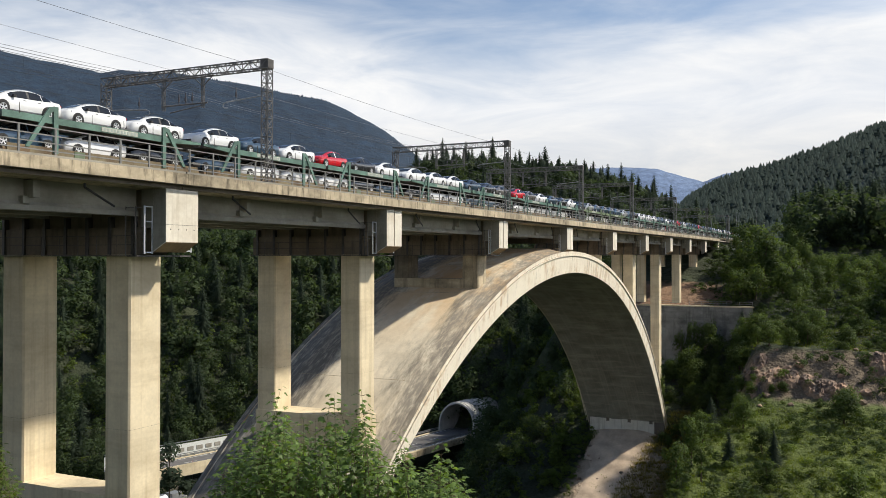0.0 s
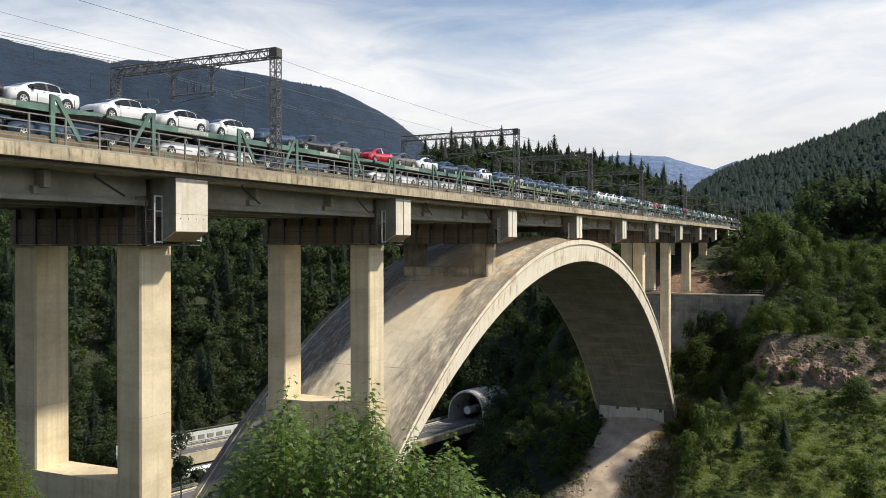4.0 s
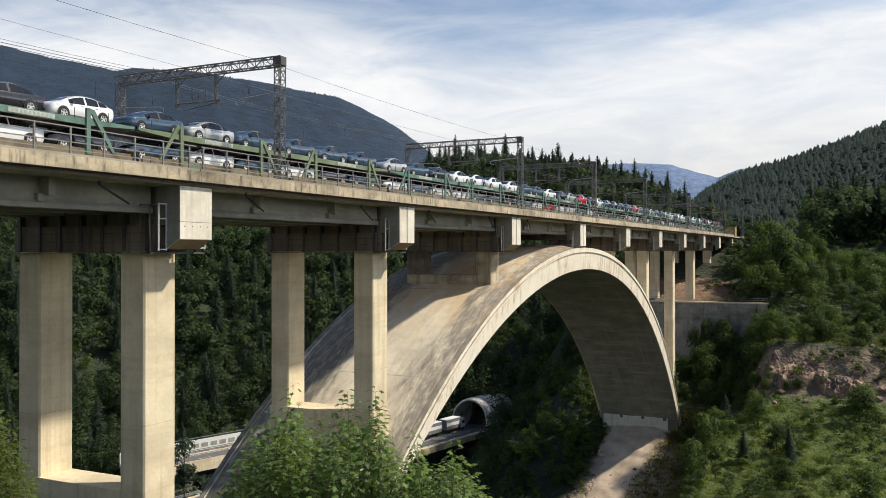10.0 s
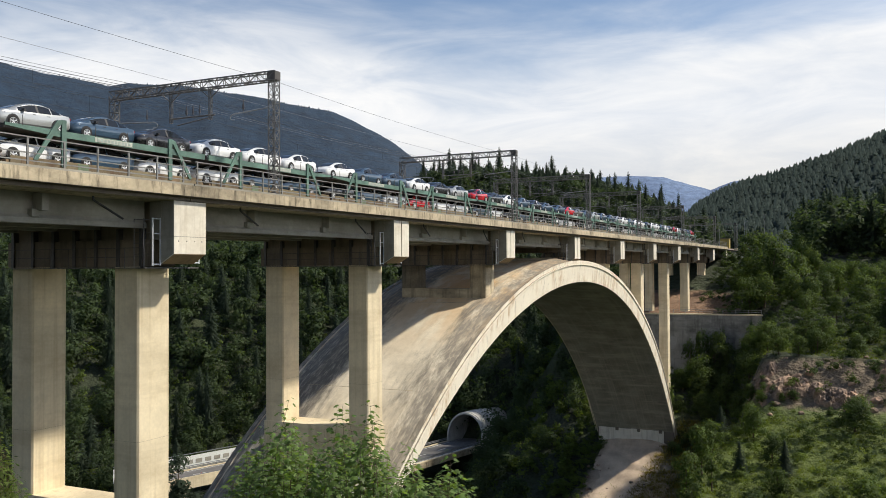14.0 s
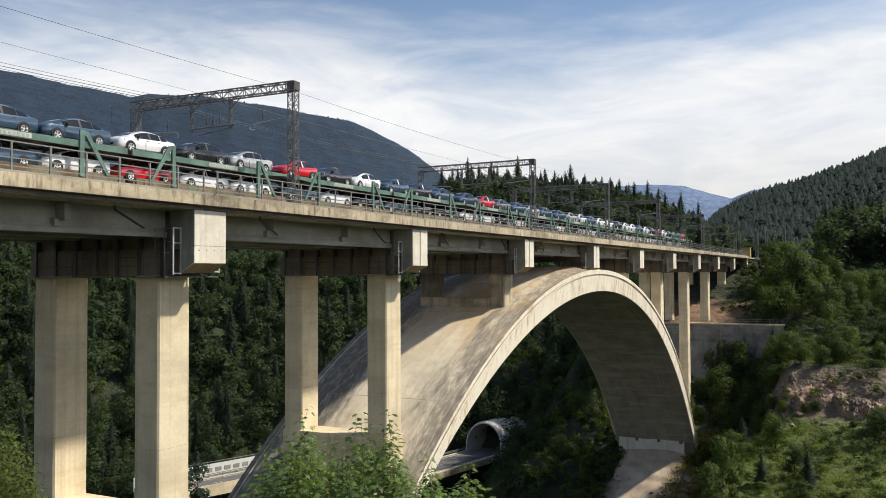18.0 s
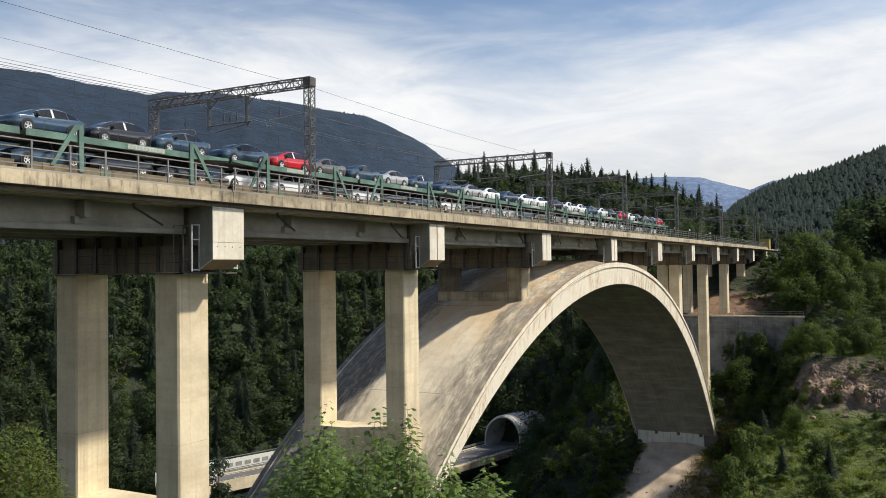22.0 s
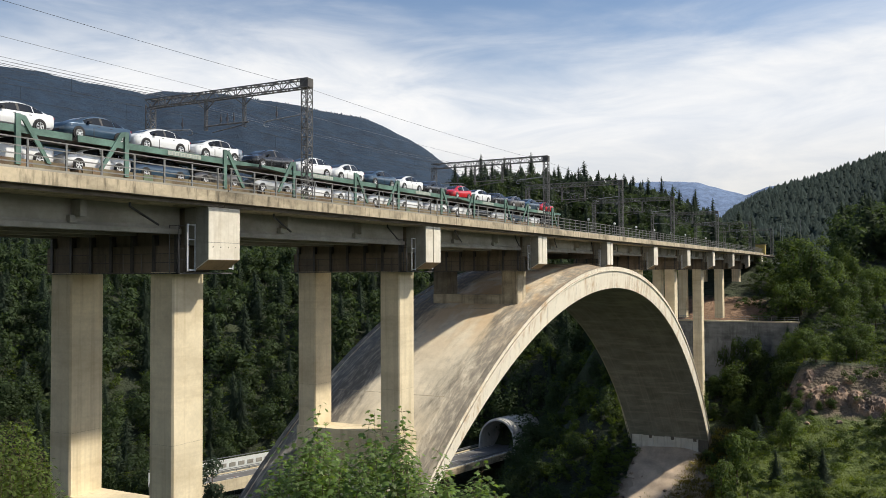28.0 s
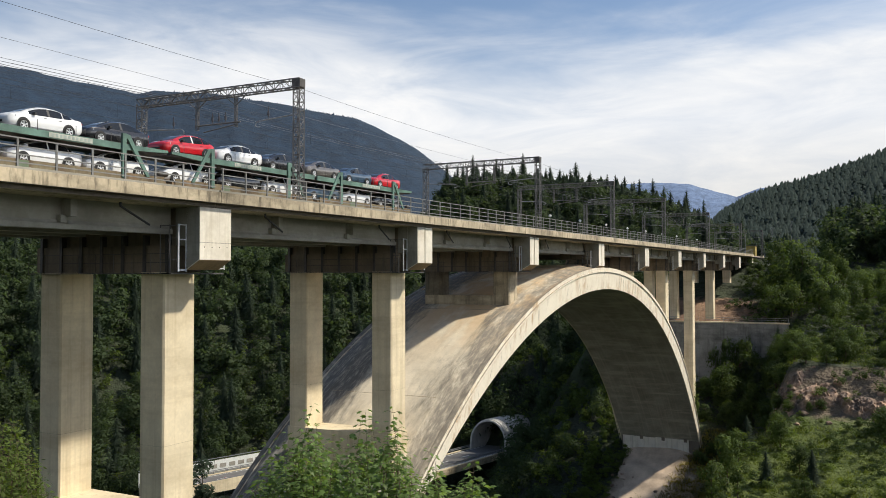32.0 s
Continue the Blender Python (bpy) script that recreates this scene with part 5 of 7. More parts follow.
def build_trees():
    rng = random.Random(11)
    protos = []
    for k, (m, n) in enumerate(((TREE_LIT, 1700), (BROAD, 1900), (TREE_LIT, 1700), (BROAD, 1800), (TREE_LIT, 1700))):
        v, f, soft = crown_shape(rng, n, 0.028, 24, 0.95, 0.08, 0.4, 0)
        tree = thing("broadleaf_tree", "bushy broad-leaved tree on the grassy far bank", "tree", "trees of the far bank")
        s = Solid()
        s.bar((0, 0, -0.06), (0.01, 0.0, 0.35), 0.026, 7, 0.018).bar((0.01, 0, 0.35), (0.0, 0.02, 0.7), 0.018, 6, 0.008)
        for q in range(6):
            a = rng.uniform(0, 6.28)
            z = 0.25 + 0.07 * q
            s.bar((0.005, 0.0, z), (0.2 * math.cos(a), 0.2 * math.sin(a), z + 0.16), 0.010, 5, 0.003)
        part("trunk", s, tree, material=BARK)
        part("crown", quick_mesh("crown", v, f, m, soft), tree)
        protos.append(tree)
    spots = []
    for az0, az1, r0, r1, gap, h0, h1 in ((-5, 5.0, 176, 222, 8.5, 5, 13), (-5, 9.6, 224, 266, 8.5, 6, 17), (-5, 1.0, 120, 150, 14, 4, 7),
                                          (6.0, 10.6, 140, 170, 6.0, 3.0, 6.0), (-5, 7, 105, 150, 16, 3.0, 5.0), (5.8, 10.0, 178, 214, 6.5, 4.5, 9.5)):
        for x, y in polar_spots(rng, az0, az1, r0, r1, gap):
            if y > -4.5 and not (x > 222 and y < -2) and not (186 < x < 204 and y < 5):
                continue
            az = math.degrees(math.atan2(y - EYE.y, x - EYE.x))
            room = math.hypot(x - EYE.x, y - EYE.y) * float(np.interp(az, [-5, 1.9, 2.4, 3.9, 5.5, 7.5, 10.7], [0.012, 0.006, 0.033, 0.044, 0.040, 0.012, -0.012])) - float(land(x, y))
            h = min(rng.uniform(h0, h1), room * rng.uniform(0.88, 1.0))
            if 165 < x < 202 and -36 < y < -13:
                h = min(h, 6.0)
            if h > 2.5:
                spots.append((x, y, h))
    spots += [(178.0, 0.4, 2.4), (177.0, -1.2, 2.8), (179.5, -2.0, 3.2), (181.0, -3.5, 3.4)]
    for _ in range(22):
        spots.append((rng.uniform(188, 205), rng.uniform(-15, 3), rng.uniform(3.5, 6.5)))
    for _ in range(16):
        spots.append((rng.uniform(166, 178), rng.uniform(-38, -12), rng.uniform(3.0, 5.5)))
    for _ in range(14):
        spots.append((rng.uniform(150, 160), rng.uniform(-34, -9), rng.uniform(1.6, 2.6)))
    for i, (x, y, h) in enumerate(spots):
        z = float(land(x, y)) - 0.2
        m = pose(x, y, z, 0, 0, rng.uniform(0, 360)) @ Matrix.Diagonal((h * rng.uniform(0.9, 1.25), h * rng.uniform(0.9, 1.25), h, 1))
        ob = protos[i] if i < len(protos) else copy_thing(protos[i % len(protos)], pose(x, y, z))
        ob.matrix_basis = m

    # a lone pine with a bare stem on the floor of the gorge
    pine = thing("pine_tree", "lone dark pine with a bare stem in the gorge", "tree")
    x, y = PINE
    z = float(land(x, y)) - 0.3
    h = PINE_TOP - z
    v, f, soft = crown_shape(rng, 1300, 0.034, 10, 0.8, 0.0, 0.4, 0)
    part("crown", quick_mesh("crown", v * np.array([9.0, 9.0, 8.0]) + np.array([0, 0, h - 8.0]), f, SPRUCE, soft), pine)
    part("trunk", Solid().bar((0, 0, 0), (0, 0, h - 1.0), 0.22, 7, 0.06), pine, material=BARK)
    pine.matrix_basis = pose(x, y, z)

    # dark spruces standing among the bushes of the bank
    first = None
    for x, y, h in ((128.5, -18.6, 5.0), (131.0, -24.4, 5.4), (140, -14.5, 6.0), (196, -9.5, 8.0), (203, -6.0, 9.0), (208, -8.0, 7.5), (200, -13.0, 8.5)):
        if first is None:
            v, f, soft = spruce_shape(rng, 260, 500, 0.21, 0.012)
            first = thing("spruce_tree", "dark green spruce standing on the far bank", "tree", "spruces of the far bank")
            part("trunk", Solid().bar((0, 0, -0.04), (0, 0, 0.9), 0.016, 6, 0.003), first, material=BARK)
            part("crown", quick_mesh("crown", v, f, SPRUCE, soft), first)
            ob = first
        else:
            ob = copy_thing(first, pose(x, y, 0))
        ob.matrix_basis = pose(x, y, float(land(x, y)) - 0.2, 0, 0, rng.uniform(0, 360)) @ Matrix.Diagonal((h * 1.6, h * 1.6, h, 1))

    # young broad-leaved trees round the footing and at the foot of the bank
    for x, y, h, w in ((188.0, 3.6, 8.5, 5.0), (202.5, 0.6, 10.5, 5.0), (203.5, -2.6, 12.5, 6.0), (204.5, -6.0, 12.5, 6.5), (199.0, 6.6, 6.0, 4.2), (121.5, -12.4, 6.5, 5.0), (127.0, -13.6, 7.0, 5.5), (122.5, -15.6, 5.5, 4.5)):
        v, f, soft = crown_shape(rng, 900, 0.034, 14, 1.0, 0.08, 0.3, 0)
        ob = thing("young_tree", "slim leafy young tree beside the arch footing" if x > 150 else "dense dark young tree at the foot of the far bank", "tree", "young trees of the far bank")
        part("trunk", Solid().bar((0, 0, -0.4), (0, 0, h * 0.8), 0.13, 7, 0.03), ob, material=BARK)
        part("crown", quick_mesh("crown", v * np.array([w, w, h * 0.9]) + np.array([0, 0, h * 0.1]), f, TREE_LIT, soft), ob)
        ob.matrix_basis = pose(x, y, float(land(x, y)), 0, 0, rng.uniform(0, 360))


build_trees()


def build_bank():
    rng = random.Random(5)
    low = [crown_shape(rng, 230, 0.042, 7, 0.8, 0.05, 0.3, 0) for _ in range(5)]
    p = polar_spots(rng, -6, 10.5, 84, 262, 2.5)
    p = p[clear_of_works(p) & (p[:, 1] < -4.5) & ~((p[:, 0] > 150) & (p[:, 0] < 170) & (p[:, 1] < -10) & (bumps(p[:, 0], p[:, 1], 3.0) < -0.25))]
    extra = np.array([(rng.uniform(186, 205.5), rng.uniform(-4.5, 19)) for _ in range(70)])
    p = np.concatenate([p, extra, np.array([(rng.uniform(224, 262), rng.uniform(-6, 1)) for _ in range(60)])])
    rs = np.random.RandomState(9)
    k = bumps(p[:, 0], p[:, 1], 11.0, 4.0) + rs.uniform(-0.5, 0.5, len(p))
    # sun and shade in the leaf colour: lightened below x 160, darker beyond
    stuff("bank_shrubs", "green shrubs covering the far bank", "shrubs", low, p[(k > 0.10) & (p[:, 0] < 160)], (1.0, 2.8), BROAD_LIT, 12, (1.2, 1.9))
    stuff("bank_thicket", "darker thicket on the far bank", "shrubs", low, p[(k < -0.20) | (p[:, 0] >= 160)], (1.4, 3.4), BROAD, 13, (1.0, 1.5))
    # tall grass in tufts
    tv, tf = [], []
    for i in range(18):
        a, l, q = rng.uniform(0, 6.28), rng.uniform(0.4, 1.0), rng.uniform(0.1, 0.9)
        c, s = math.cos(a), math.sin(a)
        j = len(tv)
        tv += [(q * c - 0.06 * s, q * s + 0.06 * c, 0), (q * c + 0.06 * s, q * s - 0.06 * c, 0), ((q + 0.3) * c, (q + 0.3) * s, l)]
        tf.append((j, j + 1, j + 2))
    tn = np.tile(np.array([[-0.3, -0.2, 0.93]]), (len(tv), 1))
    tuft = (np.array(tv), np.array(tf), tn)
    g = polar_spots(rng, -6, 10.5, 84, 190, 1.0)
    g = g[clear_of_works(g) & (g[:, 1] < -4.5) & ~((g[:, 0] > 152) & (g[:, 0] < 168))]
    stuff("bank_grass", "tall meadow grass on the far bank", "grass", [tuft], g, (0.25, 0.65), GRASS, 14, (1.2, 2.4), 0.05)
    g = polar_spots(rng, 10, 22, 140, 196, 1.6)
    g = g[(g[:, 1] > -4) & (g[:, 1] < 22) & (g[:, 0] > 140)]
    kk = bumps(g[:, 0], g[:, 1], 5.0, 1.0)
    stuff("scree_grass", "thin grass at the edges of the scree", "grass", [tuft], g[(kk > 0.55) | (g[:, 1] < 0)], (0.4, 0.9), GRASS, 15, (1.0, 1.8), 0.05)
    g = np.array([(rng.uniform(160, 186), rng.uniform(13.5, 21.5)) for _ in range(110)])
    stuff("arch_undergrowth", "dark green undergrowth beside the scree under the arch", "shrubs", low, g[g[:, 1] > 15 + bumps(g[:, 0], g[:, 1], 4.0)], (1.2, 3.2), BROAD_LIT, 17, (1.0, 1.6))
    g = np.array([(rng.uniform(160, 186), rng.uniform(-6, 6.5)) for _ in range(1500)])
    g = g[(g[:, 1] < 2.5 + 0.28 * (180 - g[:, 0]) + bumps(g[:, 0], g[:, 1], 3.0))]
    stuff("dry_grass", "dry yellowish grass beside the scree", "grass", [tuft], g, (0.4, 0.9), DRY_GRASS, 16, (1.0, 1.8), 0.05)


build_bank()


def rock_mesh(rng, sub=2):
    bm = bmesh.new()
    bmesh.ops.create_icosphere(bm, subdivisions=sub, radius=1.0)
    o = Vector((rng.uniform(0, 90), rng.uniform(0, 90), rng.uniform(0, 90)))
    for v in bm.verts:
        d = noise.noise(v.co * 1.3 + o) * 0.45 + noise.noise(v.co * 3.1 + o) * 0.22
        v.co = v.co * (1 + d)
        v.co.z *= 0.8
    me = bpy.data.meshes.new("boulder")
    bm.to_mesh(me)
    bm.free()
    me.materials.append(ROCK)
    return me


def outcrop(rng, parent, ya, yb, xa, wide):
    n, m = int(abs(yb - ya) * 5), int(wide * 4)
    vs, fs = [], []
    for i in range(n + 1):
        y = ya + (yb - ya) * i / n
        for j in range(m + 1):
            t = j / m
            x = xa + wide * t + 1.2 * math.sin(y * 0.45)
            o = Vector((x, y, 0)) * 0.16
            fade = math.sin(math.pi * t) * min(1, i / 10) * min(1, (n - i) / 10)
            lay = abs(noise.noise(Vector((x * 0.5, y * 0.12, 3.0))))
            step = (noise.noise(o) * 1.1 + noise.noise(o * 3.3) * 0.8 + abs(noise.noise(o * 7.7)) * 0.8 + abs(noise.noise(o * 17.0)) * 0.5 + noise.noise(o * 31.0) * 0.2 + lay * 0.8)
            vs.append((x - fade * (0.3 + step), y + 0.3 * noise.noise(o * 9), float(land(x, y)) - 0.45 + fade * (0.2 + step * 0.9)))
    for i in range(n):
        for j in range(m):
            a = i * (m + 1) + j
            fs.append((a, a + 1, a + m + 2, a + m + 1))
    part("outcrop", mesh_of("outcrop", vs, fs, ROCK), parent)


def build_rocks():
    rng = random.Random(21)
    # outcrops of broken rock along the cut bank, climbing away from the bridge
    ledge = thing("rock_ledge", "broken pinkish-grey rock ledge in the cut bank", "rock")
    for ya, yb, xa, wide in ((-10.5, -19.0, 154.0, 5.0), (-18.0, -27.0, 156.5, 6.0), (-26.0, -37.0, 156.5, 5.0), (-35.5, -56.0, 158.5, 8.0), (-15.0, -24.0, 162.5, 3.5)):
        outcrop(rng, ledge, ya, yb, xa, wide)
    shapes = [rock_mesh(rng) for _ in range(5)]
    for k in range(34):
        y = rng.uniform(-52, -9)
        x = rng.uniform(152.5, 168)
        r = rng.uniform(0.25, 0.8)
        ob = tagged(new("boulder", shapes[k % 5]), "rough pale boulder lying on the cut bank", "rock", "boulders of the bank")
        ob.matrix_basis = pose(x, y, float(land(x, y)) + 0.12 * r, rng.uniform(-20, 20), rng.uniform(-20, 20), rng.uniform(0, 360)) @ Matrix.Diagonal((r, r * 1.2, r, 1))
    # pale blocks beside the tunnel mouth
    for x, y, r in ((228.5, 60.4, 1.1), (228.0, 59.2, 0.8), (226.5, 57.6, 0.7), (228.8, 57.2, 0.6), (225.8, 56.6, 0.5), (229.5, 58.4, 0.9)):
        ob = tagged(new("portal_stone", shapes[int(x * 10) % 5]), "pale stone block beside the tunnel mouth", "rock", "stones beside the tunnel")
        ob.matrix_basis = pose(x, y, float(land(x, y)) + 0.4 * r, rng.uniform(-20, 20), 0, rng.uniform(0, 360)) @ Matrix.Diagonal((r, r, r, 1))
    # stones on the scree under the arch
    for k in range(70):
        x, y = rng.uniform(146, 180), rng.uniform(-1, 18)
        r = rng.uniform(0.12, 0.5)
        ob = tagged(new("scree_stone", shapes[k % 5]), "pale stone lying on the scree slope", "rock", "stones of the scree")
        ob.matrix_basis = pose(x, y, float(land(x, y)) + 0.1 * r, rng.uniform(-20, 20), 0, rng.uniform(0, 360)) @ Matrix.Diagonal((r, r, r, 1))


build_rocks()


def build_scree():
    """Smooth pale sheet of sand and grit below the footing, broken by a small ledge."""
    nx, ny = 70, 44
    vs, fs = [], []
    for i in range(nx + 1):
        x = 179.9 - 34.0 * i / nx
        wide = 1.0 + 0.05 * max(0.0, (172 - x) / 26)
        for j in range(ny + 1):
            t = j / ny * 2 - 1
            y = 8.4 + t * 7.2 * wide + 0.7 * noise.noise(Vector((x * 0.35, t, 2.0))) + 0.5 * noise.noise(Vector((x * 1.3, t * 2, 7.0)))
            ledge = -0.55 * float(smooth(172.2 + 0.8 * noise.noise(Vector((y * 0.4, 0, 0))), 171.6 + 0.8 * noise.noise(Vector((y * 0.4, 0, 0))), x))
            z = float(land(x, y)) + 0.80 - 1.1 * abs(t) ** 4 + ledge + 0.06 * noise.noise(Vector((x, y, 1.0))) + 0.03 * noise.noise(Vector((x * 4, y * 4, 1.0)))
            vs.append((x, y, z))
    for i in range(nx):
        for j in range(ny):
            a = i * (ny + 1) + j
            fs.append((a, a + 1, a + ny + 2, a + ny + 1))
    sand = mat("pale_sandy_grit", (0.58, 0.46, 0.34), 0.95, 0.0, 0.25, 0.35, 4.0, 0.35, tint=(0.40, 0.31, 0.23), world_space=True)
    tagged(new("scree_slope", mesh_of("scree_slope", vs, fs, sand, True)), "pale sandy scree slope below the arch footing", "scree", kind="structure")


build_scree()


def build_wall():
    w = thing("retaining_wall", "grey stained concrete retaining wall with a pipe railing", "wall")
    s = Solid().column(207.0, 208.2, -14.6, 16.6, -26.0, -11.25, 0.06)
    part("wall_body", s, w, material=WALL_CONC)
    s = Solid().column(206.85, 208.35, -14.8, 16.8, -11.25, -10.95, 0.04)
    part("coping", s, w, material=CONC)
    r = Solid()
    for z in (-10.45, -9.98):
        r.bar((207.6, -14.6, z), (207.6, 16.6, z), 0.03, 5)
    part("pipe_rails", r, w, material=STEEL)
    for k in range(12):
        q = Solid().bar((207.6, -14.5 + k * 2.82, -10.95), (207.6, -14.5 + k * 2.82, -9.95), 0.035, 5)
        part("rail_post", q, w, material=STEEL)


build_wall()


# ---- motorway and tunnel in the gorge ----
ROAD_Z = -49.0


def road_axes(origin):
    """Along the road towards the tunnel, and across it to the far side."""
    w = Vector((0.982, -0.19, 0)) if origin[1] < 90 else Vector((0.955, -0.297, 0))
    w.normalize()
    return w, Vector((-w.y, w.x, 0))



def on_road(s, n, z=0.0, origin=(219.0, 66.0)):
    w, across = road_axes(origin)
    p = Vector((origin[0], origin[1], ROAD_Z)) + w * s + across * n
    return Vector((p.x, p.y, p.z + z))


def road_strip(name, s0, s1, n0, n1, z0, z1, parent, material, label="", origin=(219.0, 66.0)):
    s = Solid()
    vs = [on_road(a, b, c, origin) for a in (s0, s1) for b, c in ((n0, z0), (n1, z0), (n1, z1), (n0, z1))]
    s.add(vs, [(0, 1, 2, 3), (7, 6, 5, 4), (0, 4, 5, 1), (1, 5, 6, 2), (2, 6, 7, 3), (3, 7, 4, 0)])
    return part(name, s, parent, label, material)


def build_roads():
    for origin, label, s0, s1 in (((219.0, 66.0), "motorway viaduct leading into the tunnel", -560, 6), ((178.0, 113.5), "motorway viaduct with a pale noise barrier", -29, 45)):
        far = origin[1] > 100
        lift = -2.4 if far else 0.0
        v = thing("motorway_viaduct", label, "road bridge")
        road_strip("deck", s0, s1, -5.6, 5.6, -1.5 + lift, -0.02 + lift, v, CONC_FASCIA, "", origin)
        road_strip("roadway", s0, s1, -5.0, 5.0, -0.02 + lift, 0.02 + lift, v, ASPHALT, "grey asphalt roadway", origin)
        for n in (-4.2, 4.2):
            road_strip("edge_line", s0, s1, n - 0.09, n + 0.09, 0.02 + lift, 0.026 + lift, v, WHITE_SIGN, "white edge line", origin)
        for k in range(max(0, int((s1 - s0) / 9) - 14), int((s1 - s0) / 9)):
            road_strip("lane_dash", s0 + 9 * k, s0 + 9 * k + 3.6, -0.08, 0.08, 0.02 + lift, 0.026 + lift, v, WHITE_SIGN, "white lane dash", origin)
        for n in (-5.3, 5.3):
            road_strip("kerb", s0, s1, n - 0.25, n + 0.25, -0.02 + lift, 0.22 + lift, v, CONC, "", origin)
            for z in (0.62, 0.95):
                road_strip("guard_rail", s0, s1, n - 0.05, n + 0.05, z + lift, z + 0.2 + lift, v, STEEL, "galvanised guard rail", origin)
            for k in range(max(0, int((s1 - s0) / 4) - 28), int((s1 - s0) / 4)):
                road_strip("guard_post", s0 + 4 * k, s0 + 4 * k + 0.12, n - 0.06, n + 0.06, 0.2 + lift, 1.12 + lift, v, STEEL, "", origin)
        for k in range(int((s1 - s0 - 10) / 28)):
            road_strip("road_pier", s0 + 12 + 28 * k, s0 + 14.5 + 28 * k, -3.0, 3.0, -16, -1.5 + lift, v, CONC, "", origin)
        if far:
            # pale barrier with dark square windows along the far edge
            road_strip("parapet", s0, s1, -5.85, -5.62, -1.6 + lift, 1.25 + lift, v, CONC, "cream concrete parapet", origin)
            road_strip("noise_barrier", s0, s1, 5.7, 5.9, 0.1 + lift, 3.5 + lift, v, WHITE_SIGN, "pale noise barrier panels", origin)
            road_strip("barrier_rail", s0, s1, 5.68, 5.95, 3.95 + lift, 4.1 + lift, v, STEEL, "", origin)
            for k in range(26):
                road_strip("barrier_window", s0 + 0.6 + 2.7 * k, s0 + 2.4 + 2.7 * k, 5.6, 5.7, 1.5 + lift, 2.5 + lift, v, CONC_GIRDER, "grey barrier window", origin)
    # lower service road in front of the far viaduct
    lr = thing("lower_road", "lower road with guard rails in the gorge", "road")
    o = (178.0, 109.0)
    road_strip("roadway", -270, 240, -4.0, 4.0, -9.3, -8.0, lr, ASPHALT, "", o)
    for n in (-4.2, 4.2):
        road_strip("kerb", -270, 240, n - 0.2, n + 0.2, -8.6, -7.75, lr, CONC_WHITE, "", o)
        for z in (-7.3, -7.0):
            road_strip("guard_rail", -270, 240, n - 0.05, n + 0.05, z, z + 0.18, lr, STEEL, "", o)


build_roads()


def build_tunnel():
    t = thing("tunnel_portal", "round ribbed concrete tunnel portal of the motorway", "tunnel")
    R0, R1, wall = 5.6, 6.05, 2.5

    def ring(s, r, lean):
        pts = []
        for k in range(25):
            a = math.pi * k / 24
            n, z = -0.8 - r * math.cos(a), wall + r * math.sin(a)
            pts.append(on_road(s + lean * z, n, z))
        return [on_road(s, -0.8 - r, -1.2)] + pts + [on_road(s, r - 0.8, -1.2)]
    s = Solid()
    n = 27
    rings = [ring(0, R1, 0.12), ring(9, R1, 0.12), ring(9, R0, 0.12), ring(0, R0, 0.12)]
    vs = [p for r in rings for p in r]
    fs = []
    for q in range(4):
        a, b = q * n, ((q + 1) % 4) * n
        for k in range(n - 1):
            fs.append((a + k, a + k + 1, b + k + 1, b + k))
    part("portal_ring", s.add(vs, fs), t, material=PORTAL)
    for k in range(4):
        rb = Solid()
        o, i = ring(0.6 + 2.6 * k, R1 + 0.16, 0.12), ring(0.6 + 2.6 * k, R1 - 0.05, 0.12)
        o2, i2 = ring(1.1 + 2.6 * k, R1 + 0.16, 0.12), ring(1.1 + 2.6 * k, R1 - 0.05, 0.12)
        vs = o + o2 + i2 + i
        fs = []
        for q in range(4):
            a, b = q * n, ((q + 1) % 4) * n
            for m in range(n - 1):
                fs.append((a + m, a + m + 1, b + m + 1, b + m))
        part("rib", rb.add(vs, fs), t, material=PORTAL)
    # the dark bore, closed at its end
    b = Solid()
    r1, r2 = ring(9, R0 + 0.1, 0), ring(70, R0 + 0.1, 0)
    vs = r1 + r2
    fs = [(k, k + 1, n + k + 1, n + k) for k in range(n - 1)] + [tuple(range(n, 2 * n))]
    part("bore", b.add(vs, fs), t, "grey concrete lining of the tunnel", CONC_GIRDER)
    road_strip("tunnel_floor", -0.5, 70, -6.3, 4.7, -1.2, -0.03, t, ASPHALT)


build_tunnel()


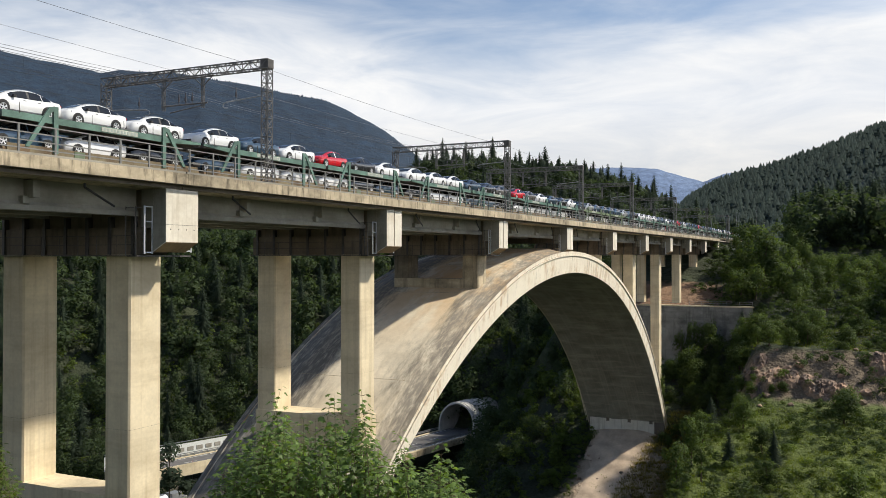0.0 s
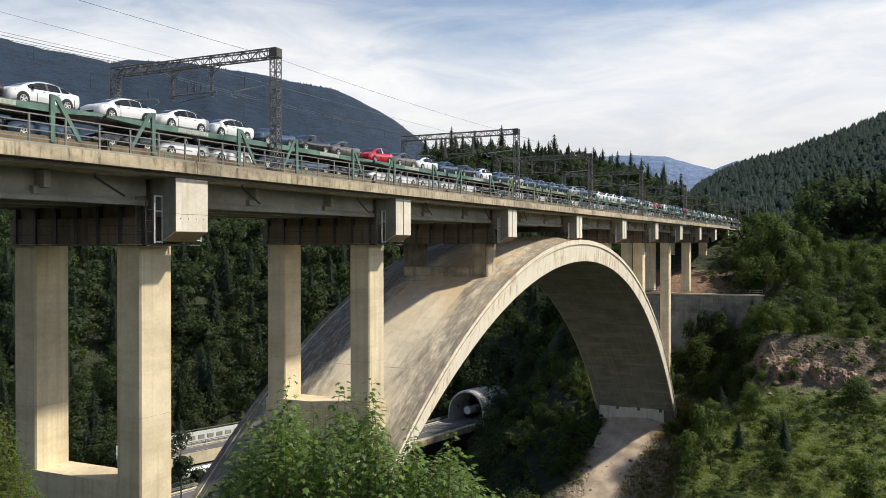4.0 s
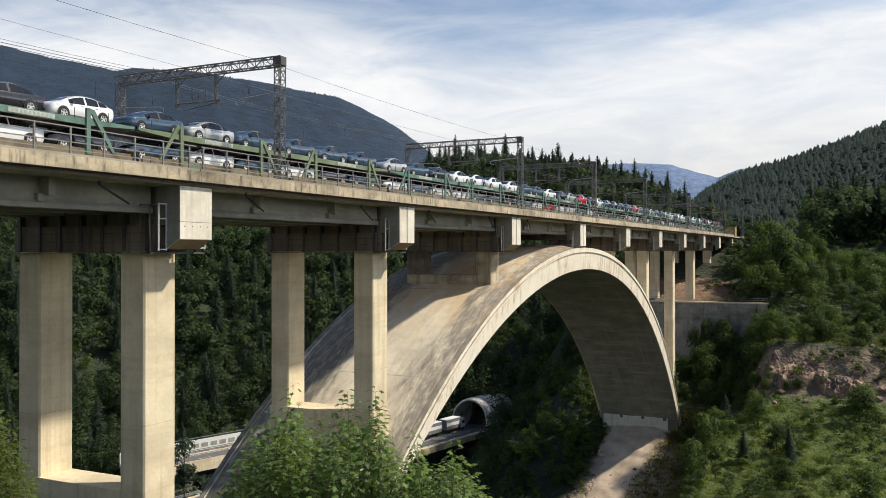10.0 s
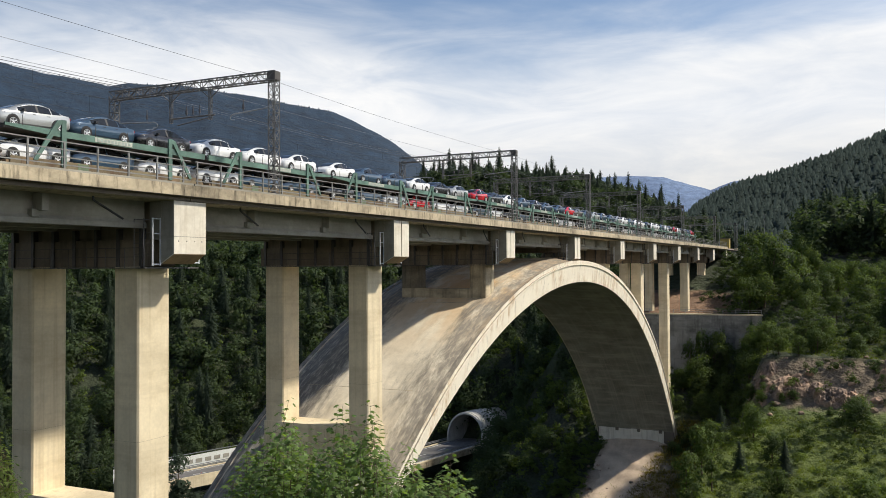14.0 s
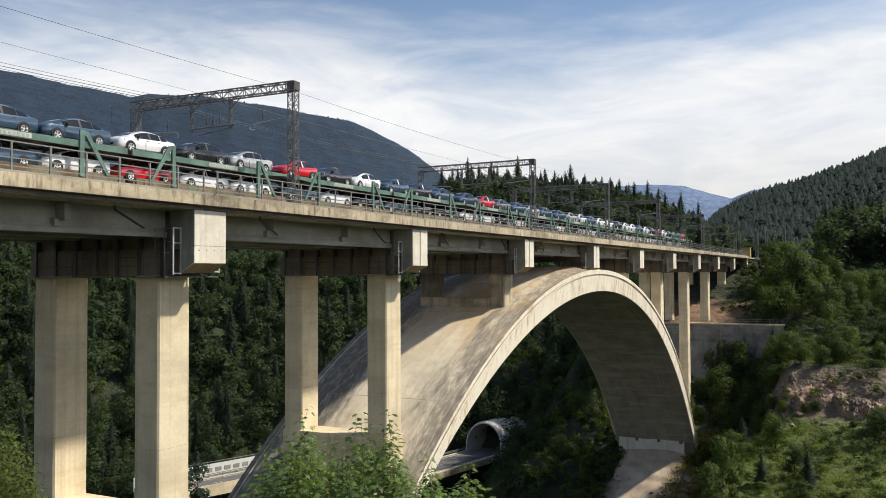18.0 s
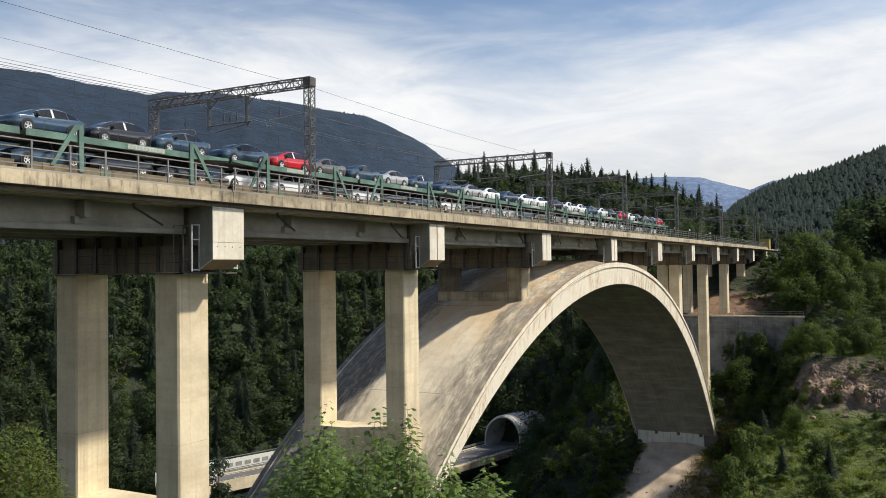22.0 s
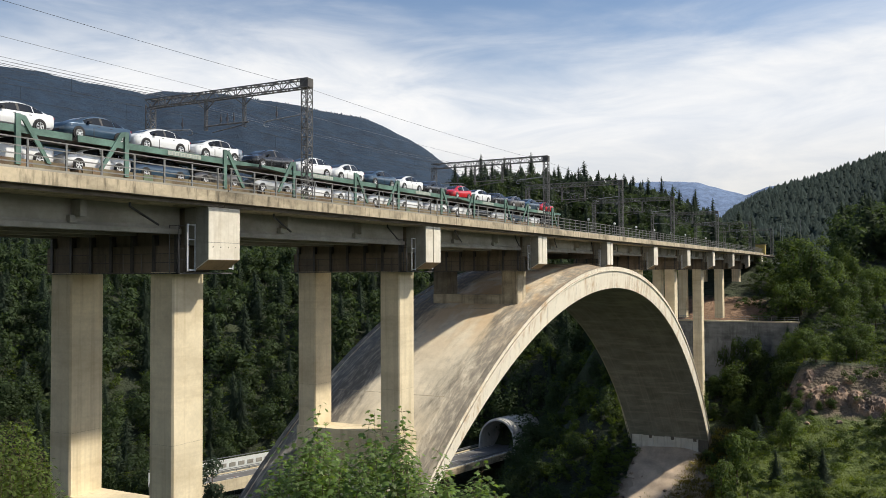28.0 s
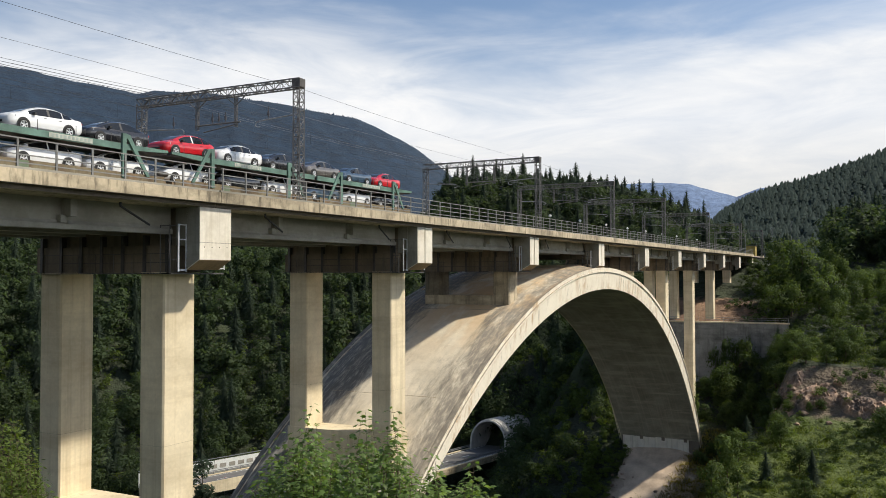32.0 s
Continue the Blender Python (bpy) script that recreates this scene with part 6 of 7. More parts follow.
def build_line_end():
    h = thing("signal_hut", "small ochre trackside hut beyond the bridge", "hut")
    x, y = 329.0, 7.6
    z = 7.4
    part("walls", Solid().column(x, x + 3.5, y, y + 3.2, z - 3.2, z + 3.0, 0.04), h, material=mat("ochre_plaster", (0.42, 0.33, 0.10), 0.9, 0, 0.2, 1, 8, 0.1))
    part("roof", Solid().column(x - 0.25, x + 3.75, y - 0.25, y + 3.45, z + 3.0, z + 3.2, 0.04), h, material=CONC_DARK)
    for x, y, top in ((277, -9.2, 15.9), (300, -1.0, 15.6), (303, -1.2, 15.2), (329, 4.6, 15.5), (318, 9.5, 14.5)):
        z = float(land(x, y))
        hh = top - z
        p = thing("lamp_post", "slim grey steel post beside the railway", "post", "posts beside the line", at=pose(x, y, z))
        part("pole", Solid().bar((0, 0, -0.3), (0, 0, hh), 0.10, 8, 0.06), p, material=STEEL)
        part("head", Solid().box(-0.1, 0.1, -0.5, 0.1, hh - 0.1, hh + 0.05), p, material=STEEL)

    for x in (136.0, 152.0, 168.7, 185.0, 201.1, 218.0, 235.1, 263.5):
        g = thing("globe_lamp", "small white globe lamp on a thin post at the far parapet", "lamp", "globe lamps of the far parapet", at=pose(x, 15.98, rise(x)))
        part("post", Solid().bar((0, 0, 4.7), (0, 0, 9.35), 0.04, 6), g, material=STEEL)
        part("globe", Solid().lathe_y([(0.0, -0.26), (0.18, -0.19), (0.26, 0.0), (0.18, 0.19), (0.0, 0.26)], 10, (0, 0, 9.5)), g, material=WHITE_SIGN)
    # two round road signs and a plate on one post beside the lower road
    p0 = on_road(-10.0, 4.5, -7.75, (178.0, 109.0))
    sg = thing("road_sign", "two round red-rimmed road signs on one grey post", "road sign", at=pose(p0.x, p0.y, p0.z))
    part("post", Solid().bar((0, 0, -0.2), (0, 0, 5.5), 0.05, 8), sg, material=STEEL)
    for z in (5.0, 3.95):
        rim = part("rim", Solid().lathe_y([(0.0, -0.03), (0.48, -0.03), (0.48, 0.03), (0.0, 0.03)], 20, (0, -0.1, z)), sg, "red rim", TAIL)
        part("face", Solid().lathe_y([(0.0, -0.02), (0.35, -0.02), (0.35, 0.02), (0.0, 0.02)], 20, (0, -0.13, z)), rim, "white face", WHITE_SIGN)
        part("sign_marks", Solid().box(-0.16, 0.16, -0.17, -0.155, z - 0.1, z + 0.1), rim, material=TRIM)
    part("plate", Solid().box(-0.4, 0.4, -0.13, -0.08, 2.85, 3.3), sg, "white plate", WHITE_SIGN)


build_line_end()


# ---- the car train ----
def travel(t):
    """Metres that the train has run since the start."""
    return 9.585 * t - 0.0058 * t * t


JOINT0, WAGON = 14.0, 29.5          # head end of the first wagon at 0 s
RAIL_Z, TRAIN_Y = 5.09, 5.4
UPPER_Z, LOWER_Z = 7.38, 5.72
SLOTS = (2.4, 7.1, 11.75, 16.75, 21.55, 26.2)

UPPER = ("white white white white blue white red black white white white white blue black grey red grey white blue black white "
         "blue silver blue blue blue blue silver blue black white white white white blue blue white black silver red black white "
         "blue black blue blue red grey blue silver blue blue silver white blue white white black white white blue white black red "
         "white black grey blue red").split()
LOWER = ("blue white black blue white white white black blue black white white blue blue black white white white white white black "
         "blue white blue white black blue white blue white white blue blue black blue white red white white blue white black blue "
         "black black white white black white black blue white black white white blue grey silver white white white white white "
         "white black white blue white black").split()
HATCH = {6, 15, 20, 32, 39, 41, 42, 43, 46, 50, 58, 59, 63}


def finer(st):
    """Twice as many stations, on a smooth curve through the given ones."""
    out = []
    for k in range(len(st) - 1):
        p0, p1, p2, p3 = st[max(0, k - 1)], st[k], st[k + 1], st[min(len(st) - 1, k + 2)]
        out.append(tuple(p1))
        out.append(tuple((9 * (u + v) - (w + z)) / 16 for w, u, v, z in zip(p0, p1, p2, p3)))
    return out + [tuple(st[-1])]


def car_mesh_parts(hatch, full):
    """Side profile of a family car, front towards -x: stations (x, half width, sill, belt, roof, half roof width)."""
    if hatch:
        L = 4.38
        st = [(-2.19, 0.52, 0.36, 0.60, 0.64, 0.42), (-2.10, 0.74, 0.24, 0.73, 0.79, 0.62), (-1.88, 0.86, 0.20, 0.82, 0.90, 0.70), (-1.55, 0.90, 0.19, 0.87, 0.98, 0.73),
              (-1.30, 0.905, 0.19, 0.885, 1.04, 0.73), (-0.85, 0.905, 0.19, 0.89, 1.24, 0.69), (-0.40, 0.905, 0.19, 0.90, 1.40, 0.66), (0.10, 0.905, 0.19, 0.91, 1.48, 0.65),
              (0.65, 0.905, 0.19, 0.93, 1.48, 0.64), (1.15, 0.90, 0.20, 0.96, 1.42, 0.62), (1.60, 0.885, 0.22, 1.00, 1.30, 0.61), (1.92, 0.85, 0.25, 1.00, 1.12, 0.62), (2.12, 0.77, 0.34, 0.88, 0.93, 0.60), (2.19, 0.64, 0.42, 0.66, 0.68, 0.5)]
    else:
        L = 4.54
        st = [(-2.27, 0.52, 0.36, 0.60, 0.64, 0.42), (-2.18, 0.74, 0.24, 0.73, 0.79, 0.62), (-1.96, 0.86, 0.20, 0.82, 0.90, 0.70), (-1.62, 0.90, 0.19, 0.87, 0.98, 0.73),
              (-1.38, 0.905, 0.19, 0.885, 1.03, 0.73), (-0.95, 0.905, 0.19, 0.89, 1.22, 0.69), (-0.50, 0.905, 0.19, 0.90, 1.37, 0.66), (0.00, 0.905, 0.19, 0.91, 1.45, 0.65),
              (0.50, 0.905, 0.19, 0.92, 1.45, 0.64), (0.95, 0.90, 0.20, 0.94, 1.39, 0.62), (1.35, 0.89, 0.21, 0.97, 1.29, 0.61), (1.72, 0.875, 0.23, 1.00, 1.17, 0.61), (2.02, 0.84, 0.26, 0.99, 1.08, 0.63),
              (2.20, 0.77, 0.32, 0.92, 0.97, 0.62), (2.27, 0.66, 0.42, 0.68, 0.70, 0.5)]
    if full:
        st = finer(st)
    vs, n = [], 14
    for x, w, s, b, r, rw in st:
        m = (s + b) / 2
        half = [(w * 0.86, s), (w * 0.965, s + 0.10), (w, m - 0.04), (w * 0.992, b - 0.09), (w * 0.955, b), (rw + (0.02 if r - b > 0.12 else 0.0), max(r - 0.08, b + 0.004)), (rw * 0.70, r)]
        vs += [(x, -y, z) for y, z in half] + [(x, y, z) for y, z in reversed(half)]
    fs = []
    for k in range(len(st) - 1):
        for i in range(n):
            a, c = k * n + i, k * n + (i + 1) % n
            fs.append((a, c, c + n, a + n))
    fs += [tuple(range(n)), tuple(range((len(st) - 1) * n, len(st) * n))]
    return L, st, vs, fs


def lerp_station(st, x):
    for a, b in zip(st[:-1], st[1:]):
        if a[0] <= x <= b[0]:
            t = (x - a[0]) / (b[0] - a[0])
            return [p + (q - p) * t for p, q in zip(a, b)]
    return list(st[-1] if x > 0 else st[0])


def side_glass(st, x0, x1, side, n=4):
    """A pane lying just outside the cabin's side between two stations."""
    s = Solid()
    vs = []
    for k in range(n + 1):
        x, w, si, b, r, rw = lerp_station(st, x0 + (x1 - x0) * k / n)
        yl, zl, yh, zh = w * 0.955, b, rw + 0.02, max(r - 0.08, b + 0.004)
        for t in (0.04, 0.94):
            y, z = yl + (yh - yl) * t, zl + (zh - zl) * t
            vs.append((x, side * (y + 0.012), z + 0.003))
            vs.append((x, side * (y - 0.02), z - 0.003))
    fs = []
    for k in range(n):
        a = k * 4
        fs += [(a, a + 2, a + 6, a + 4), (a + 1, a + 5, a + 7, a + 3), (a, a + 4, a + 5, a + 1), (a + 2, a + 3, a + 7, a + 6)]
    fs += [(0, 1, 3, 2), (4 * n, 4 * n + 2, 4 * n + 3, 4 * n + 1)]
    return s.add(vs, fs)


def across_glass(st, x0, x1, n=3):
    """Windscreen or rear window: a pane just above the slope between two stations."""
    s = Solid()
    vs = []
    for k in range(n + 1):
        x, w, si, b, r, rw = lerp_station(st, x0 + (x1 - x0) * k / n)
        hw, e = rw * 0.72, 0.014
        vs += [(x, -hw, r + e), (x, hw, r + e), (x, -hw, r - 0.02), (x, hw, r - 0.02)]
    fs = []
    for k in range(n):
        a = k * 4
        fs += [(a, a + 1, a + 5, a + 4), (a + 2, a + 6, a + 7, a + 3), (a, a + 4, a + 6, a + 2), (a + 1, a + 3, a + 7, a + 5)]
    fs += [(0, 2, 3, 1), (4 * n, 4 * n + 1, 4 * n + 3, 4 * n + 2)]
    return s.add(vs, fs)


WHEEL_MESH = {}


def wheel_meshes():
    if not WHEEL_MESH:
        t = Solid().lathe_y([(0.0, -0.06), (0.20, -0.06), (0.21, -0.095), (0.30, -0.105), (0.33, -0.06), (0.33, 0.06), (0.30, 0.105), (0.0, 0.105)], 14)
        WHEEL_MESH["tyre"] = t.mesh("tyre", TYRE, True)
        r = Solid().lathe_y([(0.0, -0.088), (0.05, -0.088), (0.05, 0.088), (0.0, 0.088)], 6)
        r.lathe_y([(0.185, -0.10), (0.212, -0.105), (0.212, 0.105), (0.185, 0.10)], 14)
        for k in range(5):
            a = math.tau * k / 5 + 0.3
            for y in (-0.08,):
                c, sn = math.cos(a), math.sin(a)
                r.bar((0.04 * c, y, 0.04 * sn), (0.20 * c, y, 0.20 * sn), 0.036, 4, 0.048)
        WHEEL_MESH["rim"] = r.mesh("rim", RIM)
    return WHEEL_MESH


def build_car(colour, hatch, full=True):
    L, st, vs, fs = car_mesh_parts(hatch, full)
    kind = "hatchback" if hatch else "saloon"
    words = {"white": "new white", "silver": "new silver-grey", "blue": "new dark blue metallic", "black": "new black", "grey": "new taupe-grey metallic", "red": "new bright red"}
    car = thing("car", f"{words[colour]} {kind} car loaded on the car train", "car", "cars on the car train")
    body = Solid().add(vs, fs).mesh("body", PAINTS[colour], True)
    body.set_sharp_from_angle(angle=radians(32))
    ob = part("body", body, car)
    ax = (-1.38, 1.26) if hatch else (-1.41, 1.27)
    # wheel arches as dark round recesses, wheels in them
    for x in ax:
        for side in (-1, 1):
            a = Solid().lathe_y([(0.0, -0.012), (0.372, -0.012), (0.372, 0.012), (0.0, 0.012)], 18, (x, side * 0.908, 0.338))
            part("wheel_arch", a, car, material=TRIM)
            w = part("wheel", wheel_meshes()["tyre"], car, at=pose(x, side * 0.838, 0.325))
            part("rim", wheel_meshes()["rim"], w)
    sills = Solid().box(ax[0] + 0.42, ax[1] - 0.42, -0.86, 0.86, 0.15, 0.24, c=0.02)
    part("sill", sills, car, material=TRIM)
    # glass
    if hatch:
        cuts, ws, rw = ((-0.98, 0.06), (0.16, 1.00), (1.06, 1.62)), (-1.26, -0.38), (1.40, 1.90)
    else:
        cuts, ws, rw = ((-1.06, 0.04), (0.14, 0.92), (0.98, 1.52)), (-1.33, -0.46), (0.98, 1.68)
    if not full:
        cuts = (cuts[0], (cuts[1][0], cuts[2][1]))
    for a, b in cuts:
        for side in (-1, 1):
            part("side_window", side_glass(st, a, b, side), car, material=GLASS)
    part("windscreen", across_glass(st, *ws), car, material=GLASS)
    part("rear_window", across_glass(st, *rw), car, material=GLASS)
    if not full:
        return car
    x_mid = (cuts[0][1] + cuts[1][0]) / 2
    for side in (-1, 1):
        part("pillar_cover", side_glass(st, x_mid - 0.075, x_mid + 0.075, side, 1), car, "white protective film" if hatch else "", FILM if hatch else TRIM)
        m = Solid().add([(-0.92, side * 0.90, 0.91), (-0.74, side * 0.90, 0.91), (-0.74, side * 1.04, 0.93), (-0.88, side * 1.04, 0.93), (-0.92, side * 0.90, 1.04), (-0.74, side * 0.90, 1.05), (-0.74, side * 1.04, 1.04), (-0.88, side * 1.04, 1.03)],
                        [(0, 1, 2, 3), (4, 7, 6, 5), (0, 4, 5, 1), (1, 5, 6, 2), (2, 6, 7, 3), (3, 7, 4, 0)])
        part("mirror", m, car, material=TRIM)
        x0 = st[2 if full else 1][0]
        h = Solid().add([(x0 + 0.01, side * 0.52, 0.60), (x0 + 0.36, side * 0.878, 0.70), (x0 + 0.36, side * 0.868, 0.78), (x0 + 0.01, side * 0.52, 0.69),
                         (x0 + 0.10, side * 0.45, 0.60), (x0 + 0.45, side * 0.80, 0.68), (x0 + 0.45, side * 0.80, 0.78), (x0 + 0.10, side * 0.45, 0.69)],
                        [(0, 1, 2, 3), (4, 7, 6, 5), (0, 4, 5, 1), (2, 6, 7, 3), (0, 3, 7, 4), (1, 5, 6, 2)])
        for v in range(len(h.v)):
            h.v[v] = (h.v[v][0] - 0.03, h.v[v][1] * 1.02, h.v[v][2])
        part("headlight", h, car, material=LAMP)
        x1 = st[-3 if full else -2][0]
        tl = Solid().box(x1 - 0.22, x1 + 0.02, side * 0.70 - 0.07, side * 0.70 + 0.07, 0.80, 0.93, c=0.03)
        part("tail_light", tl, car, material=TAIL)
        for a, b in cuts[:2]:
            xx, w, si, bb, r, rr = lerp_station(st, b)
            part("door_handle", Solid().box(b - 0.28, b - 0.10, side * (w * 0.985) - 0.016, side * (w * 0.985) + 0.016, 0.80, 0.83), car, material=TRIM)
    g = Solid().box(st[0][0] - 0.015, st[0][0] + 0.16, -0.44, 0.44, 0.40, 0.52, c=0.02)
    part("grille", g, car, material=TRIM)
    return car


def build_wagon(paint):
    """Two coupled halves, built along +x from the head end."""
    w = thing("car_carrier_wagon", ("green" if paint is GREEN else "olive green") + " double-deck car carrier wagon with lattice posts", "railway wagon", "wagons of the car train")
    half = WAGON / 2
    y0, y1 = -1.42, 1.42
    z = UPPER_Z - 0.0
    for k, (a, b) in enumerate(((0.15, half - 0.18), (half + 0.18, WAGON - 0.15))):
        outer_left = k == 0
        # upper deck: side beams that thin out towards the outer ends, with a plate between
        for side in (-1, 1):
            s = Solid()
            yo = side * 1.42
            def sec(x, t):
                return [(x, yo - 0.05, z - t), (x, yo + 0.05, z - t), (x, yo + 0.05, z + 0.05), (x, yo - 0.05, z + 0.05)]
            xs = [(a, 0.10), (a + 3.2, 0.30), (b, 0.30)] if outer_left else [(a, 0.30), (b - 3.2, 0.30), (b, 0.10)]
            vs, fs = [], []
            for x, t in xs:
                vs += sec(x, t)
            for q in range(2):
                for i in range(4):
                    p, r = q * 4 + i, q * 4 + (i + 1) % 4
                    fs.append((p, r, r + 4, p + 4))
            fs += [(0, 1, 2, 3), (8, 9, 10, 11)]
            part("upper_side_beam", s.add(vs, fs), w, material=paint)
            # white owner's plate with worn marks
            xm = a + 6.9 if outer_left else a + 7.6
            pl = Solid().box(xm - 1.35, xm + 1.35, side * 1.485 - 0.006, side * 1.485 + 0.006, z - 0.25, z + 0.0)
            plate = part("owner_plate", pl, w, "faded plate with pale lettering bars", PLATE)
            m = Solid()
            for q in range(10):
                m.box(xm - 1.2 + q * 0.25, xm - 1.06 + q * 0.25, side * 1.494 - 0.006, side * 1.494 + 0.006, z - 0.21, z - 0.05)
            tagged(part("lettering_bars", m, plate, material=SIGN_GREY), kind="stuff")
        pl = Solid().box(a, b, -1.36, 1.36, z - 0.20, z - 0.05)
        part("upper_deck", pl, w, material=IRON)
        # lower frame and floor
        fr = Solid().box(a + 0.1, b - 0.1, -1.40, 1.40, LOWER_Z - 0.30, LOWER_Z - 0.12, c=0.03)
        part("lower_frame", fr, w, "brown weathered lower frame", BOARD)
        for side in (-1, 1):
            st = Solid().box(a + 0.3, b - 0.3, side * 1.44 - 0.03, side * 1.44 + 0.03, LOWER_Z - 0.36, LOWER_Z + 0.10, c=0.015)
            part("side_sill", st, w, "weathered green-brown side sill", SILL)
            for q in range(4):
                st = Solid().box(a + 0.9 + q * 3.5, a + 1.6 + q * 3.5, side * 1.475 - 0.02, side * 1.475 + 0.02, LOWER_Z - 0.30, LOWER_Z + 0.06, c=0.01)
                part("sill_plate", st, w, material=(BOARD, GREEN_OLD, SILL, BOARD)[q])
        sk = Solid().box(a + 3.6, b - 3.6, -1.1, 1.1, LOWER_Z - 0.62, LOWER_Z - 0.28)
        part("underframe", sk, w, material=IRON)
        # posts with one slanting brace each
        for px, lean in ((a + 3.45, -1) if outer_left else (a + 3.15, -1), (b - 3.15, 1) if outer_left else (b - 3.35, 1)):
            for side in (-1, 1):
                s = Solid()
                yo = side * 1.50
                s.add([(px - 0.14, yo - 0.06, LOWER_Z - 0.2), (px + 0.14, yo - 0.06, LOWER_Z - 0.2), (px + 0.14, yo + 0.06, LOWER_Z - 0.2), (px - 0.14, yo + 0.06, LOWER_Z - 0.2),
                       (px - 0.14, yo - 0.06, z + 0.62), (px + 0.14, yo - 0.06, z + 0.62), (px + 0.14, yo + 0.06, z + 0.62), (px - 0.14, yo + 0.06, z + 0.62)],
                      [(0, 1, 2, 3), (4, 7, 6, 5), (0, 4, 5, 1), (1, 5, 6, 2), (2, 6, 7, 3), (3, 7, 4, 0)])
                part("post", s, w, material=paint)
                br = Solid()
                x1, x2 = px + lean * 0.05, px + lean * 1.75
                t0, t1, h0 = z + 0.62, z + 0.34, LOWER_Z + 0.0
                e = 0.12 * lean
                br.add([(x1, yo - 0.05, t1), (x1, yo - 0.05, t0), (x1 + 3 * e, yo - 0.05, t0 - 0.06), (x2 + e, yo - 0.05, h0), (x2 - e, yo - 0.05, h0), (x1 + 1.5 * e, yo - 0.05, t1),
                        (x1, yo + 0.05, t1), (x1, yo + 0.05, t0), (x1 + 3 * e, yo + 0.05, t0 - 0.06), (x2 + e, yo + 0.05, h0), (x2 - e, yo + 0.05, h0), (x1 + 1.5 * e, yo + 0.05, t1)],
                       [(0, 1, 2, 5), (2, 3, 4, 5), (6, 11, 8, 7), (8, 11, 10, 9), (0, 6, 7, 1), (1, 7, 8, 2), (2, 8, 9, 3), (3, 9, 10, 4), (4, 10, 11, 5), (5, 11, 6, 0)])
                part("brace", br, w, material=paint)
        # a two-axle running gear
        for xx in (a + 2.4, b - 2.4):
            ax = Solid()
            for side in (-1, 1):
                ax.lathe_y([(0.0, -0.06), (0.40, -0.06), (0.42, 0.06), (0.0, 0.06)], 20, (xx, side * 0.78, RAIL_Z + 0.40))
            ax.bar((xx, -0.8, RAIL_Z + 0.40), (xx, 0.8, RAIL_Z + 0.40), 0.07, 8)
            part("wheelset", ax, w, material=IRON)
            for side in (-1, 1):
                bx = Solid().box(xx - 0.45, xx + 0.45, side * 1.05 - 0.1, side * 1.05 + 0.1, RAIL_Z + 0.25, LOWER_Z - 0.28, c=0.03)
                part("axle_box", bx, w, material=IRON)
        for q in range(6):
            lo = Solid()
            xx = a + 1.0 + q * 2.3
            lo.bar((xx, -1.47, z), (xx, -1.47, z + 0.55), 0.022, 4)
            part("stanchion", lo, w, material=IRON)
    for xx in (-0.1, WAGON + 0.1):
        for side in (-1, 1):
            b = Solid().bar((xx - 0.25, side * 0.87, RAIL_Z + 1.0), (xx + 0.25, side * 0.87, RAIL_Z + 1.0), 0.14, 10)
            part("buffer", b, w, material=IRON)
    return w


N_CARS = len(UPPER)
movers = []


def build_train():
    # cars count from the head: the first three ride on the rear half of the first wagon
    protos = {}
    used = set()
    wagons = {}
    for k in range(12):
        paint = GREEN_OLD if k == 4 else GREEN
        u = JOINT0 + WAGON * k
        if paint not in wagons:
            ob = wagons[paint] = build_wagon(paint)
        else:
            ob = copy_thing(wagons[paint], pose(0, 0, 0))
        movers.append((ob, u, TRAIN_Y, 0.0, 0.0))
    for deck, colours, z in (("upper", UPPER, UPPER_Z - 0.05), ("lower", LOWER, LOWER_Z - 0.10)):
        for j, colour in enumerate(colours[:N_CARS]):
            n = j + 3
            u = JOINT0 + WAGON * (n // 6) + SLOTS[n % 6]
            tilt = 0.0
            if deck == "upper" and n % 6 == 0:
                tilt = -1.2
            key = (colour, j in HATCH and deck == "upper", deck == "upper")
            if key not in protos:
                ob = protos[key] = build_car(*key)
            else:
                ob = copy_thing(protos[key], pose(0, 0, 0))
            movers.append((ob, u + random.Random(j).uniform(-0.10, 0.10), TRAIN_Y, z, tilt))


build_train()


def motions():
    for ob, u, y, z, tilt in movers:
        rows = []
        for t in (0, 4, 8, 12, 16, 20, 24, 28, 32):
            x = u - travel(t)
            rows.append((t, pose(x, y, z + rise(x), 0, tilt - math.degrees(GRADE), 0)))
        walk(ob, rows)
    drive()


# ---- traffic on the motorway ----
def axle(parent, x, half, size=1.0):
    for side in (-1, 1):
        part("wheel", wheel_meshes()["tyre"], parent, at=pose(x, side * half, 0.33 * size) @ Matrix.Diagonal((size, size, size, 1)))


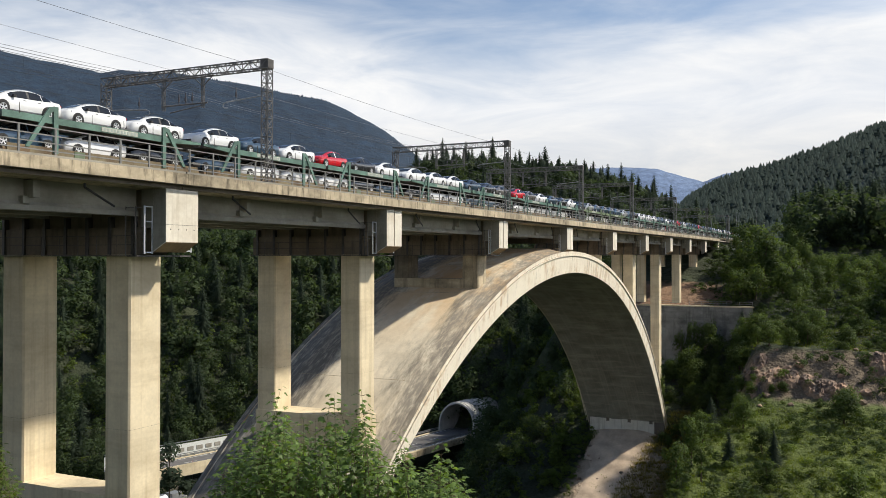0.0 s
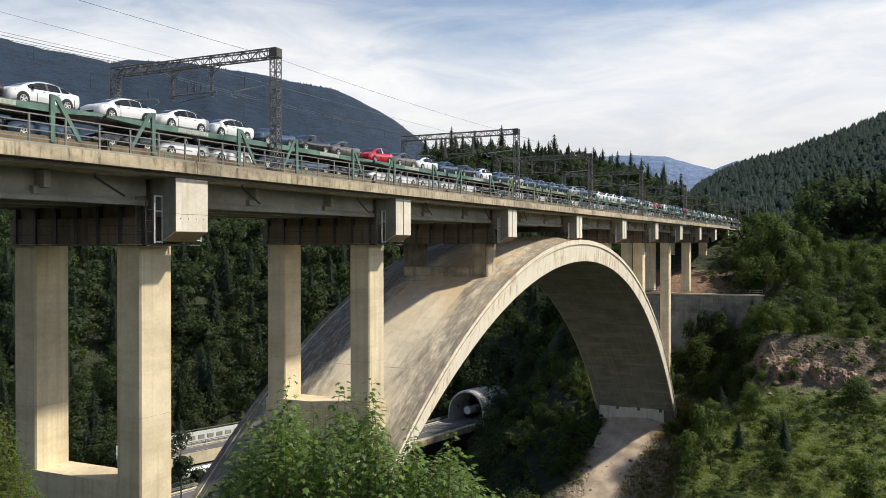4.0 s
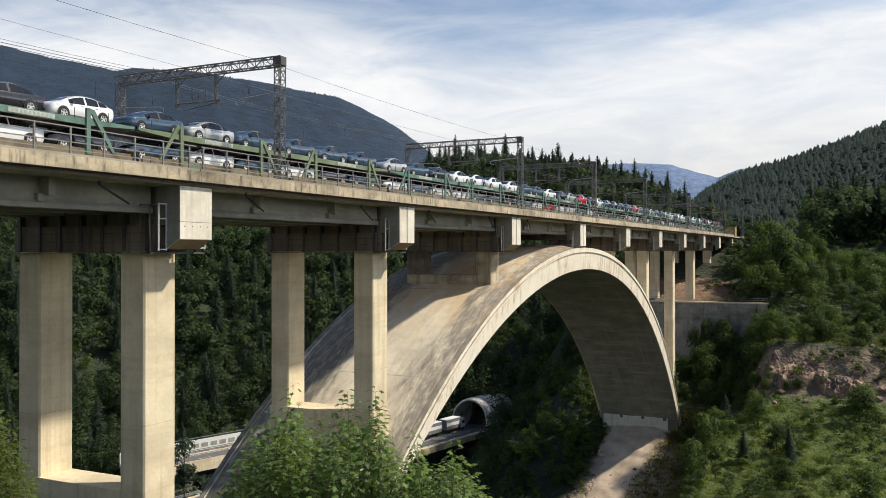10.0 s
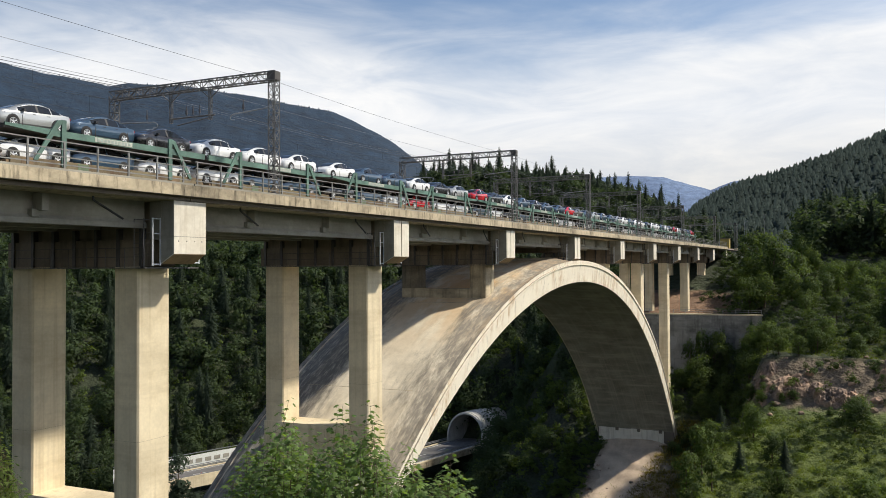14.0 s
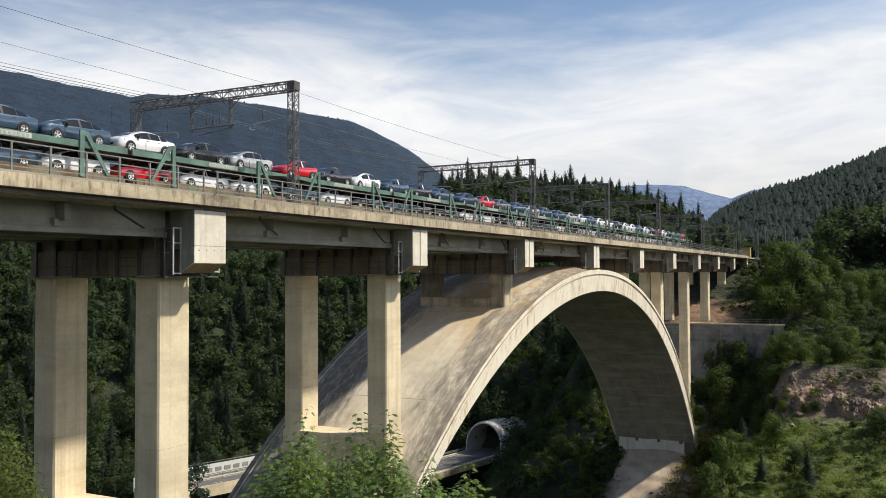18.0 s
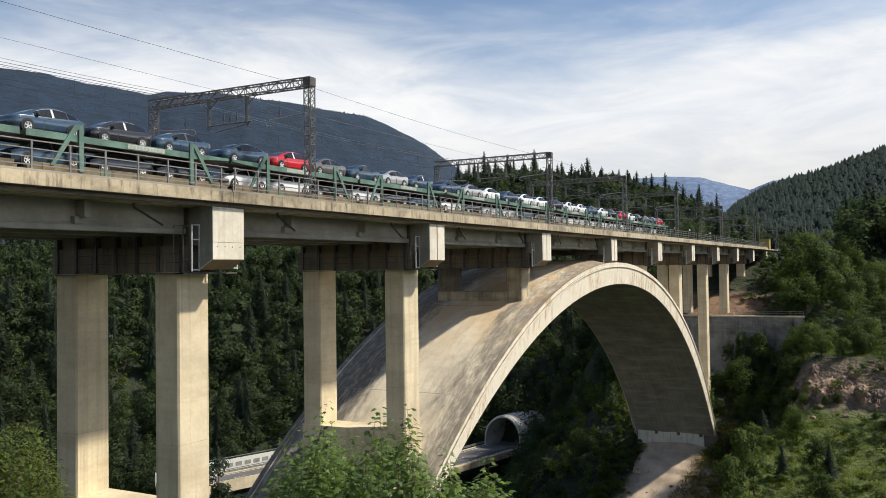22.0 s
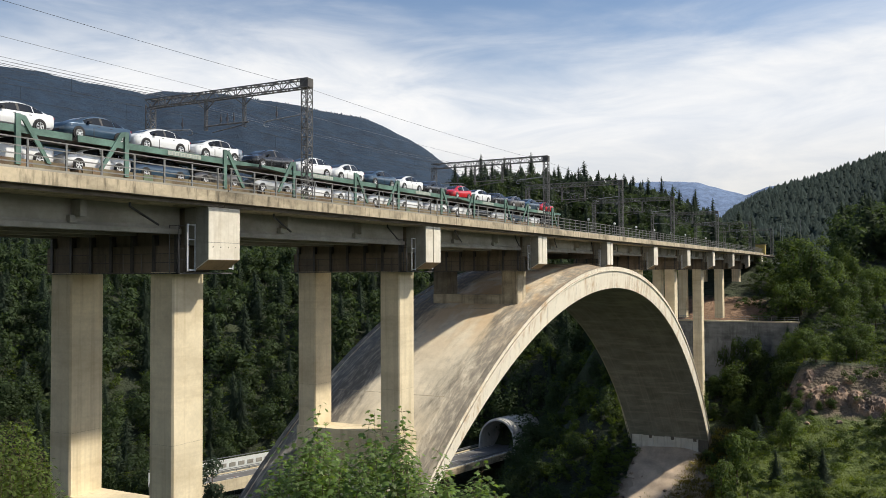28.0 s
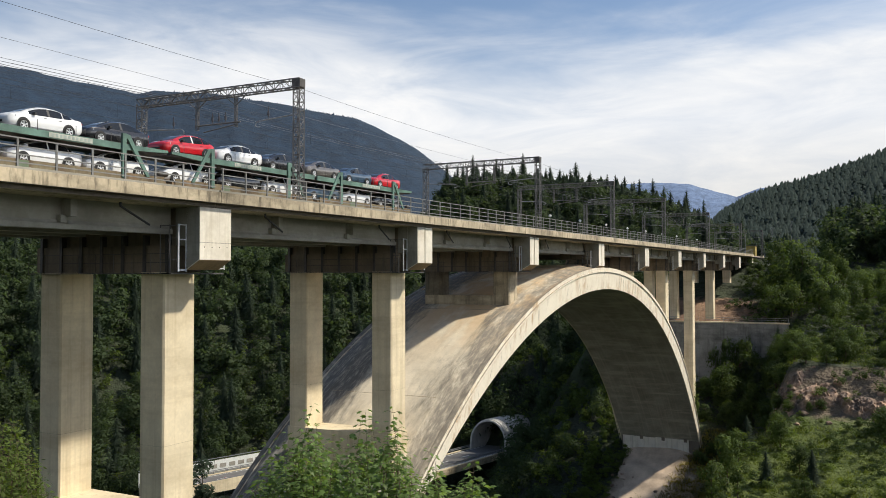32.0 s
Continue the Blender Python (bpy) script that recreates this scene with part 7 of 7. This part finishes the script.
def build_caravan():
    c = thing("caravan", "white touring caravan with dark windows towed on the motorway", "caravan", "traffic in the gorge")
    side_view = [(-2.7, 0.42), (2.5, 0.42), (2.75, 0.9), (2.6, 1.7), (2.2, 2.5), (1.9, 2.62), (-2.3, 2.62), (-2.62, 2.45), (-2.75, 1.3)]
    n = len(side_view)
    body = Solid().add([(x, y, z) for y in (-1.12, 1.12) for x, z in side_view], [tuple(range(n)), tuple(reversed(range(n, 2 * n)))] + [(k, (k + 1) % n, n + (k + 1) % n, n + k) for k in range(n)])
    part("body", body, c, material=FILM)
    for side in (-1, 1):
        for x0, x1 in ((-2.3, -1.1), (-0.4, 0.5), (1.0, 2.1)):
            part("side_window", Solid().box(x0, x1, side * 1.12 - 0.02, side * 1.12 + 0.02, 1.35, 2.0), c, material=GLASS)
        part("stripe", Solid().box(-2.65, 2.55, side * 1.12 - 0.012, side * 1.12 + 0.012, 0.75, 0.98), c, "grey stripe", SIGN_GREY)
        part("tail_lamp", Solid().box(-2.80, -2.66, side * 0.9 - 0.08, side * 0.9 + 0.08, 0.7, 0.95), c, material=TAIL)
    part("rear_window", Solid().box(-2.76, -2.64, -0.75, 0.75, 1.45, 2.05), c, material=GLASS)
    part("drawbar", Solid().bar((2.6, 0, 0.45), (3.9, 0, 0.45), 0.06, 6), c, material=IRON)
    axle(c, -0.3, 1.0)
    return c


def build_lorry(side_paint, words):
    c = thing("lorry", words + " box lorry with a white cab on the motorway", "lorry", "traffic in the gorge")
    part("box_body", Solid().box(-4.2, 2.3, -1.25, 1.25, 1.0, 3.75, c=0.05), c, words + " box body", side_paint)
    part("box_roof", Solid().box(-4.22, 2.32, -1.27, 1.27, 3.755, 3.85), c, "white roof", FILM)
    for side in (-1, 1) if side_paint is BOX_GREY else ():
        part("side_band", Solid().box(-4.0, 2.1, side * 1.26 - 0.01, side * 1.26 + 0.01, 2.0, 2.9), c, "white band", FILM)
    part("chassis", Solid().box(-4.0, 4.2, -1.0, 1.0, 0.55, 0.99), c, material=TRIM)
    cab = Solid().sweep_x([(-1.2, 0.7), (1.2, 0.7), (1.22, 1.9), (1.05, 3.2), (-1.05, 3.2), (-1.22, 1.9)], [(2.6, 0, 0), (4.5, 0, 0)])
    part("cab", cab, c, "white cab", FILM)
    part("windscreen", Solid().box(4.49, 4.55, -1.0, 1.0, 1.9, 2.8), c, material=GLASS)
    for side in (-1, 1):
        part("cab_window", Solid().box(3.2, 4.3, side * 1.19 - 0.04, side * 1.19 + 0.04, 1.9, 2.6), c, material=GLASS)
    for x in (-2.9, 3.6):
        axle(c, x, 1.05, 1.5)
    return c


def build_trailer():
    c = thing("lorry_trailer", "grey-sided box trailer with a white band behind the lorry", "trailer", "traffic in the gorge")
    part("box_body", Solid().box(-4.2, 4.0, -1.25, 1.25, 1.0, 3.75, c=0.05), c, "grey box body", BOX_GREY)
    part("box_roof", Solid().box(-4.22, 4.02, -1.27, 1.27, 3.755, 3.85), c, "white roof", FILM)
    for side in (-1, 1):
        part("side_band", Solid().box(-2.6, 3.8, side * 1.26 - 0.01, side * 1.26 + 0.01, 2.0, 2.9), c, "white band", FILM)
        part("rear_door", Solid().box(-4.23, -4.19, side * 0.62 - 0.58, side * 0.62 + 0.58, 1.1, 3.6), c, "pale grey rear door", SIGN_GREY)
    part("chassis", Solid().box(-4.0, 4.6, -0.9, 0.9, 0.55, 0.99), c, material=TRIM)
    for x in (-2.6, -1.5, 2.6):
        axle(c, x, 1.05, 1.4)
    return c


def build_tanker():
    c = thing("tank_lorry", "white fuel tank lorry with dark lettering and a grey cab", "tank lorry", "traffic in the gorge")
    tank = Solid()
    ring = [(1.2 * math.cos(math.tau * k / 20), 2.25 + 1.15 * math.sin(math.tau * k / 20)) for k in range(20)]
    tank.sweep_x(ring, [(-6.2, 0, 0), (3.6, 0, 0)])
    part("tank", tank, c, "white tank", FILM)
    part("catwalk", Solid().box(-5.8, 3.2, -0.35, 0.35, 3.38, 3.5), c, material=STEEL)
    part("chassis", Solid().box(-6.0, 6.6, -0.9, 0.9, 0.6, 1.12), c, material=TRIM)
    cab = Solid().sweep_x([(-1.2, 0.7), (1.2, 0.7), (1.22, 2.0), (1.05, 3.4), (-1.05, 3.4), (-1.22, 2.0)], [(4.4, 0, 0), (6.6, 0, 0)])
    part("cab", cab, c, "grey cab", BOX_GREY)
    part("windscreen", Solid().box(6.58, 6.65, -1.0, 1.0, 2.0, 3.0), c, material=GLASS)
    font = bpy.data.curves.new("lettering", "FONT")
    font.body, font.size, font.align_x, font.extrude, font.space_character = "DIESEL", 1.7, "CENTER", 0.02, 1.25
    holder = new("lettering", font)
    bpy.context.view_layer.update()
    words = bpy.data.meshes.new_from_object(holder.evaluated_get(bpy.context.evaluated_depsgraph_get()))
    bpy.data.objects.remove(holder)
    words.materials.append(TRIM)
    part("lettering", words, c, "dark lettering on the tank", at=pose(-0.6, -1.22, 1.70, 90, 0, 0))
    for x in (-5.2, -4.0, -2.8, 3.0, 5.4):
        axle(c, x, 1.05, 1.5)
    return c


BOX_GREY = mat("grey_box_panels", (0.19, 0.20, 0.20), 0.6, 0.0, 0.2, 0.6, 6, 0.05)
caravan = build_caravan()
caravan_two = copy_thing(caravan, pose(0, 0, 0))
tow_car = build_car("black", True)
tow_car_two = copy_thing(tow_car, pose(0, 0, 0))
for ob in (tow_car, tow_car_two):
    tagged(ob, "black estate car towing a caravan on the motorway", "car", "traffic in the gorge")
lorry, trailer, tanker = build_lorry(BOX_GREY, "grey-sided"), build_trailer(), build_tanker()
maroon_lorry = build_lorry(mat("maroon_box_panels", (0.16, 0.015, 0.05), 0.6, 0.0, 0.2, 0.6, 6, 0.05), "maroon")
lorry_two, trailer_two = copy_thing(lorry, pose(0, 0, 0)), copy_thing(trailer, pose(0, 0, 0))
tanker_two = copy_thing(tanker, pose(0, 0, 0))
MAIN, LOW = (219.0, 66.0), (178.0, 109.0)
# thing, road, seconds and place along the road at one moment, speed, lane, height, turned about
TRAFFIC = ((caravan, MAIN, 6.0, -6.0, 22.4, 1.9, 0.03, 0), (tow_car, MAIN, 6.0, 0.2, 22.4, 1.9, 0.03, 180),
           (caravan_two, MAIN, 19.5, -6.7, 24.0, 2.2, 0.03, 0), (tow_car_two, MAIN, 19.5, -0.5, 24.0, 2.2, 0.03, 180),
           (tanker, MAIN, 3.4, -5.5, 27.0, 1.6, 0.03, 0), (lorry, MAIN, 10.4, 6.6, 27.0, 1.9, 0.03, 0), (trailer, MAIN, 10.4, -3.6, 27.0, 1.9, 0.03, 0),
           (lorry_two, LOW, 7.0, -25.0, 24.0, -1.8, -7.99, 0), (trailer_two, LOW, 7.0, -35.2, 24.0, -1.8, -7.99, 0), (maroon_lorry, LOW, 13.0, -10.5, 24.0, -1.8, -7.99, 0), (tanker_two, LOW, 3.5, -25.5, 24.0, -1.8, -7.99, 0))


def drive():
    for ob, origin, t0, s0, speed, lane, z, about in TRAFFIC:
        w, across = road_axes(origin)
        turn = math.degrees(math.atan2(w.y, w.x))
        rows = []
        for t in (0, 8, 16, 24, 32):
            p = on_road(s0 + speed * (t - t0), lane, z, origin)
            rows.append((t, pose(p.x, p.y, p.z, 0, 0, turn + about)))
        walk(ob, rows)


# ---- shrubs beside the stand ----
def maple_leaf():
    """Five-lobed leaf of unit length in the xy plane, stalk end at the origin, slightly folded."""
    out = [(0.0, 0.0), (0.16, -0.38), (0.38, -0.24), (0.66, -0.48), (0.62, -0.18), (1.05, 0.0), (0.62, 0.18), (0.66, 0.48), (0.38, 0.24), (0.16, 0.38)]
    vs = [(0.42, 0.0, 0.03)] + [(x, y, -0.16 * abs(y) - 0.10 * x * x) for x, y in out]
    n = len(out)
    fs = [(0, 1 + k, 1 + (k + 1) % n) for k in range(n)]
    return np.array(vs), np.array(fs)


def oval_leaf():
    out = [(0.0, 0.0), (0.25, -0.2), (0.6, -0.24), (1.0, 0.0), (0.6, 0.24), (0.25, 0.2)]
    vs = [(0.45, 0.0, 0.03)] + [(x, y, -0.1 * x * x) for x, y in out]
    return np.array(vs), np.array([(0, 1 + k, 1 + (k + 1) % 6) for k in range(6)])


def build_shrub(name, label, centre_line, crest, depth0, depth1, shoots, leaf, leaf_size, node_gap, material, seed, drop=2.2, spires=()):
    """Upright shoots with paired leaves. centre_line: bearings in degrees; crest: height of the outline over those bearings."""
    rng = random.Random(seed)
    stems, L_pos, L_size, L_rot = Solid(), [], [], []
    az0, az1 = centre_line[0], centre_line[-1]
    for i in range(shoots + len(spires)):
        az = az0 + (az1 - az0) * ((i * 0.618034) % 1.0)
        d = rng.uniform(depth0, depth1)
        top = float(np.interp(-az, [-a for a in centre_line], crest)) * d
        top -= abs(rng.gauss(0, 0.05)) * d if i % 3 else abs(rng.gauss(0, 0.006)) * d
        if i >= shoots:
            az, top = spires[i - shoots]
            d = depth0 + 0.3
            top *= d
        a = radians(az)
        tip = Vector((EYE.x + d * math.cos(a), EYE.y + d * math.sin(a), top))
        foot = tip + Vector((rng.uniform(-0.35, 0.35), rng.uniform(-0.35, 0.35), -rng.uniform(0.8, 1.0) * drop))
        bend = Vector((rng.uniform(-0.12, 0.12), rng.uniform(-0.12, 0.12), 0))
        pts = [foot.lerp(tip, k / 5) + bend * math.sin(math.pi * k / 5) for k in range(6)]
        for k in range(5):
            stems.bar(pts[k], pts[k + 1], 0.009 * (1 - k / 5.8), 4, 0.009 * (1 - (k + 1) / 5.8))
        length = (tip - foot).length
        n = int(length / node_gap)
        ph = rng.uniform(0, 3.14)
        for k in range(n + 1):
            t = k / n
            if t < 0.12:
                continue
            q = t * 5
            j = min(4, int(q))
            p = pts[j].lerp(pts[j + 1], q - j)
            pair = ph + (k % 2) * 1.57
            for side in (0, math.pi):
                if rng.random() < 0.12:
                    continue
                yaw = pair + side + rng.uniform(-0.4, 0.4)
                size = leaf_size * rng.uniform(0.65, 1.2) * (1.0 - 0.25 * max(0, t - 0.75) / 0.25)
                out = Vector((math.cos(yaw), math.sin(yaw), 0.25 + 0.6 * max(0, t - 0.85)))
                base = p + out * size * rng.uniform(0.5, 1.0)
                if k % 4 == 0:
                    stems.bar(p, base, 0.0025, 3)
                L_pos.append(base)
                L_size.append(size)
                L_rot.append(Euler((rng.uniform(-0.5, 0.5), rng.uniform(-0.1, 0.75) - 0.5 * max(0, t - 0.9), yaw)).to_matrix())
    v, f = leaf
    R = np.array([[list(r) for r in m] for m in L_rot])
    P = np.array([list(p) for p in L_pos])
    S = np.array(L_size)
    V = np.einsum("nij,kj->nki", R, v) * S[:, None, None] + P[:, None, :]
    F = (f[None] + (np.arange(len(P)) * len(v))[:, None, None]).reshape(-1, 3)
    sh = thing(name, label, "shrub")
    ob = part("stem", stems, sh, material=TWIG)
    ob["kind"] = "stuff"
    ob = part("leaves", quick_mesh("leaves", V.reshape(-1, 3), F, material), sh)
    ob["kind"] = "stuff"
    return sh


build_shrub("maple_sapling", "leafy green young maple growing below the viewpoint", [41.2, 40.2, 38.7, 37.3, 35.9, 34.3, 33.3, 32.4, 31.4, 30.6, 29.5, 28.8, 28.0, 26.9, 25.2, 24.6, 23.5, 22.0],
            [-0.275, -0.255, -0.212, -0.198, -0.180, -0.205, -0.210, -0.190, -0.200, -0.185, -0.222, -0.240, -0.222, -0.252, -0.232, -0.245, -0.272, -0.290], 8.6, 11.2, 350, maple_leaf(), 0.088, 0.047, MAPLE, 3, 2.5,
            ((35.9, -0.150), (36.2, -0.166), (35.6, -0.172), (36.7, -0.176), (32.4, -0.158), (32.7, -0.168), (32.0, -0.172), (30.6, -0.154), (30.9, -0.170), (30.3, -0.178), (28.1, -0.202), (27.8, -0.212), (25.2, -0.213), (25.5, -0.224), (37.8, -0.182), (38.6, -0.194), (33.6, -0.184), (29.4, -0.208), (34.4, -0.184), (24.4, -0.240)))
build_shrub("hazel_bush", "pale green bush at the edge of the viewpoint", [56.0, 54.8, 53.6, 52.6, 51.4, 50.6],
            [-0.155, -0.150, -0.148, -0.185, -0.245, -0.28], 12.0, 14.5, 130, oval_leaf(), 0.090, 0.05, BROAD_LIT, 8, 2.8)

motions()
